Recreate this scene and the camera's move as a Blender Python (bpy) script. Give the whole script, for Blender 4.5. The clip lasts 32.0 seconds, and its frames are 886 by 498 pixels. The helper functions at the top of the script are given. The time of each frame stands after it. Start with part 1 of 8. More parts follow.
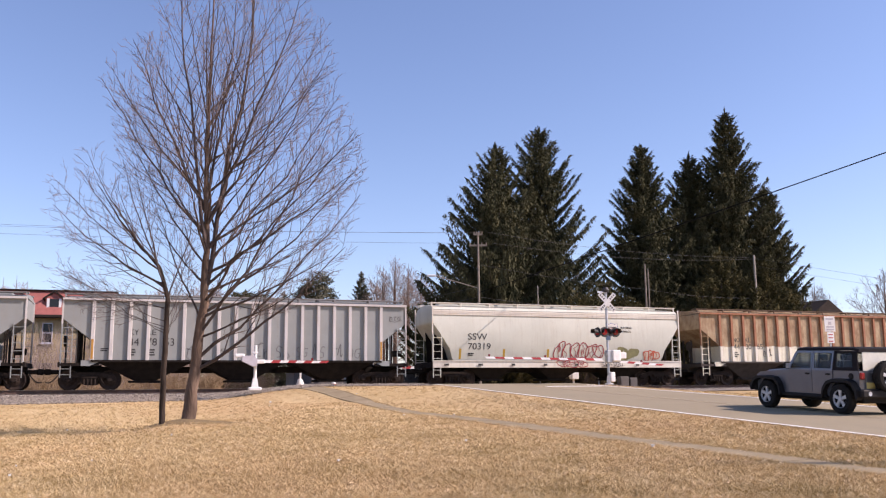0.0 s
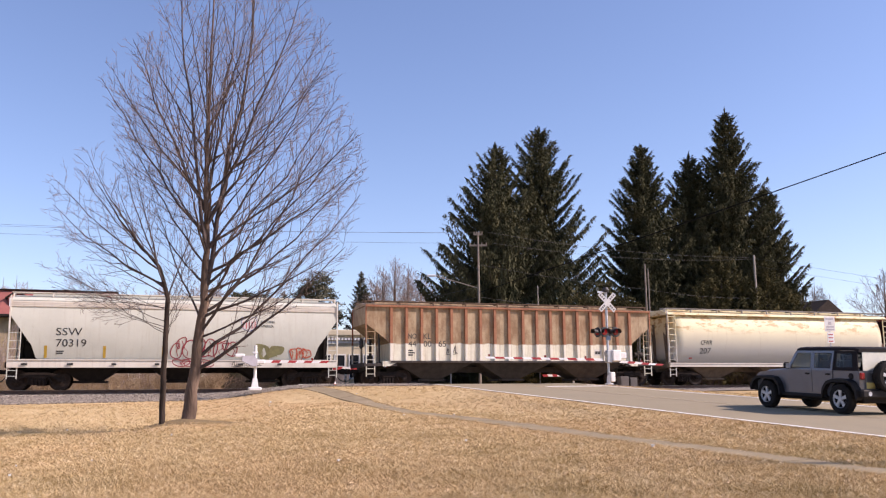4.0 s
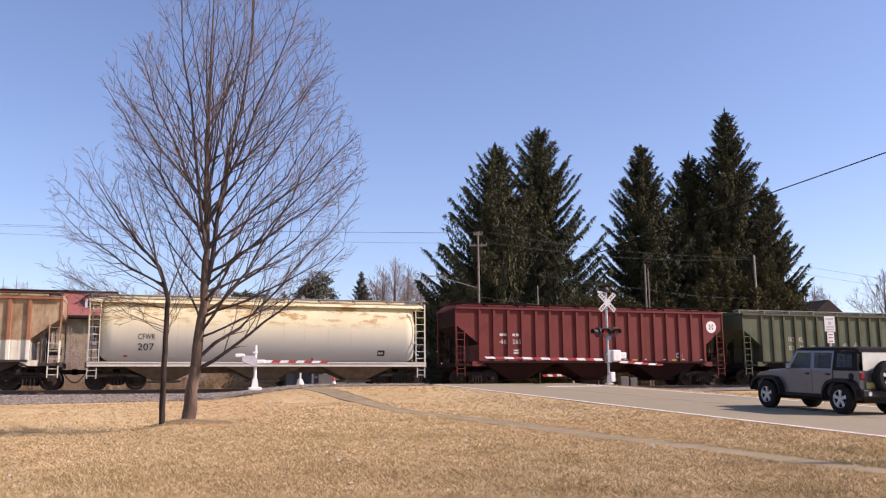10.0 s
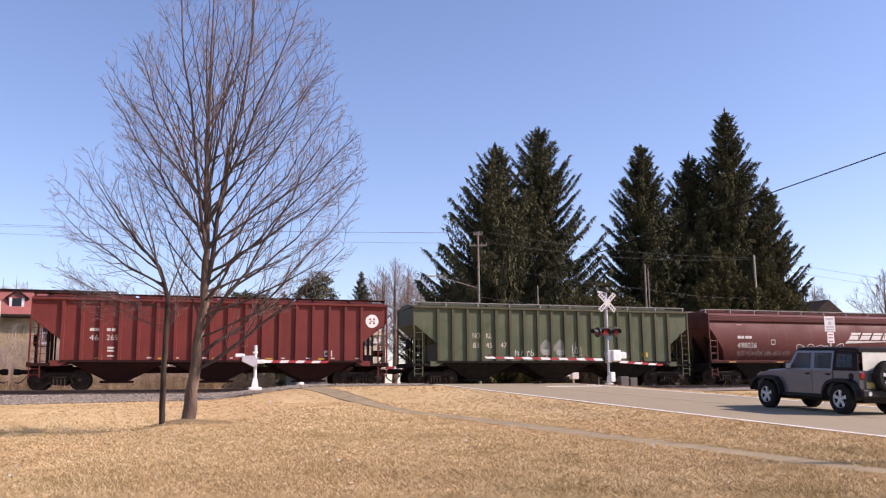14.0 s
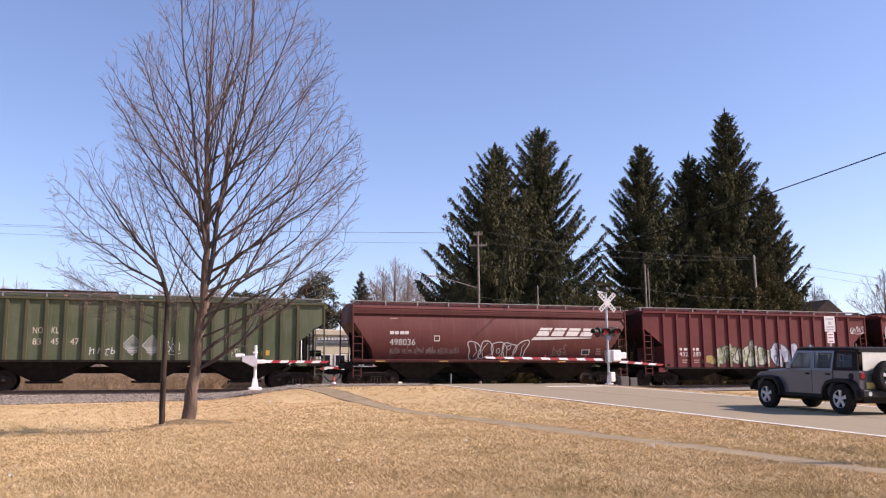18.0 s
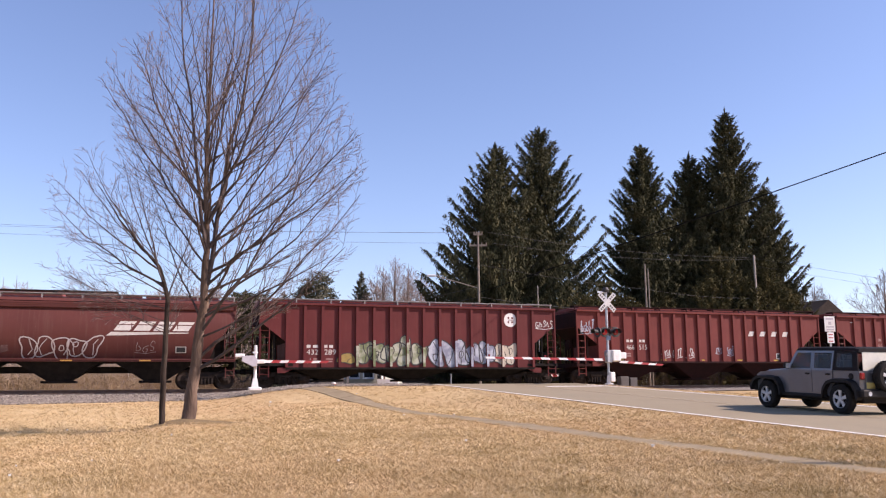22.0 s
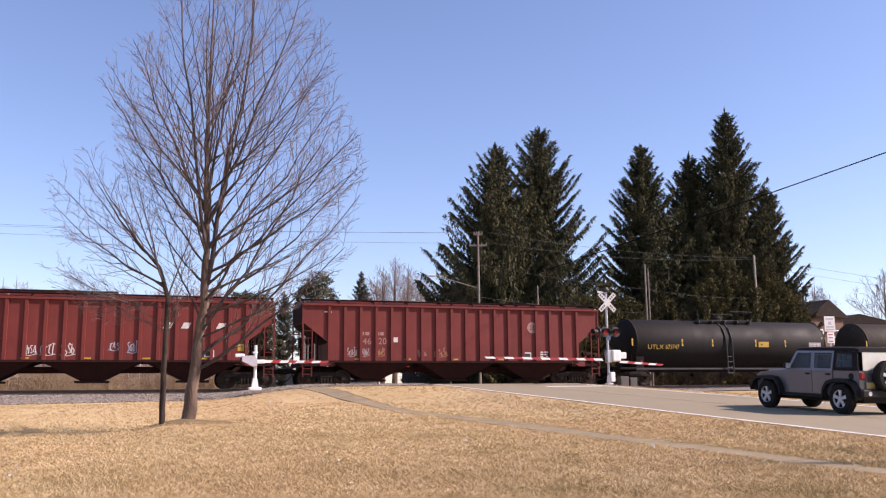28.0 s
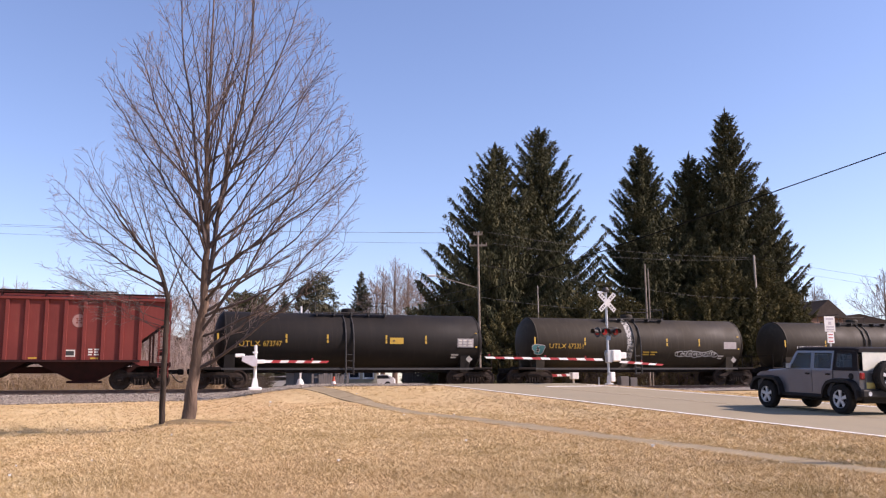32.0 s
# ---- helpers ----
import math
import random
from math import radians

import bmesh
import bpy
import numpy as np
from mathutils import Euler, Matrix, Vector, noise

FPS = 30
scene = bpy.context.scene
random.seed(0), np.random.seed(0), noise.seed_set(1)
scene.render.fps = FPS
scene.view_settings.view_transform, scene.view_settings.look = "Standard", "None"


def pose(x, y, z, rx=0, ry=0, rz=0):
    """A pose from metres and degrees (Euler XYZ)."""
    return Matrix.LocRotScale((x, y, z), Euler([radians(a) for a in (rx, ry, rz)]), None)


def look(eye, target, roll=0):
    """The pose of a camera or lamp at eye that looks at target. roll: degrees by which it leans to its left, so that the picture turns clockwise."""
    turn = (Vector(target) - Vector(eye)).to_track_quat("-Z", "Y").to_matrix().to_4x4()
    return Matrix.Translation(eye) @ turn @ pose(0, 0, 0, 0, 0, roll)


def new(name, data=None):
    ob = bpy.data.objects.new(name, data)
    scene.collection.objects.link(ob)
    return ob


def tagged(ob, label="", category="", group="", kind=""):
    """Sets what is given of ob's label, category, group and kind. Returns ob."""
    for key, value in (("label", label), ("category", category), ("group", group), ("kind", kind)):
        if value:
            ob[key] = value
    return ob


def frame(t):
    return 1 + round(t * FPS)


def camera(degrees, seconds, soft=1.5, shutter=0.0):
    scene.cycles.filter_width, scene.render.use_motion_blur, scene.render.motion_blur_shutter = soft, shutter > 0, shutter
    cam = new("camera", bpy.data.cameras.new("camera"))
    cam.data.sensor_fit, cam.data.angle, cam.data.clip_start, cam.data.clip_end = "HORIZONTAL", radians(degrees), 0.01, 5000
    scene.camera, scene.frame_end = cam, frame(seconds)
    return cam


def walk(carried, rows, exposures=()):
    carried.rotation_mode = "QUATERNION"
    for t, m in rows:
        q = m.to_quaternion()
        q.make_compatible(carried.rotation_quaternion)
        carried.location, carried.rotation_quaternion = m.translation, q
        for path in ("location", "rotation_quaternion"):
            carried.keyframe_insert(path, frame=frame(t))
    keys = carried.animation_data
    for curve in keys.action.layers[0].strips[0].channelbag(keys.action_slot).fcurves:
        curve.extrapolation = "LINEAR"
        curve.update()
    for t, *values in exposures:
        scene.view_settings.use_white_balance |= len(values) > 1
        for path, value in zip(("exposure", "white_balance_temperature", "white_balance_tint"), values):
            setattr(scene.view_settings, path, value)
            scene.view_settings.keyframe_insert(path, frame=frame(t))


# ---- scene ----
CLIP = 32.0
cam = camera(53.66, CLIP, soft=1.2)
EYE = (0.0, 0.0, 1.6)
CAM_POSE = look(EYE, (0.0, 100.0, 17.77), -0.516)
walk(cam, [(0.0, CAM_POSE), (CLIP, CAM_POSE)], exposures=[(0.0, 0.62, 6600, 29), (7.0, 0.62, 6600, 29), (8.0, 0.55, 6600, 29), (10.0, 0.55, 6600, 29), (13.0, 0.65, 6600, 30), (17.0, 0.69, 6600, 30), (25.0, 0.67, 6600, 30), (CLIP, 0.73, 6600, 30)])

# the track's own axes: s runs along the rails, v across them, away from the camera
TURN = radians(18.94)
ALONG = Vector((math.cos(TURN), math.sin(TURN), 0))
ACROSS = Vector((-math.sin(TURN), math.cos(TURN), 0))
ORIGIN = Vector((-0.52, 47.54, 0))
RAIL_Z = 1.78


def place(s, v, z=0.0):
    p = ORIGIN + ALONG * s + ACROSS * v
    return Vector((p.x, p.y, z))


def track_pose(s, v=0.0, z=RAIL_Z, turn=0.0):
    p = place(s, v, z)
    return pose(p.x, p.y, p.z, 0, 0, 18.94 + turn)


# ---- sky and sun ----
SUN_AZIMUTH, SUN_HEIGHT = -5.0, 36.0  # degrees, azimuth from +x towards +y
sun_way = Vector((math.cos(radians(SUN_AZIMUTH)) * math.cos(radians(SUN_HEIGHT)),
                  math.sin(radians(SUN_AZIMUTH)) * math.cos(radians(SUN_HEIGHT)), math.sin(radians(SUN_HEIGHT))))
world = bpy.data.worlds.new("sky")
scene.world = world
world.use_nodes = True
sky = world.node_tree.nodes.new("ShaderNodeTexSky")
sky.sky_type, sky.sun_disc = "NISHITA", False
sky.sun_elevation, sky.sun_rotation = radians(SUN_HEIGHT), radians(90 - SUN_AZIMUTH)
sky.air_density, sky.dust_density, sky.ozone_density, sky.altitude = 1.0, 0.5, 3.2, 250
world.node_tree.nodes["Background"].inputs[1].default_value = 0.122
world.node_tree.links.new(sky.outputs[0], world.node_tree.nodes["Background"].inputs[0])
sun = new("sun", bpy.data.lights.new("sun", "SUN"))
sun.data.energy, sun.data.angle, sun.data.color = 4.6, radians(0.55), (1.0, 0.92, 0.80)
sun.matrix_world = look(tuple(sun_way * 200), (0, 0, 0))


# ---- materials ----
def nodes_of(name, rough=0.7, metal=0.0):
    m = bpy.data.materials.new(name)
    m.use_nodes = True
    b = m.node_tree.nodes["Principled BSDF"]
    b.inputs["Roughness"].default_value, b.inputs["Metallic"].default_value = rough, metal
    return m, m.node_tree, b


def coords(nt, scale=(1, 1, 1), shift=(0, 0, 0)):
    tc = nt.nodes.new("ShaderNodeTexCoord")
    mp = nt.nodes.new("ShaderNodeMapping")
    mp.inputs["Scale"].default_value, mp.inputs["Location"].default_value = scale, shift
    nt.links.new(tc.outputs["Object"], mp.inputs[0])
    return mp.outputs[0]


def noise_tex(nt, where, scale, detail=4, rough=0.6):
    n = nt.nodes.new("ShaderNodeTexNoise")
    n.inputs["Scale"].default_value, n.inputs["Detail"].default_value, n.inputs["Roughness"].default_value = scale, detail, rough
    nt.links.new(where, n.inputs["Vector"])
    return n.outputs["Fac"]


def ramp(nt, fac, lo, hi, a=0.0, b=1.0):
    n = nt.nodes.new("ShaderNodeMapRange")
    n.inputs["From Min"].default_value, n.inputs["From Max"].default_value = lo, hi
    n.inputs["To Min"].default_value, n.inputs["To Max"].default_value = a, b
    nt.links.new(fac, n.inputs["Value"])
    return n.outputs[0]


def blend(nt, fac, a, b, mode="MIX"):
    n = nt.nodes.new("ShaderNodeMix")
    n.data_type, n.blend_type = "RGBA", mode
    if hasattr(fac, "links"):
        nt.links.new(fac, n.inputs[0])
    else:
        n.inputs[0].default_value = fac
    for sock, val in ((n.inputs[6], a), (n.inputs[7], b)):
        if hasattr(val, "links"):
            nt.links.new(val, sock)
        else:
            sock.default_value = (*val, 1)
    return n.outputs[2]


def mul(nt, a, b, op="MULTIPLY"):
    n = nt.nodes.new("ShaderNodeMath")
    n.operation = op
    for sock, val in ((n.inputs[0], a), (n.inputs[1], b)):
        if hasattr(val, "links"):
            nt.links.new(val, sock)
        else:
            sock.default_value = val
    return n.outputs[0]


def bumped(nt, b, height, strength=0.3, dist=0.02):
    n = nt.nodes.new("ShaderNodeBump")
    n.inputs["Strength"].default_value, n.inputs["Distance"].default_value = strength, dist
    nt.links.new(height, n.inputs["Height"])
    nt.links.new(n.outputs[0], b.inputs["Normal"])


def surface(name, a, b2, scale=3.0, rough=0.7, metal=0.0, bump=0.2, fine=40.0, dist=0.01, stretch=(1, 1, 1), lo=0.35, hi=0.65):
    """Two tones mixed by a coarse noise, broken by a fine one."""
    m, nt, b = nodes_of(name, rough, metal)
    w = coords(nt, stretch)
    n1, n2 = noise_tex(nt, w, scale), noise_tex(nt, w, fine, 3)
    c = blend(nt, ramp(nt, n1, lo, hi), a, b2)
    c = blend(nt, ramp(nt, n2, 0.3, 0.7), c, blend(nt, 0.35, c, tuple(x * 0.6 for x in a)))
    nt.links.new(c, b.inputs["Base Color"])
    bumped(nt, b, n2, bump, dist)
    return m


def car_paint(name, base, worn, rust=(0.16, 0.07, 0.035), rust_amount=0.25, rough=0.6, dust=(0.30, 0.25, 0.20), dust_amount=0.35, grain=1.0):
    """Old rail-car paint: faded patches, vertical streaks, rust spots, road dust."""
    m, nt, b = nodes_of(name, rough)
    w = coords(nt)
    streak = noise_tex(nt, coords(nt, (3.5, 1, 0.25)), 2.0, 5)
    patch = noise_tex(nt, w, 0.55, 4)
    spot = noise_tex(nt, w, 7.0, 6, 0.7)
    fine = noise_tex(nt, w, 60.0 * grain, 2)
    b.inputs["Specular IOR Level"].default_value = 0.22
    c = blend(nt, ramp(nt, patch, 0.35, 0.68), base, worn)
    c = blend(nt, ramp(nt, streak, 0.52, 0.80, 0, dust_amount), c, dust)
    c = blend(nt, mul(nt, ramp(nt, spot, 0.60, 0.72, 0, rust_amount), ramp(nt, streak, 0.35, 0.6)), c, rust)
    c = blend(nt, ramp(nt, fine, 0.3, 0.7, 0.0, 0.14), c, tuple(x * 0.55 for x in base))
    nt.links.new(c, b.inputs["Base Color"])
    nt.links.new(ramp(nt, patch, 0.3, 0.7, rough - 0.1, min(1, rough + 0.15)), b.inputs["Roughness"])
    bumped(nt, b, patch, 0.25, 0.05)
    return m


def plain(name, col, rough=0.6, metal=0.0, fine=25.0, depth=0.18):
    return surface(name, col, tuple(x * (1 - depth) for x in col), 4.0, rough, metal, 0.12, fine)


dry_grass, nt, b = nodes_of("dry_grass", 0.95)
w = coords(nt)
n1, n2, n3 = noise_tex(nt, w, 0.22, 5), noise_tex(nt, w, 1.6, 6, 0.7), noise_tex(nt, w, 30.0, 5, 0.8)
c = blend(nt, ramp(nt, n1, 0.38, 0.64), (0.455, 0.315, 0.148), (0.55, 0.405, 0.215))
c = blend(nt, ramp(nt, n2, 0.50, 0.72, 0, 0.75), c, (0.32, 0.235, 0.105))
c = blend(nt, ramp(nt, n3, 0.40, 0.7, 0, 0.5), c, (0.58, 0.44, 0.25))
c = blend(nt, ramp(nt, noise_tex(nt, coords(nt, shift=(40, 3, 0)), 0.11, 3), 0.45, 0.62, 0, 0.35), c, (0.50, 0.33, 0.18))
nt.links.new(c, b.inputs["Base Color"])
bumped(nt, b, n3, 0.25, 0.02)

blade, nt, b = nodes_of("grass_blade", 0.9)
geo = nt.nodes.new("ShaderNodeNewGeometry")
cr = nt.nodes.new("ShaderNodeValToRGB")
cr.color_ramp.elements[0].color, cr.color_ramp.elements[1].color = (0.30, 0.205, 0.09, 1), (0.95, 0.82, 0.60, 1)
e = cr.color_ramp.elements.new(0.55)
e.color = (0.55, 0.40, 0.20, 1)
e = cr.color_ramp.elements.new(0.82)
e.color = (0.66, 0.50, 0.28, 1)
nt.links.new(geo.outputs["Random Per Island"], cr.inputs[0])
w = coords(nt)
c = blend(nt, ramp(nt, noise_tex(nt, w, 0.5, 5), 0.47, 0.66, 0, 0.6), cr.outputs[0], (0.34, 0.25, 0.11))
c = blend(nt, ramp(nt, noise_tex(nt, w, 2.2, 6, 0.7), 0.50, 0.70, 0, 0.7), c, (0.25, 0.185, 0.085))
c = blend(nt, ramp(nt, noise_tex(nt, coords(nt, shift=(40, 3, 0)), 0.11, 3), 0.45, 0.62, 0, 0.3), c, (0.52, 0.345, 0.18))
nt.links.new(c, b.inputs["Base Color"])

asphalt, nt, b = nodes_of("asphalt", 0.85)
w = coords(nt)
n1, n2, n3 = noise_tex(nt, w, 0.35, 5), noise_tex(nt, coords(nt, (1.2, 0.08, 1)), 1.3, 4), noise_tex(nt, w, 70.0, 3, 0.8)
c = blend(nt, ramp(nt, n1, 0.3, 0.7), (0.25, 0.207, 0.136), (0.285, 0.24, 0.162))
c = blend(nt, ramp(nt, n2, 0.5, 0.8, 0, 0.5), c, (0.215, 0.188, 0.138))
c = blend(nt, ramp(nt, n3, 0.35, 0.7, 0, 0.4), c, (0.31, 0.262, 0.18))
nt.links.new(c, b.inputs["Base Color"])
bumped(nt, b, n3, 0.4, 0.008)

concrete = surface("concrete", (0.33, 0.262, 0.165), (0.25, 0.198, 0.122), 1.2, 0.9, bump=0.3, fine=50)
gravel = surface("gravel", (0.30, 0.258, 0.215), (0.205, 0.174, 0.144), 9.0, 0.95, bump=0.9, fine=34, dist=0.05)
soil = surface("bare_soil", (0.185, 0.13, 0.07), (0.27, 0.195, 0.10), 4.0, 0.95, bump=0.8, fine=22, dist=0.04)
for m_ in (asphalt, concrete, gravel, soil, dry_grass, blade):
    m_.node_tree.nodes["Principled BSDF"].inputs["Specular IOR Level"].default_value = 0.12
line_white = surface("road_line_white", (0.84, 0.82, 0.77), (0.66, 0.63, 0.58), 6.0, 0.75)
line_yellow = surface("road_line_yellow", (0.40, 0.32, 0.19), (0.33, 0.265, 0.18), 6.0, 0.75)
rail_steel = surface("rail_steel", (0.10, 0.06, 0.045), (0.16, 0.10, 0.075), 5.0, 0.7, 0.3)
rail_head = surface("rail_head", (0.42, 0.40, 0.38), (0.30, 0.27, 0.25), 5.0, 0.35, 0.9)
tie_wood = surface("tie_wood", (0.09, 0.07, 0.055), (0.15, 0.12, 0.10), 6.0, 0.9, stretch=(1, 6, 1))
bark = surface("bark", (0.20, 0.138, 0.100), (0.088, 0.061, 0.047), 6.0, 0.92, bump=1.0, fine=22, dist=0.04, stretch=(1, 1, 0.22))
limb_bark = surface("limb_bark", (0.115, 0.088, 0.077), (0.062, 0.049, 0.045), 4.0, 0.85, bump=0.3)
twig_bark = surface("twig_bark", (0.27, 0.205, 0.18), (0.15, 0.115, 0.10), 3.0, 0.85, bump=0.3)
dark_bark = surface("dark_bark", (0.050, 0.040, 0.035), (0.12, 0.095, 0.08), 6.0, 0.92, bump=1.0, fine=22, dist=0.03, stretch=(1, 1, 0.22))
young_bark = surface("young_bark", (0.030, 0.0225, 0.018), (0.075, 0.055, 0.043), 6.0, 0.92, bump=1.0, fine=22, dist=0.03, stretch=(1, 1, 0.22))
grey_bark = surface("grey_bark", (0.15, 0.125, 0.105), (0.09, 0.072, 0.06), 6.0, 0.92, bump=1.0, fine=22, dist=0.03, stretch=(1, 1, 0.22))
far_twig = surface("far_twig", (0.33, 0.265, 0.235), (0.25, 0.20, 0.175), 2.0, 0.9)
brush_twig = surface("brush_twig", (0.34, 0.26, 0.17), (0.24, 0.17, 0.11), 2.0, 0.9)
for m_ in (bark, young_bark, limb_bark, twig_bark, dark_bark, far_twig, brush_twig):
    m_.node_tree.nodes["Principled BSDF"].inputs["Specular IOR Level"].default_value = 0.1
galvanised = surface("galvanised_steel", (0.52, 0.53, 0.54), (0.42, 0.43, 0.44), 5.0, 0.45, 0.6)
white_paint = surface("white_paint", (0.80, 0.80, 0.79), (0.68, 0.67, 0.65), 3.0, 0.5)
silver_paint = surface("silver_paint", (0.62, 0.62, 0.62), (0.52, 0.52, 0.52), 3.0, 0.4, 0.3)
black_paint = surface("black_paint", (0.022, 0.021, 0.021), (0.04, 0.036, 0.033), 3.0, 0.55)
stripe_red = surface("stripe_red", (0.42, 0.03, 0.035), (0.32, 0.03, 0.03), 3.0, 0.5)
pole_wood = surface("pole_wood", (0.20, 0.16, 0.125), (0.29, 0.245, 0.20), 3.0, 0.9, bump=0.5, stretch=(1, 1, 0.1))
wire_black = plain("wire_black", (0.012, 0.012, 0.012), 0.8)
wire_black.node_tree.nodes["Principled BSDF"].inputs["Specular IOR Level"].default_value = 0.05

def needle_mat(name, dark, light, clump=0.55):
    """Needles: light and dark clumps, with little difference from spray to spray."""
    m, nt, b = nodes_of(name, 0.8)
    geo = nt.nodes.new("ShaderNodeNewGeometry")
    w = coords(nt)
    c = blend(nt, ramp(nt, noise_tex(nt, w, clump, 5, 0.65), 0.36, 0.66), dark, light)
    c = blend(nt, ramp(nt, geo.outputs["Random Per Island"], 0.0, 1.0, 0.0, 0.45), c, tuple(x * 0.45 for x in dark))
    nt.links.new(c, b.inputs["Base Color"])
    b.inputs["Specular IOR Level"].default_value = 0.08
    return m


needles = needle_mat("spruce_needles", (0.046, 0.050, 0.026), (0.118, 0.110, 0.057))
olive_needles = needle_mat("olive_needles", (0.056, 0.055, 0.024), (0.165, 0.136, 0.058), 0.8)
# far conifers: the haze of distance is put into a paler needle colour
hazed_needles = needle_mat("hazed_conifer_needles", (0.078, 0.080, 0.052), (0.175, 0.162, 0.112))


# ---- mesh helpers ----
def part(name, bm, material, parent=None, label="", smooth=False):
    me = bpy.data.meshes.new(name)
    bm.to_mesh(me)
    bm.free()
    return part_mesh(name, me, material, parent, label, smooth)


def part_mesh(name, me, material, parent=None, label="", smooth=False, at=None):
    if material and not me.materials:
        me.materials.append(material)
    if smooth:
        me.polygons.foreach_set("use_smooth", [True] * len(me.polygons))
        me.set_sharp_from_angle(angle=radians(38))
    ob = new(name, me)
    if parent:
        ob.parent = parent
    if at is not None:
        ob.matrix_local = at
    if label:
        tagged(ob, label)
    return ob


def raw(name, verts, faces, material, parent=None, label="", smooth=False):
    me = bpy.data.meshes.new(name)
    me.from_pydata(verts, [], faces)
    me.update()
    return part_mesh(name, me, material, parent, label, smooth)


def root(name, label, category, group="", m=None):
    ob = new(name)
    ob.empty_display_size = 0.3
    if m is not None:
        ob.matrix_world = m
    return tagged(ob, label, category, group)


def bm_new():
    return bmesh.new()


def hexa(bm, pts):
    """A solid from eight corners: four below, four above, both counter-clockwise seen from above."""
    v = [bm.verts.new(p) for p in pts]
    for f in ((3, 2, 1, 0), (4, 5, 6, 7), (0, 1, 5, 4), (1, 2, 6, 5), (2, 3, 7, 6), (3, 0, 4, 7)):
        bm.faces.new([v[i] for i in f])


def box(bm, x0, x1, y0, y1, z0, z1, c=0.0):
    """A box; c chamfers its upright edges and top."""
    if c <= 0:
        return hexa(bm, [(x0, y0, z0), (x1, y0, z0), (x1, y1, z0), (x0, y1, z0), (x0, y0, z1), (x1, y0, z1), (x1, y1, z1), (x0, y1, z1)])
    rings = []
    for z, k in ((z0, c), (z0 + c, 0), (z1 - c, 0), (z1, c)):
        a, b_, d, e_ = x0 + k, x1 - k, y0 + k, y1 - k
        rings.append([bm.verts.new(p) for p in ((a + c, d, z), (b_ - c, d, z), (b_, d + c, z), (b_, e_ - c, z), (b_ - c, e_, z), (a + c, e_, z), (a, e_ - c, z), (a, d + c, z))])
    for r0, r1 in zip(rings, rings[1:]):
        for i in range(8):
            bm.faces.new((r0[i], r0[(i + 1) % 8], r1[(i + 1) % 8], r1[i]))
    bm.faces.new(rings[0][::-1])
    bm.faces.new(rings[-1])


def prism(bm, outline, y0, y1):
    """An outline in x, z drawn out from y0 to y1."""
    a = [bm.verts.new((x, y0, z)) for x, z in outline]
    c = [bm.verts.new((x, y1, z)) for x, z in outline]
    n = len(a)
    for i in range(n):
        bm.faces.new((a[i], a[(i + 1) % n], c[(i + 1) % n], c[i]))
    bm.faces.new(a[::-1])
    bm.faces.new(c)
    bmesh.ops.recalc_face_normals(bm, faces=bm.faces)


def rod(bm, p, q, r, r2=None, n=8, cap=True):
    p, q = Vector(p), Vector(q)
    d = (q - p).normalized()
    a = d.orthogonal().normalized()
    e_ = d.cross(a)
    r2 = r if r2 is None else r2
    rings = []
    for o, k in ((p, r), (q, r2)):
        rings.append([bm.verts.new(o + (a * math.cos(2 * math.pi * i / n) + e_ * math.sin(2 * math.pi * i / n)) * k) for i in range(n)])
    for i in range(n):
        bm.faces.new((rings[0][i], rings[0][(i + 1) % n], rings[1][(i + 1) % n], rings[1][i]))
    if cap:
        bm.faces.new(rings[0][::-1])
        bm.faces.new(rings[1])


def rings_to(bm, rings, cap=True, closed=True):
    """Skins a row of rings of points."""
    vs = [[bm.verts.new(p) for p in r] for r in rings]
    n = len(vs[0])
    for a, c in zip(vs, vs[1:]):
        for i in range(n if closed else n - 1):
            bm.faces.new((a[i], a[(i + 1) % n], c[(i + 1) % n], c[i]))
    if cap:
        bm.faces.new(vs[0][::-1])
        bm.faces.new(vs[-1])
    bmesh.ops.recalc_face_normals(bm, faces=bm.faces)


def lathe(bm, profile, n=20, axis="y", cap=True):
    """Turns (radius, height) points round an axis."""
    rings = []
    for r, h in profile:
        ring = []
        for i in range(n):
            a = 2 * math.pi * i / n
            p = (r * math.cos(a), r * math.sin(a))
            ring.append({"y": (p[0], h, p[1]), "z": (p[0], p[1], h), "x": (h, p[0], p[1])}[axis])
        rings.append(ring)
    rings_to(bm, rings, cap)


def smooth(a, b_, x):
    t = min(1.0, max(0.0, (x - a) / (b_ - a)))
    return t * t * (3 - 2 * t)


# ---- ground ----
def road_z(v):
    if v < -3:
        return max(0.88 + 0.0459 * (v + 25.9), -0.6)
    if v < -1.3:
        return 1.931 + (1.765 - 1.931) * smooth(-3, -1.3, v)
    return 1.765 + 0.09 * smooth(1.3, 5, v)


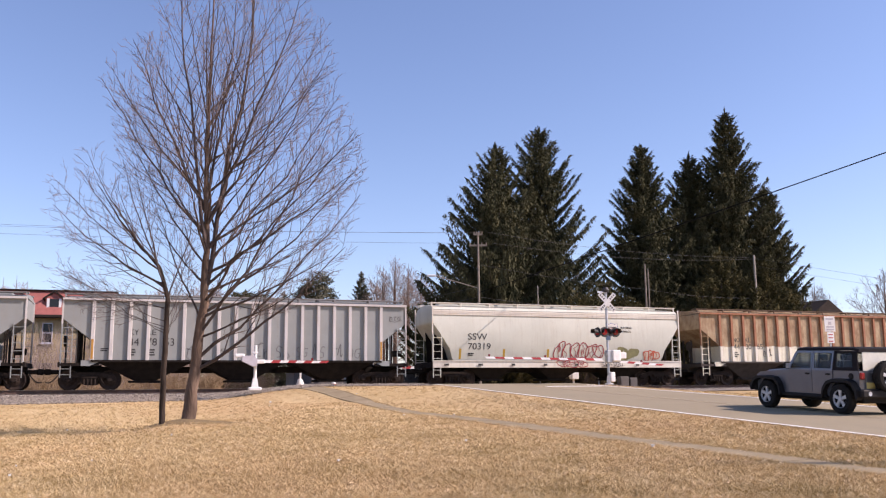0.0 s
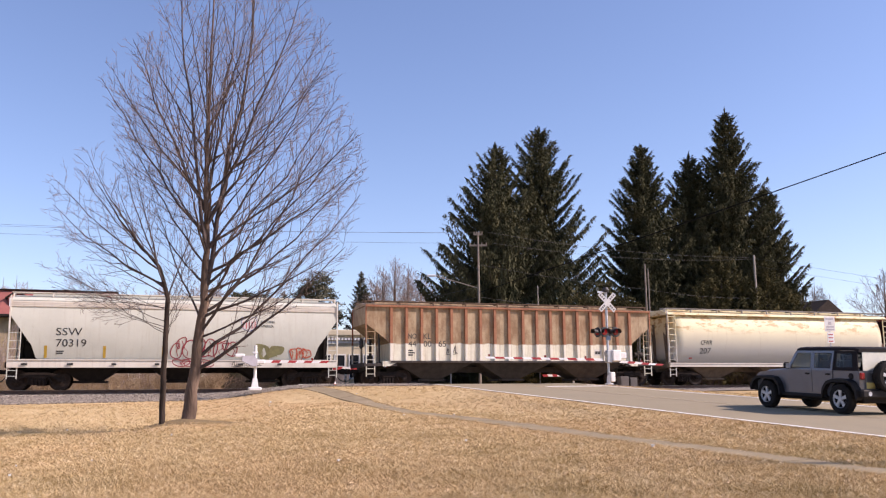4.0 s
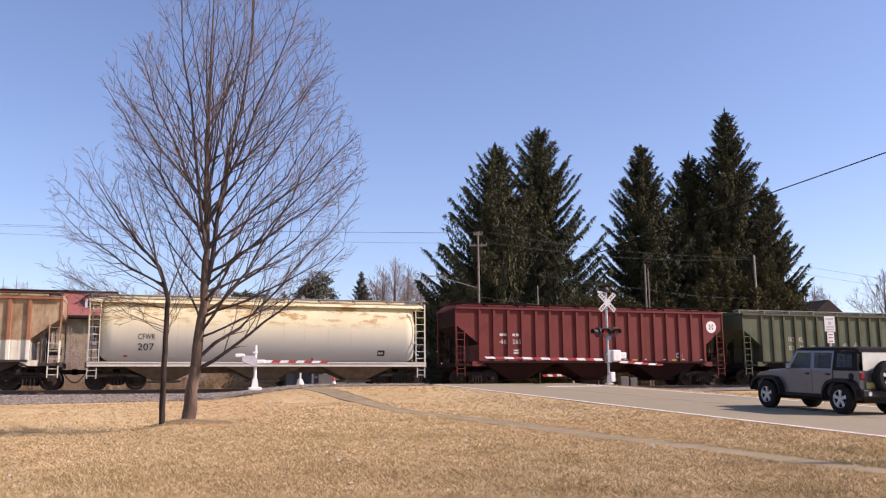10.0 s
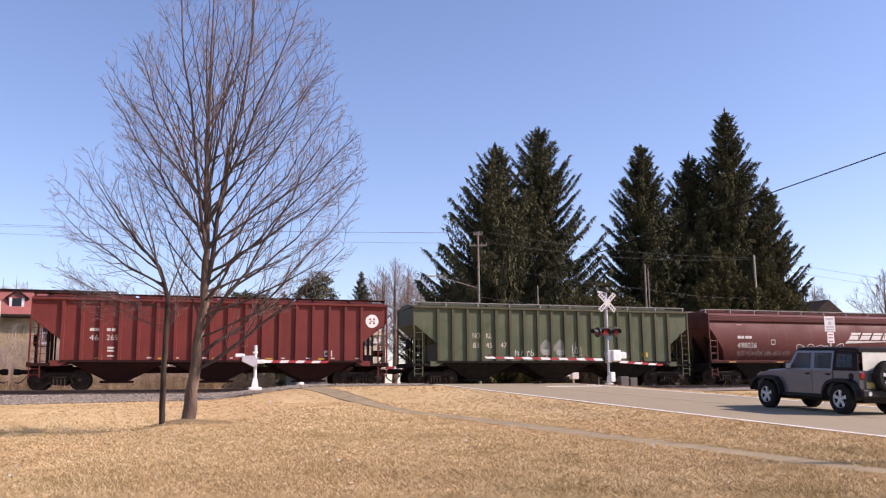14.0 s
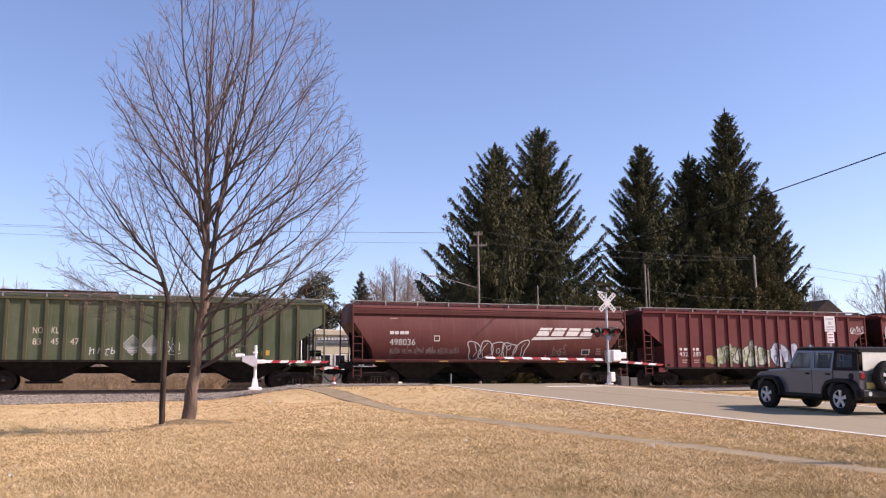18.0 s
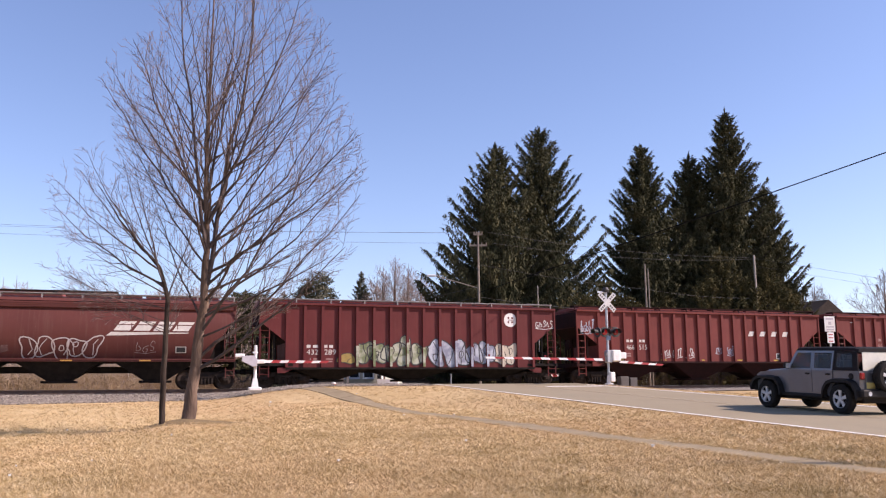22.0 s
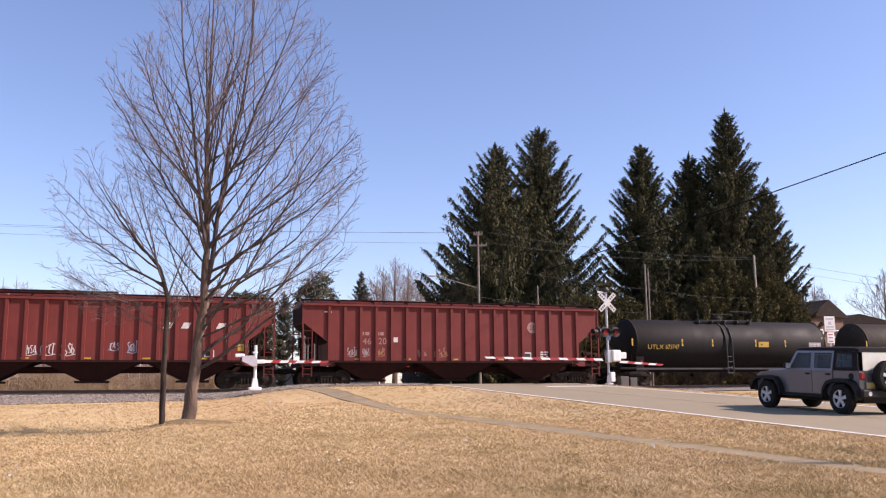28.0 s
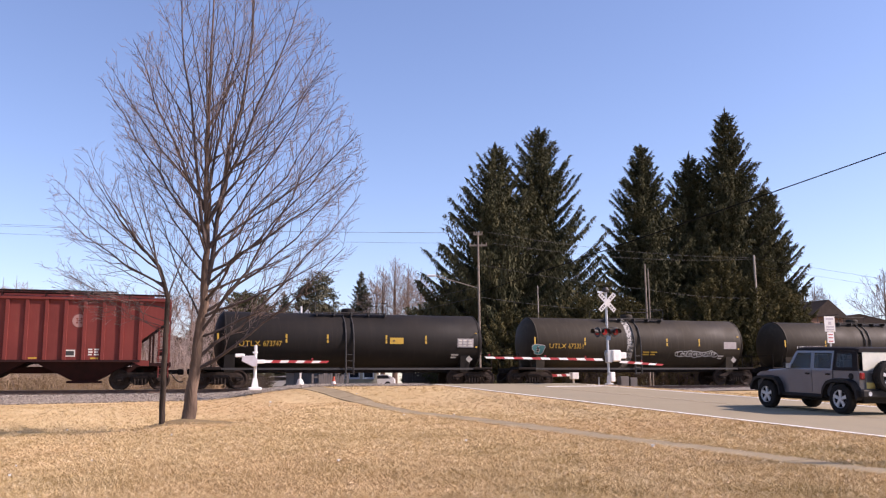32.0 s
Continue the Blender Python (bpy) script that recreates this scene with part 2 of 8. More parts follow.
def ground_z(s, v):
    p = place(s, v)
    side = 0.032 * max(p.y, -20.0) if v < 0 else 1.62 + 0.0075 * min(v, 150.0)
    if v < -5 and p.x < -4.2:
        side -= 0.34 * smooth(-4.2, -8.2, p.x) * smooth(34, 28, p.y) * smooth(10, 18, p.y)
    k = abs(v)
    z = side
    if k < 4.6:
        z = 1.50 + (side - 1.50) * smooth(2.0, 4.6, k)
    near_left = -4.6 - 5.5 * smooth(-13, -5, v)
    w = smooth(near_left - 2.5 * smooth(-13, -5, v), near_left + 3.3, s) * (1 - smooth(7.0, 11.5, s)) * smooth(-70, -45, v)
    z += (road_z(v) - 0.02 - z) * w
    r2 = (p.x + 7.55) ** 2 + (0.6 * (p.y - 25.3)) ** 2
    z += 0.31 * math.exp(-r2 / 1.5)
    if v < -5:
        z += 0.05 * (noise.noise((p.x * 0.22, p.y * 0.22, 0)) + 0.35 * noise.noise((p.x * 0.9, p.y * 0.9, 3))) * (1 - w)
    return z


def axis_steps(lo, hi, fine, far):
    a = [x * fine for x in range(int(lo / fine), int(hi / fine) + 1)]
    step, x = fine, a[-1]
    while x < far:
        step *= 1.35
        x += step
        a.append(x)
    step, x = fine, a[0]
    while x > -far:
        step *= 1.35
        x -= step
        a.insert(0, x)
    return a


def sheet(name, ss, vs, dz, material, label="", edge=None):
    verts, faces = [], []
    for v in vs:
        for s in ss:
            q = edge(s, v) if edge else s
            verts.append(place(q, v, ground_z(q, v) + dz))
    n = len(ss)
    for j in range(len(vs) - 1):
        for i in range(n - 1):
            faces.append((j * n + i, j * n + i + 1, (j + 1) * n + i + 1, (j + 1) * n + i))
    ob = raw(name, verts, faces, material, smooth=True)
    return tagged(ob, label, kind="structure")


tagged(sheet("ground", axis_steps(-34, 30, 0.5, 900), axis_steps(-46, 8, 0.4, 900), 0.0, dry_grass), "dormant tan lawn rising gently to the railway", "ground")


def strip(name, s0, s1, v0, v1, dz, material, label, step=0.5, thick=0.05, kind="structure"):
    """A band along the road, with thickness."""
    n = max(2, int((v1 - v0) / step))
    verts, faces = [], []
    for i in range(n + 1):
        v = v0 + (v1 - v0) * i / n
        for s in (s0, s1):
            z = road_z(v) + dz
            verts += [place(s, v, z - thick), place(s, v, z)]
    for i in range(n):
        a, c = i * 4, i * 4 + 4
        faces += [(a + 1, a + 3, c + 3, c + 1), (a, a + 1, c + 1, c), (a + 3, a + 2, c + 2, c + 3)]
    faces += [(0, 2, 3, 1), (n * 4, n * 4 + 1, n * 4 + 3, n * 4 + 2)]
    return tagged(raw(name, verts, faces, material), label, kind=kind)


strip("road", -1.13, 6.9, -62, -1.45, 0.0, asphalt, "weathered grey-brown asphalt road climbing to the crossing")
strip("road", -1.35, 6.9, 1.45, 90, 0.0, asphalt, "asphalt road going on beyond the tracks")
strip("crossing_panel", -2.0, 7.4, -0.66, 0.66, 0.0, concrete, "concrete crossing panel between the rails", thick=0.12)
for a, c in ((-1.44, -0.84), (0.84, 1.44)):
    strip("crossing_panel", -2.0, 7.4, a, c, 0.0, concrete, "concrete crossing panel beside the rail", thick=0.12)
strip("edge_line", -1.125, -0.95, -62, -3.0, 0.005, line_white, "worn white road edge line", thick=0.004)
strip("edge_line", 6.45, 6.58, -62, -5.0, 0.005, line_white, "worn white road edge line", thick=0.004)
strip("centre_line", 2.72, 2.83, -62, -5.0, 0.005, line_yellow, "faded yellow centre line", thick=0.004)
strip("centre_line", 2.97, 3.08, -62, -5.0, 0.005, line_yellow, "faded yellow centre line", thick=0.004)
strip("stop_line", 3.3, 6.35, -7.2, -6.75, 0.006, line_white, "worn white stop line at the crossing", thick=0.004)


# footpath of cast slabs
def along_rows(v, rows):
    for (a, p), (c, q) in zip(rows, rows[1:]):
        if v <= c:
            return p + (q - p) * max(0.0, v - a) / (c - a)
    return rows[-1][1]


def path_mid(v):
    return along_rows(v, ((-44, -4.2), (-34.7, -4.95), (-32, -5.28), (-29.9, -5.5), (-26.6, -5.78), (-23.7, -6.08), (-20.8, -6.4), (-17, -6.62), (-14.4, -6.6), (-12, -6.5), (-10.1, -6.46), (-9.2, -6.7), (-8.4, -6.98), (-6.5, -7.45), (-4.5, -7.8)))


def path_half(v):
    return along_rows(v, ((-44, 0.42), (-30, 0.36), (-24, 0.37), (-17, 0.36), (-11, 0.33), (-5, 0.45)))


for i in range(36):
    v0, v1 = -44 + i * 1.17, -44 + (i + 1) * 1.17 - 0.012
    pts = []
    for k in (0.05, 0.0):
        for v, o in ((v0, -1), (v0, 1), (v1, 1), (v1, -1)):
            s = path_mid(v) + o * path_half(v)
            pts.append(place(s, v, ground_z(s, v) + 0.012 + 0.012 * smooth(-16, -12, v) + random.uniform(-0.002, 0.002) - k))
    bm = bm_new()
    hexa(bm, pts)
    slab = part("path_slab", bm, concrete)
    if i == 0:
        path_root = tagged(new("footpath"), "narrow concrete footpath through the lawn", kind="structure")
    slab.parent = path_root

# dark strip along the path's road side: the grass lip's shadow painted, with worn soil
verts, faces = [], []
for i in range(150):
    v = -44 + i * 0.26
    for o in (path_half(v) - 0.01, path_half(v) + 0.12 + 0.06 * noise.noise((v * 1.3, 0, 5)) + 0.04 * noise.noise((v * 4.0, 2, 5))):
        s = path_mid(v) + o
        verts.append(place(s, v, ground_z(s, v) + 0.008))
    if i:
        k = len(verts)
        faces.append((k - 4, k - 3, k - 1, k - 2))
tagged(raw("shadow_soil_edge", verts, faces, soil), "dark strip beside the footpath: painted grass-lip shadow and worn soil", kind="structure")

# ballast, rails and ties
vs_near = [-4.4, -4.0, -3.5, -3.0, -2.5, -2.1, -1.8, -1.0, 0, 1.0, 1.8, 2.1, 2.5, 3.0, 3.5, 4.0, 4.4]
sheet("ballast", [x * 1.0 for x in range(-60, -7)], vs_near, 0.035, gravel, "grey crushed-stone ballast under the track")
sheet("ballast", [x * 1.0 for x in range(10, 120)], vs_near, 0.035, gravel, "grey crushed-stone ballast under the track")
sheet("gravel_shoulder", [-9.5, -8.5, -7.5, -6.5, -5.5, -4.5, -3.5, -2.5, -1.5], [-5.0, -4.5, -4, -3.5, -3, -2.5, -2, -1.5], 0.02, gravel, "grey gravel beside the crossing",
      edge=lambda s, v: s if v > -4.6 else s * 0.93)
sheet("gravel_shoulder", [9.5 + x * 1.0 for x in range(0, 50)], [-7.4, -6.8, -6.2, -5.6, -5.0, -4.4], 0.045, gravel, "grey gravel band beside the track",
      edge=lambda s, v: s + (0.5 * noise.noise((s, v, 1)) if v < -7.0 else 0))
for y in (-0.755, 0.755):
    rail = root("rail", "brown rusted steel rail with a shiny head", "rail", "rails", track_pose(0))
    bm = bm_new()
    prism(bm, [(y - 0.07, -0.172), (y + 0.07, -0.172), (y + 0.07, -0.155), (y + 0.012, -0.135), (y + 0.012, -0.045), (y + 0.036, -0.03),
               (y + 0.036, -0.006), (y - 0.036, -0.006), (y - 0.036, -0.03), (y - 0.012, -0.045), (y - 0.012, -0.135), (y - 0.07, -0.155)], -75, 240)
    bm.transform(Matrix(((0, 1, 0, 0), (1, 0, 0, 0), (0, 0, 1, 0), (0, 0, 0, 1))))
    bmesh.ops.recalc_face_normals(bm, faces=bm.faces)
    part("rail_body", bm, rail_steel, rail)
    bm = bm_new()
    box(bm, -75, 240, y - 0.034, y + 0.034, -0.006, 0.0)
    part("rail_head", bm, rail_head, rail)
bm = bm_new()
box(bm, -0.11, 0.11, -1.3, 1.3, -0.35, -0.175, 0.01)
tie_mesh = bpy.data.meshes.new("tie")
bm.to_mesh(tie_mesh)
bm.free()
ties = tagged(new("ties"), "weathered creosoted wooden ties", kind="structure")
ties.matrix_world = track_pose(0)
for i in range(62):
    s = -42 + i * 0.53
    if s < -9.2:
        part_mesh("tie", tie_mesh, tie_wood, ties, at=pose(s, random.uniform(-0.03, 0.03), 0))
# ---- the train ----
# the way that the train has gone, to the left, at whole seconds
GONE = [0.0, 4.983, 9.982, 14.996, 20.032, 25.101, 30.221, 35.395, 40.606, 45.819, 50.991, 56.108, 61.19, 66.287, 71.448, 76.695, 82.016,
        87.377, 92.748, 98.117, 103.488, 108.878, 114.3, 119.759, 125.255, 130.782, 136.336, 141.917, 147.526, 153.172, 158.859, 164.593, 170.372]


def gone(t):
    """Smooth distance gone at t seconds."""
    i = min(int(t), 31)
    u = t - i
    g = lambda k: GONE[k] if 0 <= k < 33 else (2 * GONE[0] - GONE[1] if k < 0 else 2 * GONE[32] - GONE[31])
    a, c, d, e_ = g(i - 1), g(i), g(i + 1), g(i + 2)
    m0, m1 = (d - a) / 2, (e_ - c) / 2
    return c * (2 * u ** 3 - 3 * u ** 2 + 1) + d * (3 * u ** 2 - 2 * u ** 3) + m0 * (u ** 3 - 2 * u ** 2 + u) + m1 * (u ** 3 - u ** 2)


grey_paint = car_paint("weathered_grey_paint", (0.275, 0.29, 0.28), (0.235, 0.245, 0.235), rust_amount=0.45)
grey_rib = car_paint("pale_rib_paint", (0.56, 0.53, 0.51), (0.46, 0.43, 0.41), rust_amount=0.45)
pale_paint = car_paint("pale_grey_paint", (0.56, 0.56, 0.48), (0.48, 0.48, 0.41), rust_amount=0.3, dust=(0.34, 0.27, 0.19))
cream_sill = car_paint("cream_sill_paint", (0.70, 0.66, 0.57), (0.58, 0.52, 0.44), rust_amount=0.5)
red_paint = car_paint("oxide_red_paint", (0.168, 0.033, 0.0262), (0.124, 0.025, 0.0205), rust=(0.06, 0.020, 0.014), dust=(0.19, 0.063, 0.043), dust_amount=0.4)
dull_red = car_paint("dull_red_paint", (0.130, 0.025, 0.023), (0.098, 0.020, 0.019), rust=(0.05, 0.018, 0.013), dust=(0.14, 0.050, 0.04), dust_amount=0.55)
brown_paint = car_paint("brown_red_paint", (0.118, 0.036, 0.029), (0.095, 0.028, 0.024), rust=(0.07, 0.03, 0.02), dust=(0.15, 0.078, 0.062), dust_amount=0.55)
green_paint = car_paint("faded_green_paint", (0.060, 0.078, 0.038), (0.108, 0.117, 0.072), rust=(0.10, 0.055, 0.03), rust_amount=0.7, dust=(0.17, 0.155, 0.115), dust_amount=0.65)
green_rib = car_paint("green_brown_stake_paint", (0.062, 0.066, 0.032), (0.085, 0.072, 0.042), rust=(0.09, 0.05, 0.03), rust_amount=0.7)
rust_rib = car_paint("rusty_rib_paint", (0.15, 0.095, 0.06), (0.11, 0.075, 0.05), rust_amount=0.5)
tank_black = car_paint("tank_black_paint", (0.011, 0.0095, 0.0085), (0.018, 0.015, 0.013), rust=(0.04, 0.025, 0.017), rust_amount=0.2, rough=0.62, dust=(0.030, 0.024, 0.019), dust_amount=0.5)
tank_grey = car_paint("tank_dusty_paint", (0.028, 0.022, 0.0155), (0.043, 0.035, 0.025), rust=(0.06, 0.042, 0.03), rust_amount=0.2, rough=0.6, dust=(0.072, 0.058, 0.042), dust_amount=0.6)
for m_ in (tank_black, tank_grey):
    m_.node_tree.nodes["Principled BSDF"].inputs["Specular IOR Level"].default_value = 0.15
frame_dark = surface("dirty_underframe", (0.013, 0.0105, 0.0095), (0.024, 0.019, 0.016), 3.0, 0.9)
# also the dark colour that paints shade on the red cars' ends
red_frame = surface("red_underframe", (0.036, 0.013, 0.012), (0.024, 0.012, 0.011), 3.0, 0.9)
bogie_steel = surface("bogie_steel", (0.022, 0.017, 0.0145), (0.043, 0.031, 0.025), 4.0, 0.85)
wheel_steel = surface("wheel_steel", (0.035, 0.025, 0.021), (0.06, 0.042, 0.033), 5.0, 0.7, 0.2)
for m_ in (frame_dark, red_frame, bogie_steel, wheel_steel):
    m_.node_tree.nodes["Principled BSDF"].inputs["Specular IOR Level"].default_value = 0.12
walk_steel = surface("running_board_steel", (0.34, 0.33, 0.32), (0.22, 0.20, 0.18), 4.0, 0.7, 0.3)
reflector = plain("yellow_reflector", (0.48, 0.25, 0.05), 0.5)
ink_black = plain("stencil_black", (0.03, 0.03, 0.03), 0.7)
ink_white = plain("stencil_white", (0.62, 0.59, 0.54), 0.7)
ink_faded = plain("faded_stencil_white", (0.34, 0.19, 0.17), 0.8)
ink_yellow = plain("stencil_yellow", (0.50, 0.31, 0.03), 0.6)

# rust above, cream below, parted by a ragged line
def rust_over_cream(name, rust_a, rust_b, cream_a, cream_b):
    m, nt, b = nodes_of(name, 0.75)
    tc = nt.nodes.new("ShaderNodeTexCoord")
    sep = nt.nodes.new("ShaderNodeSeparateXYZ")
    nt.links.new(tc.outputs["Object"], sep.inputs[0])
    w = coords(nt)
    n1, n2, n3 = noise_tex(nt, coords(nt, (1.3, 1, 0.6)), 1.3, 7), noise_tex(nt, w, 5.0, 6, 0.7), noise_tex(nt, coords(nt, (4, 1, 0.2)), 2.0, 4)
    rusty = blend(nt, ramp(nt, n1, 0.38, 0.62), rust_a, rust_b)
    rusty = blend(nt, ramp(nt, n2, 0.5, 0.75, 0, 0.6), rusty, tuple(x * 0.6 for x in rust_a))
    cream = blend(nt, ramp(nt, n2, 0.45, 0.75, 0, 0.6), cream_a, cream_b)
    c = blend(nt, ramp(nt, mul(nt, sep.outputs[2], mul(nt, n1, 0.34), "ADD"), 2.38, 2.44), cream, rusty)
    c = blend(nt, ramp(nt, n3, 0.50, 0.74, 0, 0.6), c, (0.22, 0.115, 0.055))
    nt.links.new(c, b.inputs["Base Color"])
    bumped(nt, b, n1, 0.3, 0.04)
    return m


rust_cream = rust_over_cream("rust_over_cream_paint", (0.235, 0.140, 0.070), (0.42, 0.315, 0.19), (0.66, 0.63, 0.50), (0.50, 0.44, 0.32))
rust_cream_rib = rust_over_cream("rust_over_cream_stake", (0.25, 0.085, 0.040), (0.35, 0.155, 0.075), (0.70, 0.66, 0.56), (0.48, 0.36, 0.25))

# cream barrel with a rusted crown
rust_crown, nt, b = nodes_of("cream_paint_rusted_crown", 0.6)
tc = nt.nodes.new("ShaderNodeTexCoord")
sep = nt.nodes.new("ShaderNodeSeparateXYZ")
nt.links.new(tc.outputs["Object"], sep.inputs[0])
n1, n2, n3 = noise_tex(nt, coords(nt, (0.5, 1, 1.6)), 2.0, 9, 0.72), noise_tex(nt, coords(nt), 0.5, 4), noise_tex(nt, coords(nt, (5, 1, 0.2)), 1.5, 4)
c = blend(nt, ramp(nt, n2, 0.35, 0.65), (0.67, 0.595, 0.36), (0.59, 0.515, 0.315))
# greyer below, creamier above: the round side's shading put into the colour
c = blend(nt, ramp(nt, sep.outputs[2], 2.0, 3.3, 0, 1), (0.50, 0.49, 0.44), c)
c = blend(nt, mul(nt, ramp(nt, n1, 0.515, 0.585, 0, 0.9), ramp(nt, sep.outputs[2], 2.9, 3.4)), c, (0.38, 0.225, 0.075))
c = blend(nt, ramp(nt, n3, 0.6, 0.8, 0, 0.4), c, (0.33, 0.25, 0.17))
nt.links.new(c, b.inputs["Base Color"])
bumped(nt, b, n2, 0.2, 0.05)

# wheelset, shared by all cars
bm = bm_new()
rod(bm, (0, -0.98, 0), (0, 0.98, 0), 0.075, n=12)
for k in (-1, 1):
    lathe(bm, [(0.12, k * 0.72), (0.13, k * 0.85), (0.30, k * 0.79), (0.385, k * 0.815), (0.40, k * 0.83), (0.455, k * 0.83), (0.457, k * 0.74), (0.485, k * 0.715),
               (0.485, k * 0.69), (0.40, k * 0.685), (0.30, k * 0.72)], 28)
    for i in range(4):
        a = i * math.pi / 2 + 0.3
        rod(bm, (0.22 * math.cos(a), k * 0.80, 0.22 * math.sin(a)), (0.22 * math.cos(a), k * 0.845, 0.22 * math.sin(a)), 0.028, n=6)
wheelset_mesh = bpy.data.meshes.new("wheelset")
bm.to_mesh(wheelset_mesh)
bm.free()
# side frame of a bogie
bm = bm_new()
prism(bm, [(-1.12, 0.42), (-1.12, 0.58), (-0.85, 0.68), (-0.45, 0.80), (0.45, 0.80), (0.85, 0.68), (1.12, 0.58), (1.12, 0.42), (0.98, 0.40), (0.72, 0.52),
           (0.46, 0.60), (0.36, 0.30), (0.20, 0.22), (-0.20, 0.22), (-0.36, 0.30), (-0.46, 0.60), (-0.72, 0.52), (-0.98, 0.40)], -0.07, 0.07)
for x in (-0.89, 0.89):
    box(bm, x - 0.15, x + 0.15, -0.10, 0.10, 0.36, 0.56, 0.03)
    rod(bm, (x, -0.16, 0.457), (x, 0.1, 0.457), 0.085, n=10)
for x in (-0.24, -0.08, 0.08, 0.24):
    rod(bm, (x, -0.12, 0.24), (x, -0.12, 0.50), 0.055, n=8)
box(bm, -0.34, 0.34, -0.19, -0.05, 0.52, 0.66, 0.02)
side_frame_mesh = bpy.data.meshes.new("side_frame")
bm.to_mesh(side_frame_mesh)
bm.free()
bm = bm_new()
box(bm, -0.24, 0.24, -1.0, 1.0, 0.55, 0.78, 0.03)
box(bm, -0.18, 0.18, -0.3, 0.3, 0.78, 0.98, 0.03)
bolster_mesh = bpy.data.meshes.new("bolster")
bm.to_mesh(bolster_mesh)
bm.free()
# a long brake lever and guide, seen inside the frame
bm = bm_new()
rod(bm, (-0.5, -1.14, 0.25), (0.42, -1.14, 0.62), 0.035, n=6)
rod(bm, (0.42, -1.14, 0.62), (0.62, -1.14, 0.28), 0.03, n=6)
lever_mesh = bpy.data.meshes.new("brake_lever")
bm.to_mesh(lever_mesh)
bm.free()
# coupler with its hanging air hose
bm = bm_new()
box(bm, 0.0, 0.55, -0.10, 0.10, 0.74, 0.94, 0.03)
box(bm, 0.5, 0.80, -0.16, 0.16, 0.70, 0.98, 0.05)
coupler_mesh = bpy.data.meshes.new("coupler")
bm.to_mesh(coupler_mesh)
bm.free()
bm = bm_new()
last = None
for i in range(9):
    a = math.pi * i / 8
    p = (0.15 + 0.60 * i / 8, -0.32, 0.80 - 0.46 * math.sin(a * 0.62) )
    if last:
        rod(bm, last, p, 0.028, n=6, cap=False)
    last = p
hose_mesh = bpy.data.meshes.new("air_hose")
bm.to_mesh(hose_mesh)
bm.free()

WHEELSETS = []
CARS = []


def ladder(bm, x0, x1, y, z0, z1, rungs, r=0.022):
    for x in (x0, x1):
        box(bm, x - r, x + r, y - r, y + r, z0, z1)
    for i in range(rungs):
        z = z0 + (z1 - z0) * (i + 0.5) / rungs
        rod(bm, (x0, y, z), (x1, y, z), 0.016, n=5, cap=False)


def car_root(lo, hi, label, category, bogie_in=1.3, mat=None):
    """A rail car's Empty with bogies, couplers and centre sill. lo, hi: its ends along the track at the clip's start."""
    mid, e_ = (lo + hi) / 2, (hi - lo) / 2
    car = root(category.replace(" ", "_"), label, category, "cars of the freight train", track_pose(mid))
    car["mid"] = mid
    CARS.append(car)
    for k in (-1, 1):
        bogie = new("bogie")
        bogie.parent, bogie.empty_display_size = car, 0.2
        bogie.matrix_local = pose(k * (e_ - bogie_in), 0, 0)
        for side in (-1, 1):
            part_mesh("side_frame", side_frame_mesh, bogie_steel, bogie, at=pose(0, side * 1.02, 0, 0, 0, 0 if side < 0 else 180))
        part_mesh("bolster", bolster_mesh, frame_dark, bogie)
        part_mesh("brake_lever", lever_mesh, bogie_steel, bogie)
        for x in (-0.89, 0.89):
            ws = part_mesh("wheelset", wheelset_mesh, wheel_steel, bogie, at=pose(x, 0, 0.457), smooth=False)
            WHEELSETS.append((ws, x))
        part_mesh("coupler", coupler_mesh, frame_dark, car, at=pose(k * (e_ - 0.08), 0, 0, 0, 0, 0 if k > 0 else 180))
        part_mesh("air_hose", hose_mesh, ink_black, car, at=pose(k * (e_ - 0.06), 0, 0, 0, 0, 0 if k > 0 else 180))
    bm = bm_new()
    box(bm, -e_, e_, -0.28, 0.28, 0.78, 1.08, 0.02)
    part("centre_sill", bm, mat or frame_dark, car)
    return car, e_


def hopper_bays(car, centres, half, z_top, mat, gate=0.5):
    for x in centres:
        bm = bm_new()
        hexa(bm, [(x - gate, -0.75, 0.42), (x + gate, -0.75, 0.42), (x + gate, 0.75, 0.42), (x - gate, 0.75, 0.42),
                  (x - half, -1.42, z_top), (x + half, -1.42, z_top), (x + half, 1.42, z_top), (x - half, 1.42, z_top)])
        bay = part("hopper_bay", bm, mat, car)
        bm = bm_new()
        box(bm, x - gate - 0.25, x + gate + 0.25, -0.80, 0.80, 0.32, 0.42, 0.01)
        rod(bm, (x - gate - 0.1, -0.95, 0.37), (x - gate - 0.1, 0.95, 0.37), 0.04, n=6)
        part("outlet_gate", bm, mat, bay)


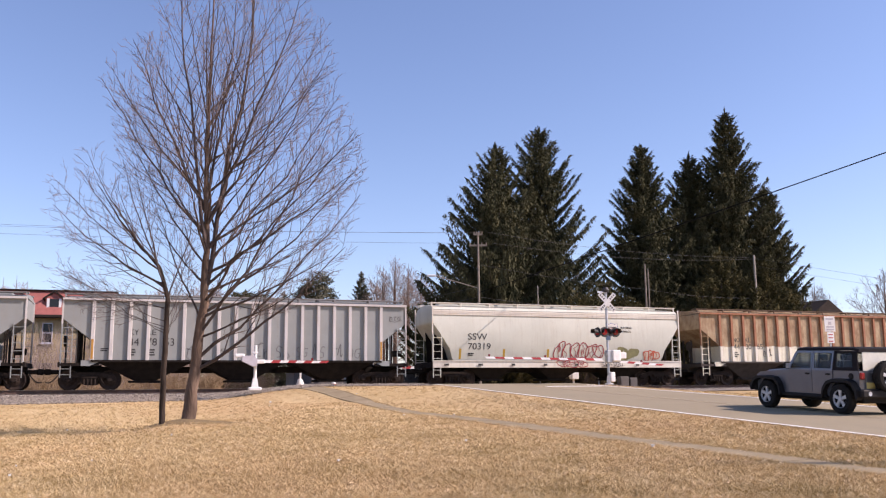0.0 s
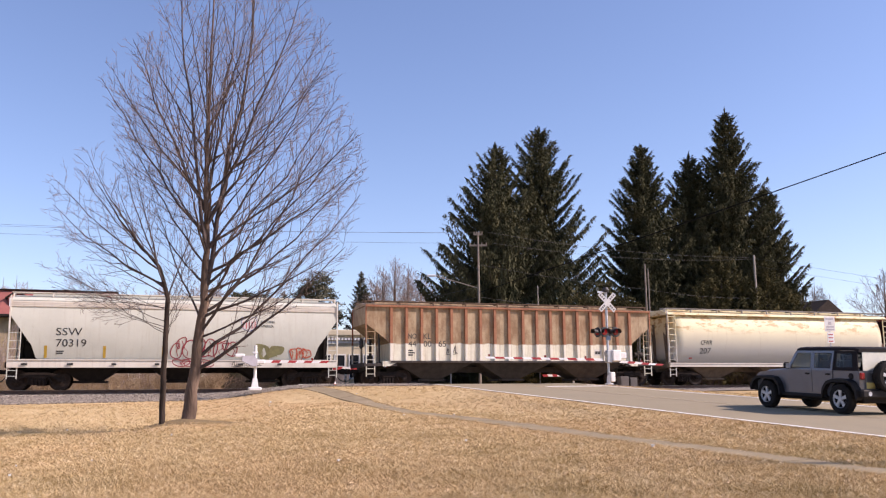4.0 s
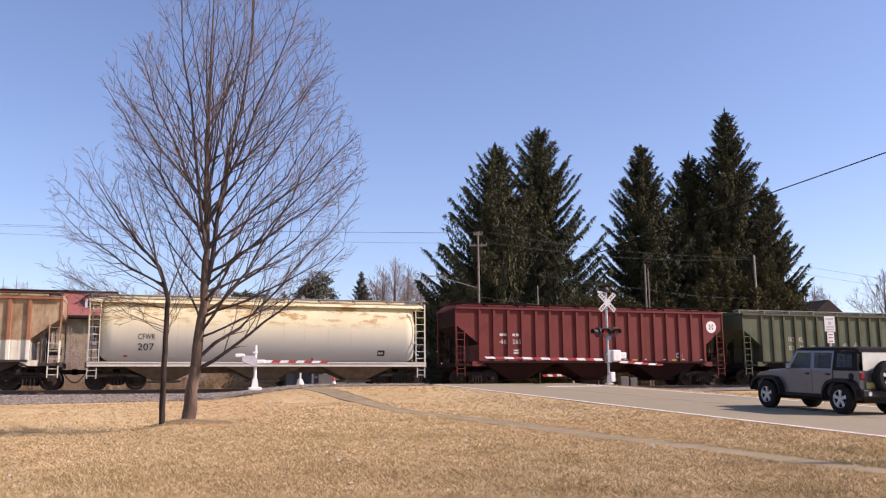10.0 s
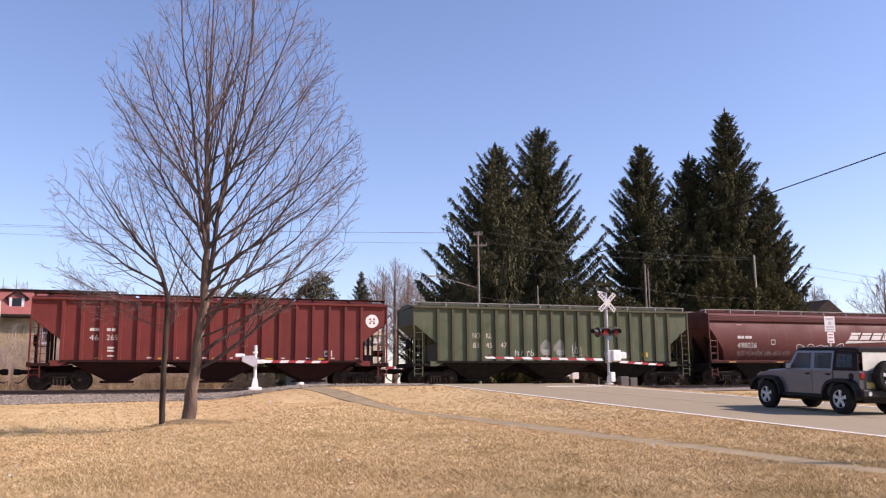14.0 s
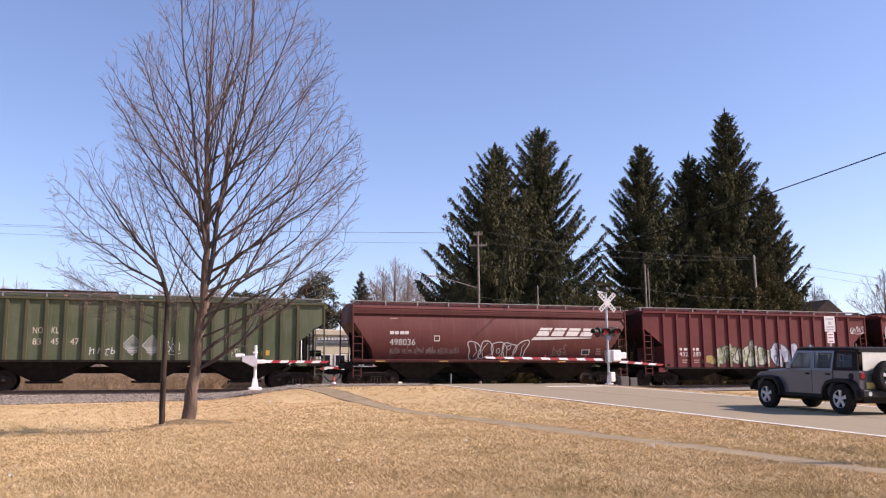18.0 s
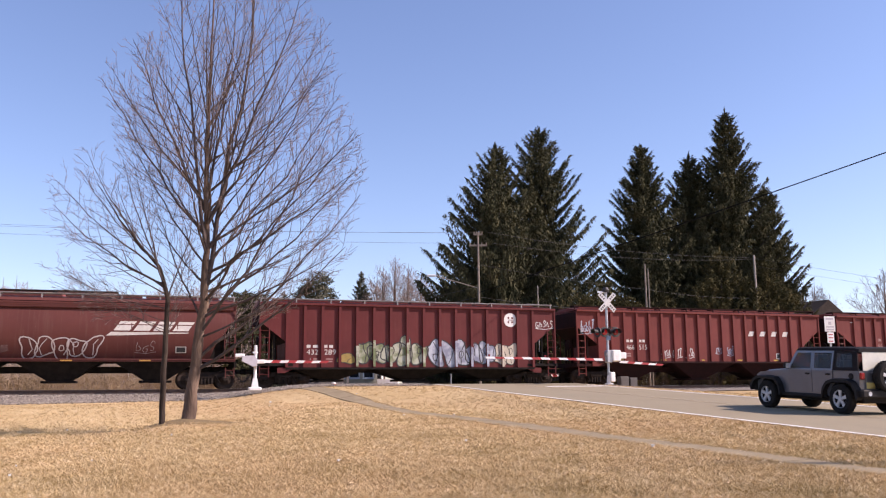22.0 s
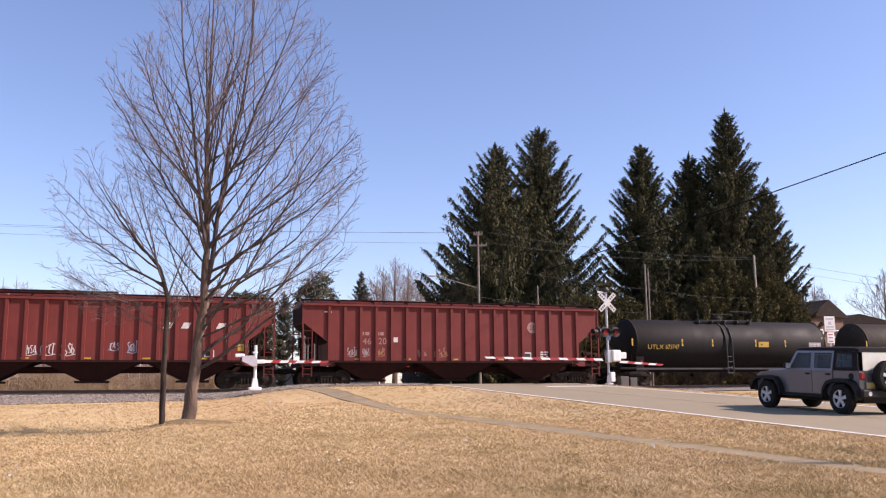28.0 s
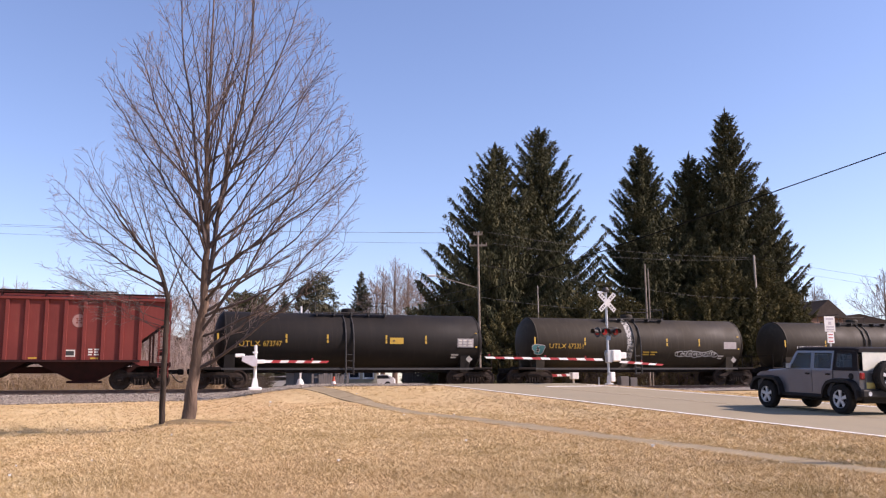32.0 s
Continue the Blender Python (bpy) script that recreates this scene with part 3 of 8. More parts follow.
def roof_walk(car, e_, z, mat, y=-1.22, wide=0.55, posts=10, two=True):
    """Running boards with their brackets, on both sides of the roof."""
    for k in ((-1, 1) if two else (-1,)):
        y0 = y if k < 0 else -y - wide
        bm = bm_new()
        for i in range(3):
            box(bm, -e_ + 0.02, e_ - 0.02, y0 + i * wide / 3, y0 + (i + 1) * wide / 3 - 0.04, z, z + 0.035)
        board = part("running_board", bm, mat, car)
        bm = bm_new()
        box(bm, -0.03, 0.03, y0 + 0.01, y0 + wide - 0.01, z - 0.05, z - 0.002)
        box(bm, -0.03, 0.03, y0 + 0.01, y0 + 0.07, z - 0.26, z - 0.05)
        bracket = bpy.data.meshes.new("bracket")
        bm.to_mesh(bracket)
        bm.free()
        for i in range(posts):
            part_mesh("bracket", bracket, mat, board, at=pose(-e_ + 0.1 + (2 * e_ - 0.2) * i / (posts - 1), 0, 0))


def hatch_row(car, e_, z, mat, n=4):
    for i in range(n):
        x0 = -e_ + 0.7 + (2 * e_ - 1.4) * i / n
        bm = bm_new()
        box(bm, x0 + 0.08, x0 + (2 * e_ - 1.4) / n - 0.08, -0.34, 0.34, z, z + 0.13, 0.03)
        part("hatch_cover", bm, mat, car)


def ribbed_hopper(lo, hi, label, body_mat, rib_mat, ribs=18, low=1.36, frame=None, walk_mat=None, sill_mat=None, cut=1.34, top=4.13, marks=False, end_shade=None):
    car, e_ = car_root(lo, hi, label, "hopper car", mat=frame)
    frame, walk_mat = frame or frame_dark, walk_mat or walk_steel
    # body: side sheets with sloping end sheets
    bm = bm_new()
    prism(bm, [(-e_ + 0.05, top), (-e_ + 0.05, 3.25), (-e_ + cut, 2.25), (-e_ + cut, low), (e_ - cut, low), (e_ - cut, 2.25), (e_ - 0.05, 3.25), (e_ - 0.05, top)], -1.50, 1.50)
    body = part("body", bm, body_mat, car)
    bm = bm_new()
    for y in (-1.56, 1.56):
        box(bm, -e_ + 0.02, e_ - 0.02, y - 0.07, y + 0.07, top - 0.02, top + 0.08)
    part("top_chord", bm, rib_mat, car)
    bm = bm_new()
    prism(bm, [(-1.56, top + 0.06), (-0.5, top + 0.25), (0.5, top + 0.25), (1.56, top + 0.06), (1.5, top)], -e_ + 0.03, e_ - 0.03)
    bm.transform(Matrix(((0, 1, 0, 0), (1, 0, 0, 0), (0, 0, 1, 0), (0, 0, 0, 1))))
    bmesh.ops.recalc_face_normals(bm, faces=bm.faces)
    part("roof", bm, body_mat, car)
    roof_walk(car, e_, top + 0.30, walk_mat)
    hatch_row(car, e_, top + 0.25, body_mat)
    # side stakes
    bm = bm_new()
    prism(bm, [(-0.085, 0.0), (-0.07, -0.10), (0.07, -0.10), (0.085, 0.0)], low, top - 0.03)
    bm.transform(Matrix(((1, 0, 0, 0), (0, 0, 1, 0), (0, 1, 0, 0), (0, 0, 0, 1))))
    bmesh.ops.recalc_face_normals(bm, faces=bm.faces)
    rib = bpy.data.meshes.new("side_stake")
    bm.to_mesh(rib)
    bm.free()
    first = e_ - cut - 0.03
    for i in range(ribs):
        x = -first + 2 * first * i / (ribs - 1)
        part_mesh("side_stake", rib, rib_mat, car, at=pose(x, -1.498, 0))
        part_mesh("side_stake", rib, rib_mat, car, at=pose(x, 1.498, 0, 0, 0, 180))
    # side sill and corner gear
    bm = bm_new()
    for y in (-1.53, 1.53):
        box(bm, -e_ + cut, e_ - cut, y - 0.06, y + 0.06, low - 0.10, low - 0.002)
    part("side_sill", bm, sill_mat or frame, car)
    third = (2 * e_ - 2 * cut) / 3
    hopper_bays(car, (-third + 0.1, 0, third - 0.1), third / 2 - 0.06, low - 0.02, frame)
    # dark overlay sheets: the ends' shade put into the colour, along with grime
    for k in (-1, 1) if end_shade else ():
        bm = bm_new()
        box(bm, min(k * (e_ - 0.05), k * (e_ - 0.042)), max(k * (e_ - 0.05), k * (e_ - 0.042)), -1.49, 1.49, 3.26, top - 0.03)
        part("shaded_end_sheet", bm, end_shade, car)
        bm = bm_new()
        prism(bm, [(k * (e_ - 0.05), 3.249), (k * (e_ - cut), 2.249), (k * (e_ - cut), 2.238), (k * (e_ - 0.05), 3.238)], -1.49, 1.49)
        part("shaded_slope_sheet", bm, end_shade, car)
    for k in (-1, 1):
        bm = bm_new()
        box(bm, k * e_ - 0.06, k * e_ + 0.06, -1.55, 1.55, 1.04, 1.26, 0.01)
        box(bm, min(k * e_, k * (e_ - 1.7)), max(k * e_, k * (e_ - 1.7)), -1.52, -1.36, 1.08, 1.22, 0.01)
        box(bm, min(k * e_, k * (e_ - 1.7)), max(k * e_, k * (e_ - 1.7)), 1.36, 1.52, 1.08, 1.22, 0.01)
        part("end_sill", bm, frame, car)
        bm = bm_new()
        x0, x1 = k * (e_ - cut - 0.5), k * (e_ - cut + 0.42)
        prism(bm, [(x0, low - 0.02), (x1, low - 0.02), (x1, low - 0.28), (k * (e_ - cut + 0.05), low - 0.28)], -1.55, -1.44)
        part("bolster_plate", bm, body_mat, car)
        for side in (-1, 1):
            bm = bm_new()
            xe = k * (e_ - 0.04)
            box(bm, xe - 0.035, xe + 0.035, side * 1.50 - 0.04, side * 1.50 + 0.04, 1.2, top)
            part("corner_post", bm, rib_mat, car)
            bm = bm_new()
            xa, xb = k * (e_ - 0.06), k * (e_ - 0.50)
            ladder(bm, xa, xb, side * 1.54, 1.22, 3.0, 5)
            ladder(bm, xa, xb, side * 1.54, 0.55, 1.08, 2)
            part("ladder", bm, body_mat, car)
        bm = bm_new()
        for y in (-0.9, 0.9):
            box(bm, k * (e_ - 0.9) - 0.04, k * (e_ - 0.9) + 0.04, y - 0.04, y + 0.04, 1.2, 2.75)
        box(bm, min(k * e_, k * (e_ - 1.3)), max(k * e_, k * (e_ - 1.3)), -1.3, 1.3, 1.14, 1.18)
        part("end_platform", bm, frame, car)
        # slender struts under the end slope sheets
        for y in (-1.32, -0.5, 0.5, 1.32):
            bm = bm_new()
            box(bm, k * (e_ - 0.75) - 0.035, k * (e_ - 0.75) + 0.035, y - 0.035, y + 0.035, 1.18, 2.78)
            part("end_strut", bm, frame, car)
        # reflectors on the outer stakes
        if marks:
            bm = bm_new()
            box(bm, k * first - 0.05, k * first + 0.05, -1.606, -1.597, low + 0.05, low + 0.95)
            part("reflector", bm, reflector, car)
    bm = bm_new()
    rod(bm, (e_ - 0.55, -0.55, 1.75), (e_ - 0.02, -0.55, 1.75), 0.16, n=12)
    part("brake_cylinder", bm, frame, car)
    bm = bm_new()
    rod(bm, (-e_ + 0.15, -0.2, 1.18), (-e_ + 0.15, -0.2, 2.32), 0.03, n=6)
    rod(bm, (-e_ + 0.16, -0.2, 2.3), (-e_ + 0.06, -0.2, 2.3), 0.28, n=14)
    part("hand_brake", bm, frame, car)
    return car, e_


def side_y(z, bulge, base=1.36):
    """How far a round-sided car's side stands out at a height."""
    u = (z - 1.35) / (4.1 - 1.35)
    return -(base + bulge * (1 - (2 * u - 1.06) ** 2))


def barrel_section(zb, zt, bulge, base=1.36, n=11):
    """Half-width points from zb up to zt of a round-sided hopper, then mirrored."""
    side = []
    for i in range(n):
        z = zb + (zt - zb) * i / (n - 1)
        side.append((-side_y(max(z, 1.3), bulge, base), z))
    return [(-y, z) for y, z in side] + [(y, z) for y, z in reversed(side)]


def smooth_hopper(lo, hi, label, body_mat, trim, cut=1.5, frame=None, low=1.40, sill_mat=None, band=True, round_end=0.0, walk_mat=None, sill=(1.0, 1.38), bulge=0.20, seams=7, base=1.36, inset=0.0):
    car, e_ = car_root(lo, hi, label, "hopper car", mat=frame)
    frame, walk_mat = frame or frame_dark, walk_mat or walk_steel
    top = 4.08
    xs, rings = [], []
    for i in range(25):
        xs.append(-e_ + inset + 0.05 + (cut + 0.1 - inset) * i / 24)
    xs += [-e_ + cut + 0.4 + (2 * e_ - 2 * cut - 0.8) * i / 8 for i in range(9)]
    xs += [-x for x in reversed(xs[:25])]
    for x in xs:
        d = e_ - abs(x)
        u = min(1.0, max(0.0, (d - inset) / (cut - inset)))
        zb = (3.42 - 1.3 * (u / 0.6) if u < 0.6 else low + (2.12 - low) * (1 - smooth(0.6, 0.82, u))) if round_end <= 0 else low + 0.5 * (1 - math.sqrt(max(0, 1 - (1 - u) ** 2)))
        zt = top if round_end <= 0 else top - round_end * (1 - math.sqrt(max(0, 1 - (1 - u) ** 3)))
        k = 1.0 if round_end <= 0 else 0.78 + 0.22 * math.sqrt(max(0, 1 - (1 - u) ** 2))
        rings.append([(x, y * k, z) for y, z in barrel_section(zb, zt, bulge, base)])
    bm = bm_new()
    rings_to(bm, rings)
    part("body", bm, body_mat, car, smooth=True)
    # weld seams stand a little proud
    for i in range(1, seams):
        x = -e_ + cut + 0.2 + (2 * e_ - 2 * cut - 0.4) * (i - 0.5) / (seams - 1)
        bm = bm_new()
        a = [(x - 0.02, y * 1.0015, z) for y, z in barrel_section(low, top - 0.3, bulge, base)]
        c = [(x + 0.02, y * 1.0015, z) for y, z in barrel_section(low, top - 0.3, bulge, base)]
        rings_to(bm, [a, c])
        part("weld_seam", bm, body_mat, car)
    bm = bm_new()
    prism(bm, [(-1.44, top - 0.02), (-1.30, top + 0.12), (-0.5, top + 0.28), (0.5, top + 0.28), (1.30, top + 0.12), (1.44, top - 0.02)], -e_ + 0.06, e_ - 0.06)
    bm.transform(Matrix(((0, 1, 0, 0), (1, 0, 0, 0), (0, 0, 1, 0), (0, 0, 0, 1))))
    bmesh.ops.recalc_face_normals(bm, faces=bm.faces)
    part("roof", bm, body_mat, car)
    if band:
        for y in (-1.46, 1.46):
            bm = bm_new()
            box(bm, -e_ + 0.06, e_ - 0.06, y - 0.04, y + 0.04, 3.74, 4.02, 0.012)
            for z in (3.78, 3.86, 3.94):
                box(bm, -e_ + 0.08, e_ - 0.08, y - 0.055, y + 0.055, z, z + 0.025)
            part("roof_band", bm, trim, car)
    roof_walk(car, e_, top + 0.34, walk_mat)
    hatch_row(car, e_, top + 0.28, body_mat)
    bm = bm_new()
    for y in (-1.56, 1.56):
        box(bm, -e_ + 0.02, e_ - 0.02, y - 0.05, y + 0.05, sill[0], sill[1], 0.01)
        box(bm, -e_ + 0.02, e_ - 0.02, y - 0.09, y + 0.09, sill[1] - 0.05, sill[1])
    part("side_sill", bm, sill_mat or trim, car)
    third = (2 * e_ - 2 * cut) / 3
    hopper_bays(car, (-third, 0, third), third / 2 - 0.1, low - 0.02, frame)
    for k in (-1, 1):
        bm = bm_new()
        box(bm, k * e_ - 0.06, k * e_ + 0.06, -1.5, 1.5, 1.0, 1.25, 0.01)
        box(bm, min(k * e_, k * (e_ - 1.3)), max(k * e_, k * (e_ - 1.3)), -1.4, 1.4, 1.26, 1.30)
        part("end_sill", bm, frame, car)
        for side in (-1, 1):
            bm = bm_new()
            ladder(bm, k * (e_ - 0.05), k * (e_ - 0.52), side * 1.55, 1.30, 4.1 if inset else 2.75, 8 if inset else 4)
            ladder(bm, k * (e_ - 0.05), k * (e_ - 0.45), side * 1.55, 0.5, 1.0, 2)
            part("ladder", bm, body_mat, car)
            bm = bm_new()
            xe = k * (e_ - 0.03)
            box(bm, xe - 0.03, xe + 0.03, side * 1.52 - 0.03, side * 1.52 + 0.03, 1.3, top + 0.2)
            part("corner_post", bm, trim, car)
        for y in (-0.7, 0.7):
            bm = bm_new()
            box(bm, k * (e_ - 0.5) - 0.05, k * (e_ - 0.5) + 0.05, y - 0.05, y + 0.05, 1.2, 3.6)
            part("end_brace", bm, frame, car)
        for y in (-0.62, 0.62):
            bm = bm_new()
            prism(bm, [(k * (e_ - cut + 0.1), 1.3), (k * (e_ - 0.42), 1.3), (k * (e_ - 0.30), 3.1), (k * (e_ - 0.7), 2.6), (k * (e_ - cut + 0.1), 1.75)], y - 0.02, y + 0.02)
            part("end_gusset", bm, frame, car)
    return car, e_


def tank_car(lo, hi, label, mat, foil=False):
    car, e_ = car_root(lo, hi, label, "tank car", bogie_in=0.75)
    radius, zc = 1.42, 2.42
    prof = []
    for i in range(7):
        a = math.pi / 2 * i / 6
        prof.append((max(0.02, radius * math.sin(a)), -e_ + 0.25 + 0.50 * (1 - math.cos(a))))
    prof += [(radius, -e_ / 3), (radius, e_ / 3)] + [(r, -h) for r, h in reversed(prof)]
    bm = bm_new()
    lathe(bm, prof, 48, "x")
    bm.transform(Matrix.Translation((0.25, 0, zc)))
    part("tank", bm, mat, car, smooth=True)
    for k in (-1, 1):
        bm = bm_new()
        lathe(bm, [(radius, k * (e_ - 0.74)), (radius + 0.018, k * (e_ - 0.73)), (radius + 0.018, k * (e_ - 0.67)), (radius, k * (e_ - 0.66))], 48, "x")
        bm.transform(Matrix.Translation((0.25, 0, zc)))
        part("head_seam", bm, mat, car)
    # dome, platform, rails and ladder
    bm = bm_new()
    lathe(bm, [(0.02, zc + radius - 0.1), (0.36, zc + radius - 0.1), (0.36, zc + radius + 0.20), (0.31, zc + radius + 0.27), (0.02, zc + radius + 0.29)], 18, "z")
    part("manway", bm, mat, car)
    bm = bm_new()
    zp = zc + radius + 0.02
    for y in (-0.72, 0.72):
        for q in (-0.14, 0.0, 0.14):
            box(bm, -1.9, 1.9, y + q - 0.05, y + q + 0.05, zp - 0.05, zp - 0.02)
        for x in (-1.8, -0.9, 0.0, 0.9, 1.8):
            box(bm, x - 0.03, x + 0.03, y - 0.2, y + 0.2, zp - 0.2, zp - 0.052)
    part("platform", bm, black_paint, car)
    for x in (-1.9, 1.9):
        bm = bm_new()
        for y in (-0.9, 0.9):
            rod(bm, (x, y, zp - 0.1), (x, y, zp + 0.5), 0.016, n=6)
        rod(bm, (x, -0.9, zp + 0.5), (x, 0.9, zp + 0.5), 0.016, n=6)
        if x > 0:
            for y in (-0.9, 0.9):
                rod(bm, (0.4, y, zp + 0.5), (1.9, y, zp + 0.5), 0.016, n=6)
        part("guard_rail", bm, black_paint, car)
    for y in (-1, 1):
        bm = bm_new()
        for x in (-0.42, -0.02):
            lastp = None
            for i in range(7):
                z = zp - 0.1 - (zp - 0.75) * i / 6
                yy = y * (math.sqrt(max(0.0, (radius + 0.06) ** 2 - (z - zc) ** 2)) if z > zc else radius + 0.08)
                p = (x, yy, z)
                if lastp:
                    rod(bm, lastp, p, 0.042, n=6, cap=False)
                lastp = p
        steps = part("ladder", bm, black_paint, car)
        for i in range(4):
            bm = bm_new()
            z = 0.7 + 0.32 * i
            yy = y * (math.sqrt(max(0.0, (radius + 0.06) ** 2 - (z - zc) ** 2)) if z > zc else radius + 0.08)
            rod(bm, (-0.42, yy, z), (-0.02, yy, z), 0.015, n=5, cap=False)
            part("rung", bm, black_paint, steps)
    if foil:
        bm = bm_new()
        lathe(bm, [(radius + 0.004, -0.85), (radius + 0.012, -0.8), (radius + 0.012, -0.50), (radius + 0.004, -0.45)], 48, "x")
        bm.transform(Matrix.Translation((0, 0, zc)))
        part("spill_band", bm, surface("spilled_residue", (0.34, 0.33, 0.31), (0.03, 0.027, 0.024), 7.0, 0.6, lo=0.49, hi=0.54), car, "pale dried spill down the tank")
    # sills, saddles, end gear
    bm = bm_new()
    for y in (-1.38, 1.38):
        box(bm, -e_ + 0.2, e_ - 0.2, y - 0.03, y + 0.03, 0.90, 1.0)
    part("side_rail", bm, black_paint, car)
    for k in (-1, 1):
        bm = bm_new()
        hexa(bm, [(k * (e_ - 1.2) - 0.25, -1.1, 0.8), (k * (e_ - 1.2) + 0.25, -1.1, 0.8), (k * (e_ - 1.2) + 0.25, 1.1, 0.8), (k * (e_ - 1.2) - 0.25, 1.1, 0.8),
                  (k * (e_ - 1.2) - 0.25, -1.2, 1.75), (k * (e_ - 1.2) + 0.25, -1.2, 1.75), (k * (e_ - 1.2) + 0.25, 1.2, 1.75), (k * (e_ - 1.2) - 0.25, 1.2, 1.75)])
        part("saddle", bm, mat, car)
        bm = bm_new()
        box(bm, min(k * (e_ + 0.25), k * (e_ - 0.8)), max(k * (e_ + 0.25), k * (e_ - 0.8)), -1.45, 1.45, 0.90, 1.02, 0.02)
        for y in (-1.42, 1.42):
            rod(bm, (k * (e_ + 0.2), y, 1.0), (k * (e_ + 0.2), y, 1.75), 0.02, n=6)
            rod(bm, (k * (e_ - 0.5), y, 1.0), (k * (e_ - 0.5), y, 1.75), 0.02, n=6)
        rod(bm, (k * (e_ + 0.2), -1.42, 1.75), (k * (e_ + 0.2), 1.42, 1.75), 0.02, n=6)
        part("end_platform", bm, frame_dark, car)
    return car, e_


brown_frame = surface("brown_underframe", (0.058, 0.046, 0.039), (0.032, 0.025, 0.021), 3.0, 0.9)
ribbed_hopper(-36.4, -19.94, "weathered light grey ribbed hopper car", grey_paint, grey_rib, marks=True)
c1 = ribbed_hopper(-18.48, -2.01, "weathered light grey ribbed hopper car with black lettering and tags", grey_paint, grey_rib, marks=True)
c2 = smooth_hopper(-0.62, 14.41, "pale grey smooth-sided hopper car with black lettering and red graffiti", pale_paint, cream_sill, walk_mat=cream_sill)
c3 = ribbed_hopper(15.83, 32.54, "rust-stained cream ribbed hopper car with black lettering", rust_cream, rust_cream_rib, walk_mat=rust_rib, frame=brown_frame)
tan_frame = surface("tan_dusty_underframe", (0.17, 0.125, 0.085), (0.10, 0.072, 0.05), 3.0, 0.9)
c4 = smooth_hopper(33.66, 50.0, "cream barrel-sided hopper car with a rusted crown", rust_crown, cream_sill, cut=1.1, low=1.30, band=False, round_end=0.22, inset=0.5, sill=(1.05, 1.27), bulge=0.47, seams=5, base=1.12, frame=tan_frame)
c5 = ribbed_hopper(51.67, 68.42, "oxide red ribbed hopper car with a white roundel", red_paint, red_paint, frame=red_frame, walk_mat=red_frame, end_shade=red_frame)
c6 = ribbed_hopper(69.8, 86.48, "faded green ribbed hopper car with rusty stakes and white tags", green_paint, green_rib)
c7 = smooth_hopper(87.88, 103.66, "brown-red smooth-sided hopper car with a white emblem and silver graffiti", brown_paint, brown_paint, frame=frame_dark, sill=(1.28, 1.42), low=1.42, walk_mat=walk_steel, bulge=0.40, base=1.17)
c8 = ribbed_hopper(104.76, 120.81, "dull red ribbed hopper car with green and pale blue graffiti", dull_red, dull_red, ribs=16, low=1.02, end_shade=red_frame, frame=frame_dark, walk_mat=walk_steel)
c9 = ribbed_hopper(122.1, 138.76, "oxide red ribbed hopper car with small white tags", red_paint, red_paint, frame=red_frame, walk_mat=red_frame, end_shade=red_frame)
c10 = ribbed_hopper(140.1, 156.7, "oxide red ribbed hopper car with faded lettering", red_paint, red_paint, frame=red_frame, walk_mat=red_frame, end_shade=red_frame)
c11 = tank_car(158.3, 172.9, "black tank car with yellow lettering", tank_black)
c12 = tank_car(174.9, 189.6, "dusty black tank car with a pale spill and white graffiti", tank_grey, foil=True)
c13 = tank_car(191.5, 206.2, "dusty black tank car", tank_grey)
# ---- lettering and graffiti on the cars ----
def depth_at(y, z, lift=0.0):
    return (y(z) if callable(y) else y) - lift


def slab(bm, x0, x1, z0, z1, y):
    a, c = depth_at(y, z0), depth_at(y, z1)
    hexa(bm, [(x0, a - 0.002, z0), (x1, a - 0.002, z0), (x1, a + 0.002, z0), (x0, a + 0.002, z0), (x0, c - 0.002, z1), (x1, c - 0.002, z1), (x1, c + 0.002, z1), (x0, c + 0.002, z1)])


def letters(car, body, x0, z0, x1, z1, mat, y=-1.506, name="lettering"):
    """Stencilled characters fitted into a field of the car's side."""
    cu = bpy.data.curves.new("glyphs", "FONT")
    cu.body, cu.extrude, cu.resolution_u = body, 0.002, 3
    ob = bpy.data.objects.new("glyphs", cu)
    scene.collection.objects.link(ob)
    me = bpy.data.meshes.new_from_object(ob.evaluated_get(bpy.context.evaluated_depsgraph_get()))
    bpy.data.objects.remove(ob)
    xs = [v.co.x for v in me.vertices]
    ys = [v.co.y for v in me.vertices]
    fx, fz = (x1 - x0) / (max(xs) - min(xs)), (z1 - z0) / (max(ys) - min(ys))
    ax, ay = min(xs), min(ys)
    for v in me.vertices:
        z = z0 + (v.co.y - ay) * fz
        v.co = (x0 + (v.co.x - ax) * fx, (y(z) if callable(y) else y) - v.co.z, z)
    me.flip_normals()
    return part_mesh(name, me, mat, car)


def bars(car, x0, z0, x1, z1, mat, rows=2, y=-1.506, cols=1, name="stencil_bar"):
    """Small writing too small to read: plain bars."""
    bm = bm_new()
    rnd = random.Random(int(x0 * 100 + z0 * 10))
    for i in range(rows):
        za = z0 + (z1 - z0) * (i + 0.15) / rows
        zb = z0 + (z1 - z0) * (i + 0.75) / rows
        for j in range(cols):
            xa = x0 + (x1 - x0) * j / cols
            xb = x0 + (x1 - x0) * (j + rnd.uniform(0.6, 0.9)) / cols
            slab(bm, xa, xb, za, zb, y)
    return part(name, bm, mat, car)


def panel(car, x0, z0, x1, z1, mat, y=-1.507, name="stencil_panel"):
    bm = bm_new()
    slab(bm, x0, x1, z0, z1, y)
    return part(name, bm, mat, car)


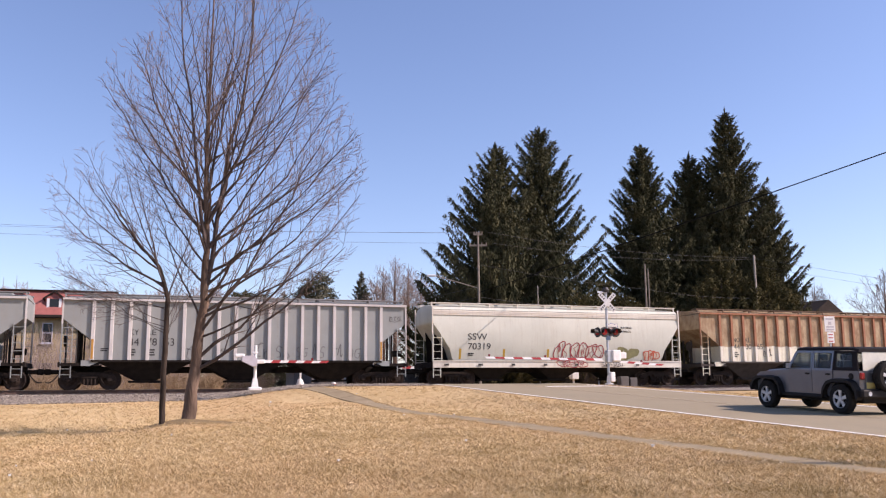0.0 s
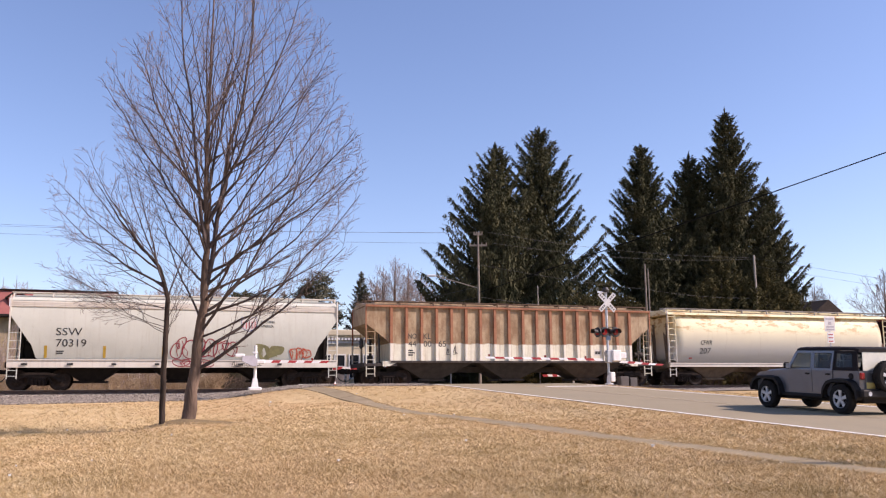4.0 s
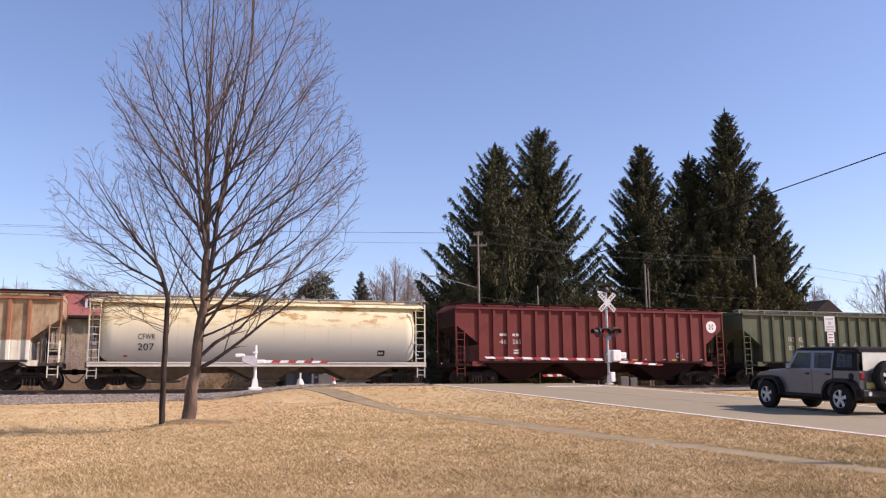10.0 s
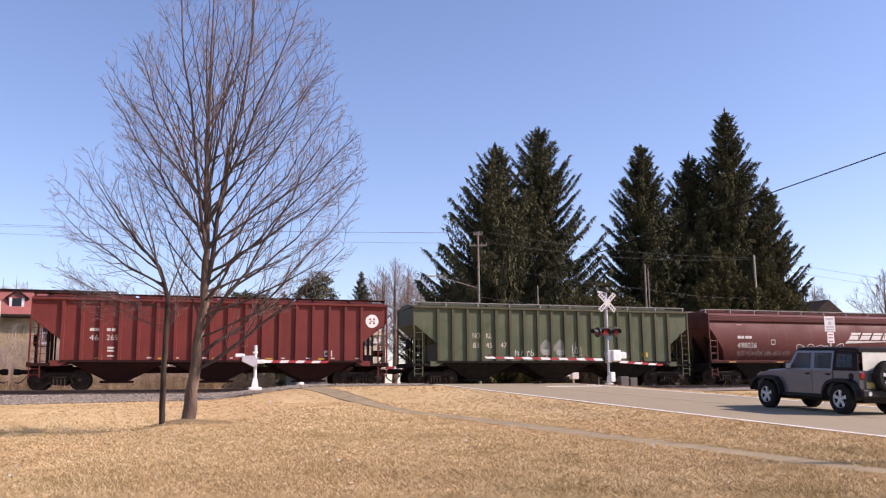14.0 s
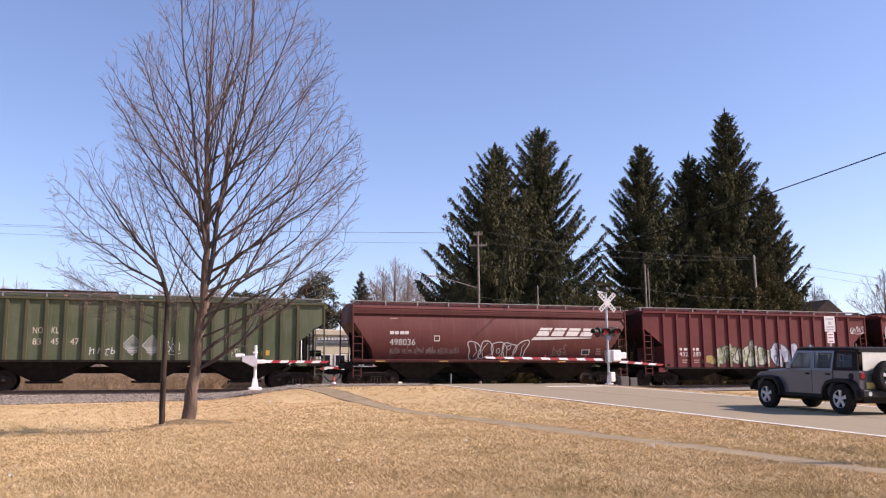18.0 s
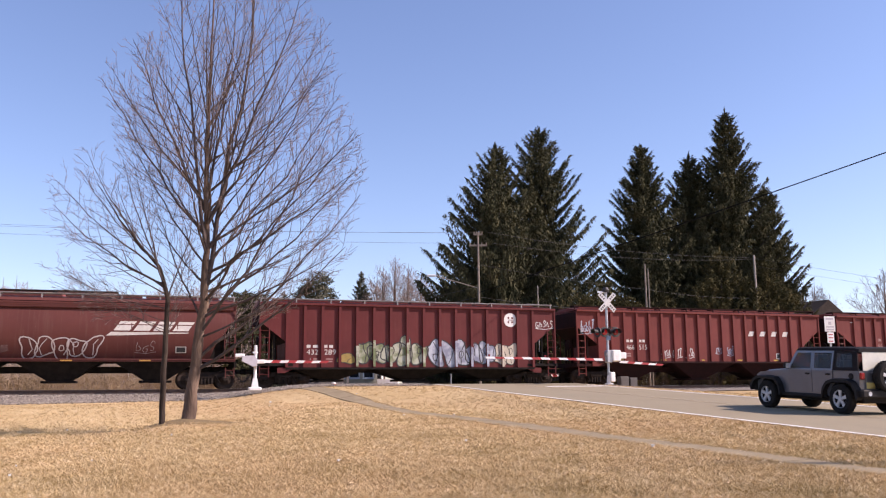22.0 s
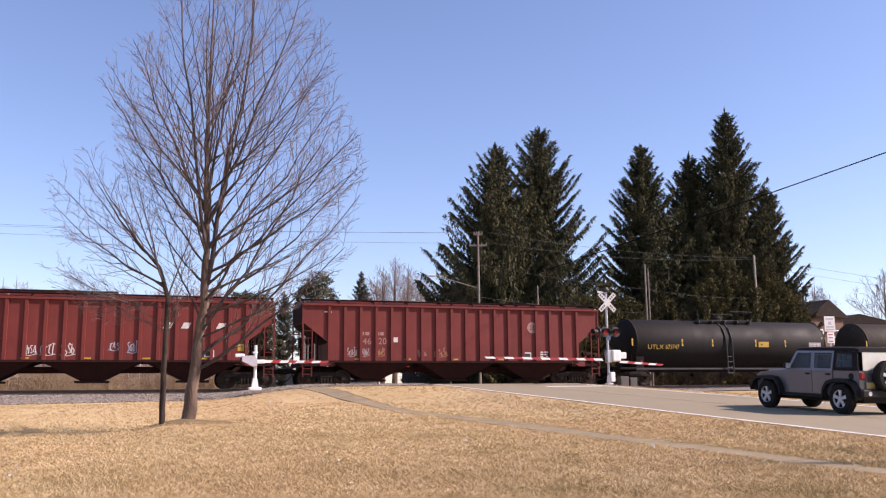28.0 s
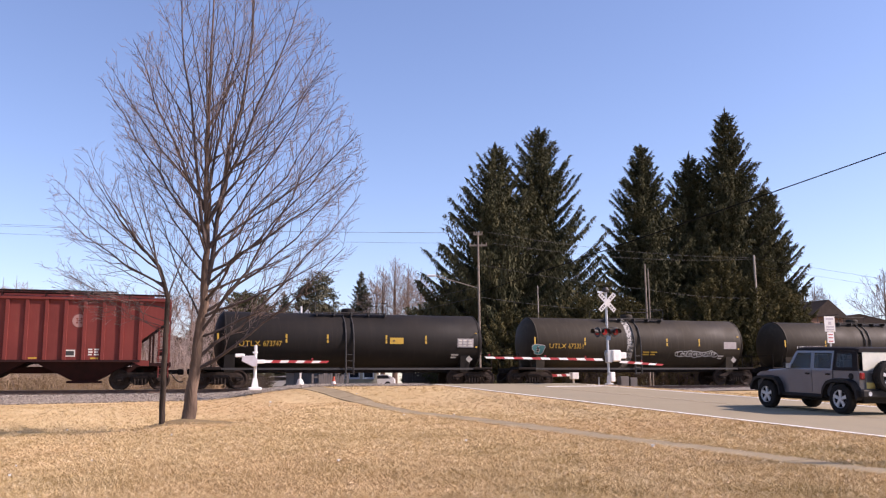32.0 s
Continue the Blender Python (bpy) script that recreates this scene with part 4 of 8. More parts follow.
def stroke(bm, pts, width, y, lift=0.0):
    """A sprayed line: a flat ribbon along x, z points."""
    n = len(pts)
    rows = []
    for i in range(n):
        a, c = Vector(pts[max(0, i - 1)]), Vector(pts[min(n - 1, i + 1)])
        d = (c - a)
        d = d.normalized() if d.length > 1e-6 else Vector((1, 0))
        o = Vector((-d.y, d.x)) * width / 2
        p = Vector(pts[i])
        rows.append((p + o, p - o))
    v = [(bm.verts.new((a.x, depth_at(y, a.y, lift), a.y)), bm.verts.new((c.x, depth_at(y, c.y, lift), c.y))) for a, c in rows]
    for (a, c), (d, e_) in zip(v, v[1:]):
        bm.faces.new((a, d, e_, c))


def loop(cx, cz, rx, rz, rnd, n=22, wob=0.18, lean=0.0):
    ph = [rnd.uniform(0, 6.28) for _ in range(3)]
    out = []
    for i in range(n + 1):
        a = 2 * math.pi * i / n
        k = 1 + wob * (0.6 * math.sin(2 * a + ph[0]) + 0.5 * math.sin(3 * a + ph[1]))
        sx, sz = math.copysign(abs(math.cos(a)) ** 0.75, math.cos(a)), math.copysign(abs(math.sin(a)) ** 0.75, math.sin(a))
        out.append((cx + rx * k * sx + lean * rz * k * sz, cz + rz * k * sz))
    return out


def bubbles(car, x0, z0, x1, z1, n, fill, line, seed, y=-1.508, width=0.07, name="graffiti"):
    """Swollen bubble shapes in a row, filled and outlined, each with an inner eye."""
    rnd = random.Random(seed)
    if fill:
        bm = bm_new()
    bl = bm_new()
    wdt = (x1 - x0) / n
    for i in range(n):
        cx, cz = x0 + (i + 0.5) * wdt, (z0 + z1) / 2 + rnd.uniform(-0.05, 0.05)
        pts = loop(cx, cz, wdt * 0.58, (z1 - z0) * rnd.uniform(0.40, 0.52), rnd, wob=0.30, lean=rnd.uniform(-0.35, 0.35))
        if fill:
            bm.faces.new([bm.verts.new((px, depth_at(y, pz, 0.0004 * i), pz)) for px, pz in pts[:-1]])
        stroke(bl, pts, width, y, 0.006)
        if rnd.random() < 0.6:
            stroke(bl, loop(cx + rnd.uniform(-0.1, 0.1) * wdt, cz + rnd.uniform(-0.15, 0.15) * (z1 - z0), wdt * 0.16, (z1 - z0) * 0.13, rnd, 10), width * 0.8, y, 0.006)
        xa = cx + rnd.uniform(-0.2, 0.2) * wdt
        zs = z1 - z0
        stroke(bl, [(xa, z0 + 0.1 * zs), (xa + rnd.uniform(-0.3, 0.3) * wdt, cz - 0.1 * zs), (xa + rnd.uniform(-0.4, 0.4) * wdt, cz + 0.12 * zs), (xa + rnd.uniform(-0.5, 0.5) * wdt, z1 - 0.08 * zs)], width * 0.7, y, 0.006)
    if fill:
        part(name, bm, fill, car, "sprayed fill of bubble graffiti")
    part(name, bl, line, car, "sprayed outlines of bubble graffiti")


GLYPHS = (((0, 1), (0.05, 0.1), (0.35, 0), (0.6, 0.25), (0.3, 0.5), (0.1, 0.45)), ((0.6, 0.85), (0.25, 1), (0.05, 0.7), (0.45, 0.45), (0.55, 0.15), (0.1, 0.05)), ((0, 0.2), (0.3, 1), (0.5, 0.1), (0.75, 0.35)),
          ((0.1, 0.9), (0.15, 0), (0.2, 0.55), (0.55, 0.65), (0.6, 0)), ((0.65, 0.9), (0.1, 0.75), (0.05, 0.2), (0.5, 0.05), (0.6, 0.45), (0.3, 0.4)), ((0, 0.95), (0.7, 1), (0.35, 0.9), (0.3, 0.05), (0.7, 0)))


def scrawl(car, x0, z0, x1, z1, mat, seed, n=5, width=0.035, y=-1.508, name="graffiti_tag"):
    """A quick tag: slanted, joined hand strokes of uneven height."""
    rnd = random.Random(seed)
    bm = bm_new()
    wdt = (x1 - x0) / n
    for i in range(n):
        g = rnd.choice(GLYPHS)
        h, lean, base = (z1 - z0) * rnd.uniform(0.62, 1.08), rnd.uniform(0.0, 0.30), z0 + (z1 - z0) * rnd.uniform(-0.08, 0.12)
        ctl = [(x0 + wdt * (i + 0.02 + 1.15 * p) + lean * q * wdt, base + h * q * rnd.uniform(0.85, 1.1)) for p, q in g]
        ctl = [ctl[0]] + ctl + [ctl[-1]]
        pts = []
        for a, c, d, e_ in zip(ctl, ctl[1:], ctl[2:], ctl[3:]):
            for k in range(5):
                u = k / 5
                pts.append(tuple(0.5 * (2 * c[m] + (d[m] - a[m]) * u + (2 * a[m] - 5 * c[m] + 4 * d[m] - e_[m]) * u * u + (3 * c[m] - a[m] - 3 * d[m] + e_[m]) * u ** 3) for m in (0, 1)))
        stroke(bm, pts, width * rnd.uniform(0.75, 1.1), y)
    if n > 2:
        za = z0 - 0.06 * (z1 - z0)
        stroke(bm, [(x0 - 0.05 * wdt, za), ((x0 + x1) / 2, za - 0.05), (x1 + 0.2 * wdt, za + 0.04)], width * 0.7, y)
    return part(name, bm, mat, car, "quick sprayed tag")


def roundel(car, cx, cz, r, mat, back, y=-1.512):
    """White ring with an emblem of four lobes round a bar."""
    ob = new("roundel")
    ob.parent = car
    bm = bm_new()
    prism(bm, [(cx + r * math.cos(a), cz + r * math.sin(a)) for a in [2 * math.pi * i / 28 for i in range(28)]], y - 0.003, y + 0.003)
    part("disc", bm, mat, ob)
    bm = bm_new()
    for a in (45, 135, 225, 315):
        ca, sa = math.cos(radians(a)), math.sin(radians(a))
        bm.faces.new([bm.verts.new((cx + r * (0.42 * ca + 0.15 * math.cos(q)), y - 0.009, cz + r * (0.42 * sa + 0.15 * math.sin(q)))) for q in [2 * math.pi * i / 10 for i in range(10)]])
    stroke(bm, [(cx - 0.35 * r, cz), (cx + 0.35 * r, cz)], r * 0.10, y - 0.009)
    part("emblem", bm, back, ob)


def slant(car, x0, z0, x1, z1, n, mat, y, swoosh=True):
    """An italic emblem: slanted blocks over a tapering swoosh, drawn as plain shapes."""
    wdt = (x1 - x0) / n
    for i in range(n):
        bm = bm_new()
        xa, h0, k = x0 + (i + 0.12) * wdt, z0 + (z1 - z0) * 0.36, 0.34 * wdt
        bm.faces.new([bm.verts.new((p, depth_at(y, q), q)) for p, q in ((xa, h0), (xa + 0.82 * wdt, h0), (xa + 0.82 * wdt + k, z1), (xa + k, z1))])
        part("emblem_block", bm, mat, car)
    if swoosh:
        bm = bm_new()
        bm.faces.new([bm.verts.new((p, depth_at(y, q), q)) for p, q in ((x0 - 0.25 * wdt, z0), (x0 + 0.6 * wdt, z0 + 0.02), (x1 - 0.1 * wdt, z0 + (z1 - z0) * 0.20), (x1, z0 + (z1 - z0) * 0.26), (x0 + 0.0 * wdt, z0 + (z1 - z0) * 0.26))])
        part("emblem_swoosh", bm, mat, car)


spray_dark = plain("spray_black", (0.05, 0.045, 0.045), 0.8)
spray_grey = plain("spray_thin_grey", (0.115, 0.112, 0.11), 0.8)
spray_red = plain("spray_dark_red", (0.30, 0.035, 0.045), 0.8)
spray_olive = surface("spray_olive", (0.27, 0.25, 0.11), (0.20, 0.19, 0.09), 4.0, 0.85)
spray_orange = plain("spray_orange_red", (0.55, 0.10, 0.05), 0.8)
spray_cream = plain("spray_cream", (0.60, 0.52, 0.40), 0.8)
spray_white = plain("spray_white", (0.62, 0.62, 0.60), 0.8)
spray_silver = plain("spray_silver", (0.40, 0.36, 0.35), 0.7)
spray_green = surface("spray_pale_green", (0.17, 0.20, 0.095), (0.46, 0.46, 0.36), 2.2, 0.85, lo=0.42, hi=0.58)
spray_blue = surface("spray_pale_blue", (0.46, 0.49, 0.54), (0.21, 0.22, 0.29), 2.2, 0.85, lo=0.42, hi=0.58)
spray_tan = plain("spray_faded_orange", (0.40, 0.22, 0.11), 0.8)
spray_teal = plain("spray_teal", (0.05, 0.19, 0.20), 0.8)
spray_yellow = plain("spray_yellow", (0.36, 0.25, 0.07), 0.8)
bright_white = plain("emblem_white", (0.80, 0.78, 0.74), 0.7, depth=0.08)
spray_pale = plain("spray_pale_silver", (0.56, 0.50, 0.48), 0.7)
shield_red = plain("shield_red", (0.50, 0.05, 0.06), 0.6)
shield_blue = plain("shield_blue", (0.06, 0.09, 0.25), 0.6)

k1, k2, k3, k4, k5, k6, k7, k8, k9, k10, k11, k12, k13 = (c[0] for c in (c1, c2, c3, c4, c5, c6, c7, c8, c9, c10, c11, c12, c13))
# grey ribbed car
for body, x0, z0, x1, z1 in (("KY", -5.26, 2.52, -4.85, 2.78), ("LE", -4.47, 2.53, -4.09, 2.79), ("84", -5.31, 2.02, -4.83, 2.37), ("78", -4.49, 2.03, -4.03, 2.38), ("53", -3.67, 2.03, -3.25, 2.39)):
    letters(k1, body, x0, z0, x1, z1, ink_black)
bars(k1, -5.28, 1.55, -4.85, 1.9, ink_black, 3)
bars(k1, -4.47, 1.55, -4.07, 1.9, ink_black, 3)
bars(k1, -6.5, 1.75, -6.1, 1.92, ink_black, 2)
scrawl(k1, -2.95, 1.45, -2.3, 2.0, spray_grey, 3, 3)
scrawl(k1, -1.2, 1.6, -0.75, 2.05, spray_grey, 4, 1)
for i, (xa, xb) in enumerate(((0.5, 1.3), (1.5, 2.3), (2.5, 3.15), (3.35, 4.0), (4.3, 4.9), (5.1, 5.85))):
    scrawl(k1, xa, 1.5, xb, 2.15, spray_grey, 20 + i, 2)
scrawl(k1, 7.3, 3.4, 7.95, 3.7, spray_grey, 9, 3)
# pale smooth car: its side bulges, so lettering sits further out
YB = lambda z: side_y(z, 0.20) - 0.008
letters(k2, "SSW", -5.53, 2.47, -4.43, 2.81, ink_black, YB)
letters(k2, "70319", -5.51, 1.96, -4.23, 2.30, ink_black, YB)
bars(k2, -5.5, 1.62, -5.1, 1.8, ink_black, 2, YB)
letters(k2, "BUILDING", 3.67, 3.17, 4.36, 3.29, ink_black, YB)
letters(k2, "AMERICA", 3.67, 2.96, 4.30, 3.08, ink_black, YB)
shield = new("shield")
shield.parent = k2
bm = bm_new()
bm.faces.new([bm.verts.new((x, YB(z), z)) for x, z in ((2.74, 3.48), (2.72, 3.05), (2.82, 2.86), (3.11, 2.74), (3.40, 2.86), (3.50, 3.05), (3.48, 3.48), (3.3, 3.43), (3.11, 3.5), (2.92, 3.43))])
part("shield_field", bm, shield_blue, shield)
bm = bm_new()
bm.faces.new([bm.verts.new((x, YB(z) - 0.004, z)) for x, z in ((2.765, 3.45), (2.75, 3.06), (2.845, 2.885), (3.11, 2.77), (3.375, 2.885), (3.47, 3.06), (3.455, 3.45), (3.3, 3.405), (3.11, 3.47), (2.92, 3.405))])
part("shield_head", bm, ink_white, shield)
for i in range(5):
    bm = bm_new()
    x = 2.81 + 0.14 * i
    slab(bm, x, x + 0.04, 2.88 - 0.05 * (2 - abs(i - 2)) + 0.06, 3.22, lambda z: YB(z) - 0.008)
    part("shield_stripe", bm, shield_red, shield)
bubbles(k2, -0.41, 1.45, 2.5, 2.34, 6, None, spray_red, 5, YB, 0.05)
bubbles(k2, -0.3, 1.02, 1.4, 1.38, 3, None, spray_red, 6, -1.66, 0.04)
scrawl(k2, 2.32, 1.08, 3.7, 1.34, spray_dark, 7, 6, 0.03, -1.66)
bubbles(k2, 3.56, 1.48, 4.68, 2.12, 2, spray_olive, spray_olive, 8, YB, 0.05)
bubbles(k2, 5.16, 1.42, 6.1, 1.95, 3, spray_cream, spray_orange, 9, YB, 0.05)
for x in (-6.0, -3.5, -0.9):
    panel(k2, x, 1.45, x + 0.12, 2.0, ink_yellow, YB)
for i in range(7):
    bars(k2, -6.9 + 1.9 * i, 1.08, -6.6 + 1.9 * i, 1.25, ink_black, 1, -1.655)
# rusty car
for body, x0, z0, x1, z1 in (("NO", -6.06, 2.49, -5.62, 2.76), ("KL", -5.23, 2.49, -4.84, 2.77), ("44", -6.06, 2.08, -5.64, 2.38), ("00", -5.23, 2.08, -4.81, 2.39), ("65", -4.41, 2.09, -3.99, 2.4)):
    letters(k3, body, x0, z0, x1, z1, ink_black)
bars(k3, -6.08, 1.6, -5.66, 1.95, ink_black, 3)
panel(k3, 4.72, 1.67, 5.17, 2.0, ink_white)
bars(k3, 4.76, 1.7, 5.13, 1.97, ink_black, 1, -1.512, 2)
scrawl(k3, -4.0, 1.73, -3.4, 2.19, spray_dark, 12, 3)
# cream barrel car
YC = lambda z: side_y(z, 0.47, 1.12) - 0.008
letters(k4, "CFWR", -5.96, 2.33, -5.2, 2.59, ink_black, YC)
letters(k4, "207", -5.97, 1.81, -5.24, 2.14, ink_black, YC)
bars(k4, -6.6, 1.5, -6.3, 1.62, shield_red, 1, YC)
panel(k4, 5.65, 1.6, 6.03, 1.88, ink_black, YC)
bars(k4, 5.7, 1.66, 5.98, 1.82, ink_white, 1, lambda z: YC(z) - 0.006, 2)
# red car with a roundel
bars(k5, -5.85, 2.66, -5.39, 2.88, ink_white, 1, cols=2)
bars(k5, -5.11, 2.66, -4.68, 2.88, ink_white, 1, cols=2)
letters(k5, "46", -5.85, 2.26, -5.45, 2.51, ink_white)
letters(k5, "265", -5.11, 2.27, -4.62, 2.52, ink_white)
bars(k5, -5.05, 1.72, -4.7, 2.0, ink_white, 2)
bars(k5, -5.05, 1.5, -4.7, 1.6, ink_white, 1)
roundel(k5, 7.56, 3.36, 0.34, bright_white, red_paint, -1.51)
for i in range(9):
    bars(k5, -3.3 + 1.25 * i, 1.42, -3.0 + 1.25 * i, 1.52, ink_white, 1)
panel(k5, 5.1, 1.55, 5.5, 1.85, ink_white)
bars(k5, 5.15, 1.6, 5.45, 1.8, ink_black, 1, -1.512, 2)
# green car
for body, x0, z0, x1, z1 in (("NO", -5.04, 2.55, -4.62, 2.84), ("KL", -4.26, 2.56, -3.95, 2.85), ("83", -5.03, 2.04, -4.68, 2.32), ("45", -4.28, 2.05, -3.93, 2.33), ("47", -3.45, 2.05, -3.08, 2.34)):
    letters(k6, body, x0, z0, x1, z1, spray_cream)
for i, (xa, xb) in enumerate(((-2.67, -2.35), (-2.3, -2.05), (-2.0, -1.75), (-1.7, -1.45))):
    scrawl(k6, xa, 1.6, xb, 2.04, spray_white, 40 + i, 1)
for xa, xb in ((-1.2, -0.3), (-0.3, 0.5)):
    bm = bm_new()
    xm = (xa + xb) / 2
    for q in range(3):
        k = 0.14 * q
        stroke(bm, [(xa + k, 2.05), (xm, 2.52 - k), (xb - k, 2.05), (xm, 1.58 + k), (xa + k, 2.05)], 0.035, -1.508)
    for q in range(4):
        stroke(bm, [(xm - 0.22, 1.72 + 0.08 * q), (xm + 0.22, 1.72 + 0.08 * q)], 0.025, -1.508)
    part("graffiti_diamond", bm, spray_white, k6, "white sprayed diamond face")
scrawl(k6, 0.8, 1.7, 1.4, 2.36, spray_white, 46, 3)
panel(k6, 5.2, 1.6, 5.6, 1.85, ink_yellow)
scrawl(k6, 3.4, 1.6, 4.4, 2.0, spray_green, 47, 4)
bm = bm_new()
box(bm, 2.0, 2.45, -1.507, -1.503, 1.6, 3.4)
part("stain", bm, surface("lime_stain", (0.085, 0.125, 0.042), (0.065, 0.09, 0.036), 5.0, 0.8), k6)
# brown smooth car
YD = lambda z: side_y(z, 0.40, 1.17) - 0.008
bars(k7, -5.93, 2.67, -4.85, 2.94, ink_white, 1, YD, 4)
letters(k7, "498036", -5.94, 2.15, -4.56, 2.48, ink_white, YD)
panel(k7, -3.54, 2.37, -3.23, 2.67, ink_white, YD)
panel(k7, -3.50, 2.42, -3.27, 2.62, brown_paint, lambda z: YD(z) - 0.006)
slant(k7, 2.2, 2.48, 5.7, 3.16, 4, ink_white, YD)
bubbles(k7, -1.6, 1.50, 1.75, 2.38, 5, None, spray_pale, 51, YD, 0.055)
for i in range(6):
    scrawl(k7, -5.9 + 0.65 * i, 1.78, -5.35 + 0.65 * i, 2.04, spray_silver, 60 + i, 5, 0.016, YD)
scrawl(k7, 3.3, 1.75, 4.2, 2.3, spray_silver, 66, 3, 0.02, YD)
panel(k7, 5.1, 1.7, 5.6, 2.0, ink_white, YD)
panel(k7, 5.15, 1.74, 5.55, 1.96, ink_black, lambda z: YD(z) - 0.006)
bars(k7, 6.0, 1.7, 6.4, 2.1, ink_faded, 3, YD)
bars(k7, -5.9, 3.5, -5.3, 3.58, ink_faded, 1, YD)
for i in range(4):
    panel(k7, -6.7 + 3.4 * i, 1.30, -6.2 + 3.4 * i, 1.36, reflector, -1.655)
# dull red car with graffiti
bars(k8, -5.67, 1.95, -5.04, 2.19, ink_white, 1, cols=2)
bars(k8, -4.78, 1.95, -4.28, 2.19, ink_white, 1, cols=2)
letters(k8, "432", -5.67, 1.65, -5.08, 1.9, ink_white)
letters(k8, "289", -4.78, 1.65, -4.19, 1.91, ink_white)
bars(k8, -5.5, 1.25, -5.1, 1.5, ink_faded, 2)
bars(k8, -4.7, 1.25, -4.3, 1.5, ink_faded, 2)
bubbles(k8, -3.1, 1.08, 0.5, 2.4, 5, spray_green, spray_dark, 70, -1.509, 0.06)
bubbles(k8, 0.75, 1.06, 4.3, 2.45, 5, spray_blue, spray_dark, 71, -1.509, 0.06)
bubbles(k8, -4.0, 1.2, -3.3, 1.8, 1, spray_yellow, spray_dark, 72, -1.509, 0.04)
bubbles(k8, 4.4, 1.1, 5.6, 2.3, 2, spray_cream, spray_dark, 73, -1.509, 0.04)
rnd8 = random.Random(8)
for i in range(16):
    xr = -6.655 + 13.31 * i / 15
    if -3.2 < xr < 5.4:
        panel(k8, xr - 0.062, 1.06, xr + 0.062, rnd8.uniform(2.0, 2.4), spray_green if xr < 0.6 else (spray_blue if xr < 4.3 else spray_cream), -1.603, "graffiti")
roundel(k8, 5.35, 3.55, 0.37, bright_white, dull_red, -1.51)
scrawl(k8, 6.85, 3.15, 7.9, 3.6, spray_white, 74, 5, 0.04)
# red car, small tags
bars(k9, -5.22, 2.40, -4.73, 2.63, ink_white, 1, cols=2)
bars(k9, -4.39, 2.40, -3.95, 2.63, ink_white, 1, cols=2)
letters(k9, "466", -5.22, 2.01, -4.71, 2.28, ink_white)
letters(k9, "515", -4.40, 2.02, -3.88, 2.29, ink_white)
bars(k9, -5.2, 1.6, -4.85, 1.85, ink_faded, 2)
for i, xa in enumerate((-2.95, -2.2, -1.35)):
    scrawl(k9, xa, 1.62, xa + 0.62, 2.1 + 0.12 * (i == 2), spray_white, 80 + i, 4, 0.04)
scrawl(k9, 0.7, 1.85, 1.2, 2.2, spray_blue, 84, 3, 0.04)
scrawl(k9, 1.5, 1.75, 2.0, 2.25, spray_blue, 85, 4, 0.05)
scrawl(k9, -8.05, 2.95, -7.2, 3.6, spray_blue, 86, 5, 0.05)
slant(k9, 3.0, 2.70, 3.42, 3.14, 1, ink_white, -1.508, False)
slant(k9, 3.82, 2.70, 4.24, 3.14, 1, ink_white, -1.508, False)
slant(k9, 4.64, 2.70, 5.06, 3.14, 1, ink_white, -1.508, False)
slant(k9, 5.45, 2.70, 5.87, 3.14, 1, ink_white, -1.508, False)
panel(k9, 5.0, 1.5, 5.45, 1.85, ink_white)
panel(k9, 5.05, 1.56, 5.4, 1.79, ink_black, -1.514)
panel(k9, 6.55, 1.8, 6.85, 2.15, ink_yellow)
# red car, faded lettering
for body, x0, z0, x1, z1 in (("46", -5.2, 2.18, -4.76, 2.5), ("20", -4.38, 2.19, -3.95, 2.51)):
    letters(k10, body, x0, z0, x1, z1, ink_faded)
bars(k10, -5.33, 2.6, -4.8, 2.88, ink_faded, 1, cols=2)
bars(k10, -4.5, 2.6, -4.06, 2.88, ink_faded, 1, cols=2)
for i, (xa, xb, m) in enumerate(((-6.0, -5.5, spray_silver), (-5.3, -4.85, spray_silver), (-4.5, -4.05, spray_tan), (-2.3, -1.8, ink_faded), (-1.38, -0.62, spray_tan))):
    scrawl(k10, xa, 1.62, xb, 1.98, m, 90 + i, 6, 0.028)
panel(k10, -3.6, 2.3, -3.35, 2.55, ink_white)
panel(k10, 3.7, 1.5, 4.15, 1.82, ink_white)
panel(k10, 3.75, 1.56, 4.1, 1.76, ink_black, -1.514)
bars(k10, 4.7, 1.55, 5.2, 1.9, ink_white, 3, cols=2)
bars(k10, -7.2, 3.75, -6.7, 3.85, ink_white, 1)
roundel(k10, 4.25, 3.15, 0.30, ink_faded, red_paint, -1.51)
for kk in (k5, k9, k10):
    for i in range(5):
        panel(kk, -5.6 + 2.6 * i, 1.40, -5.25 + 2.6 * i, 1.47, ink_yellow)


def on_tank(z, lift=0.012):
    return -math.sqrt(1.42 ** 2 - (z - 2.42) ** 2) - lift


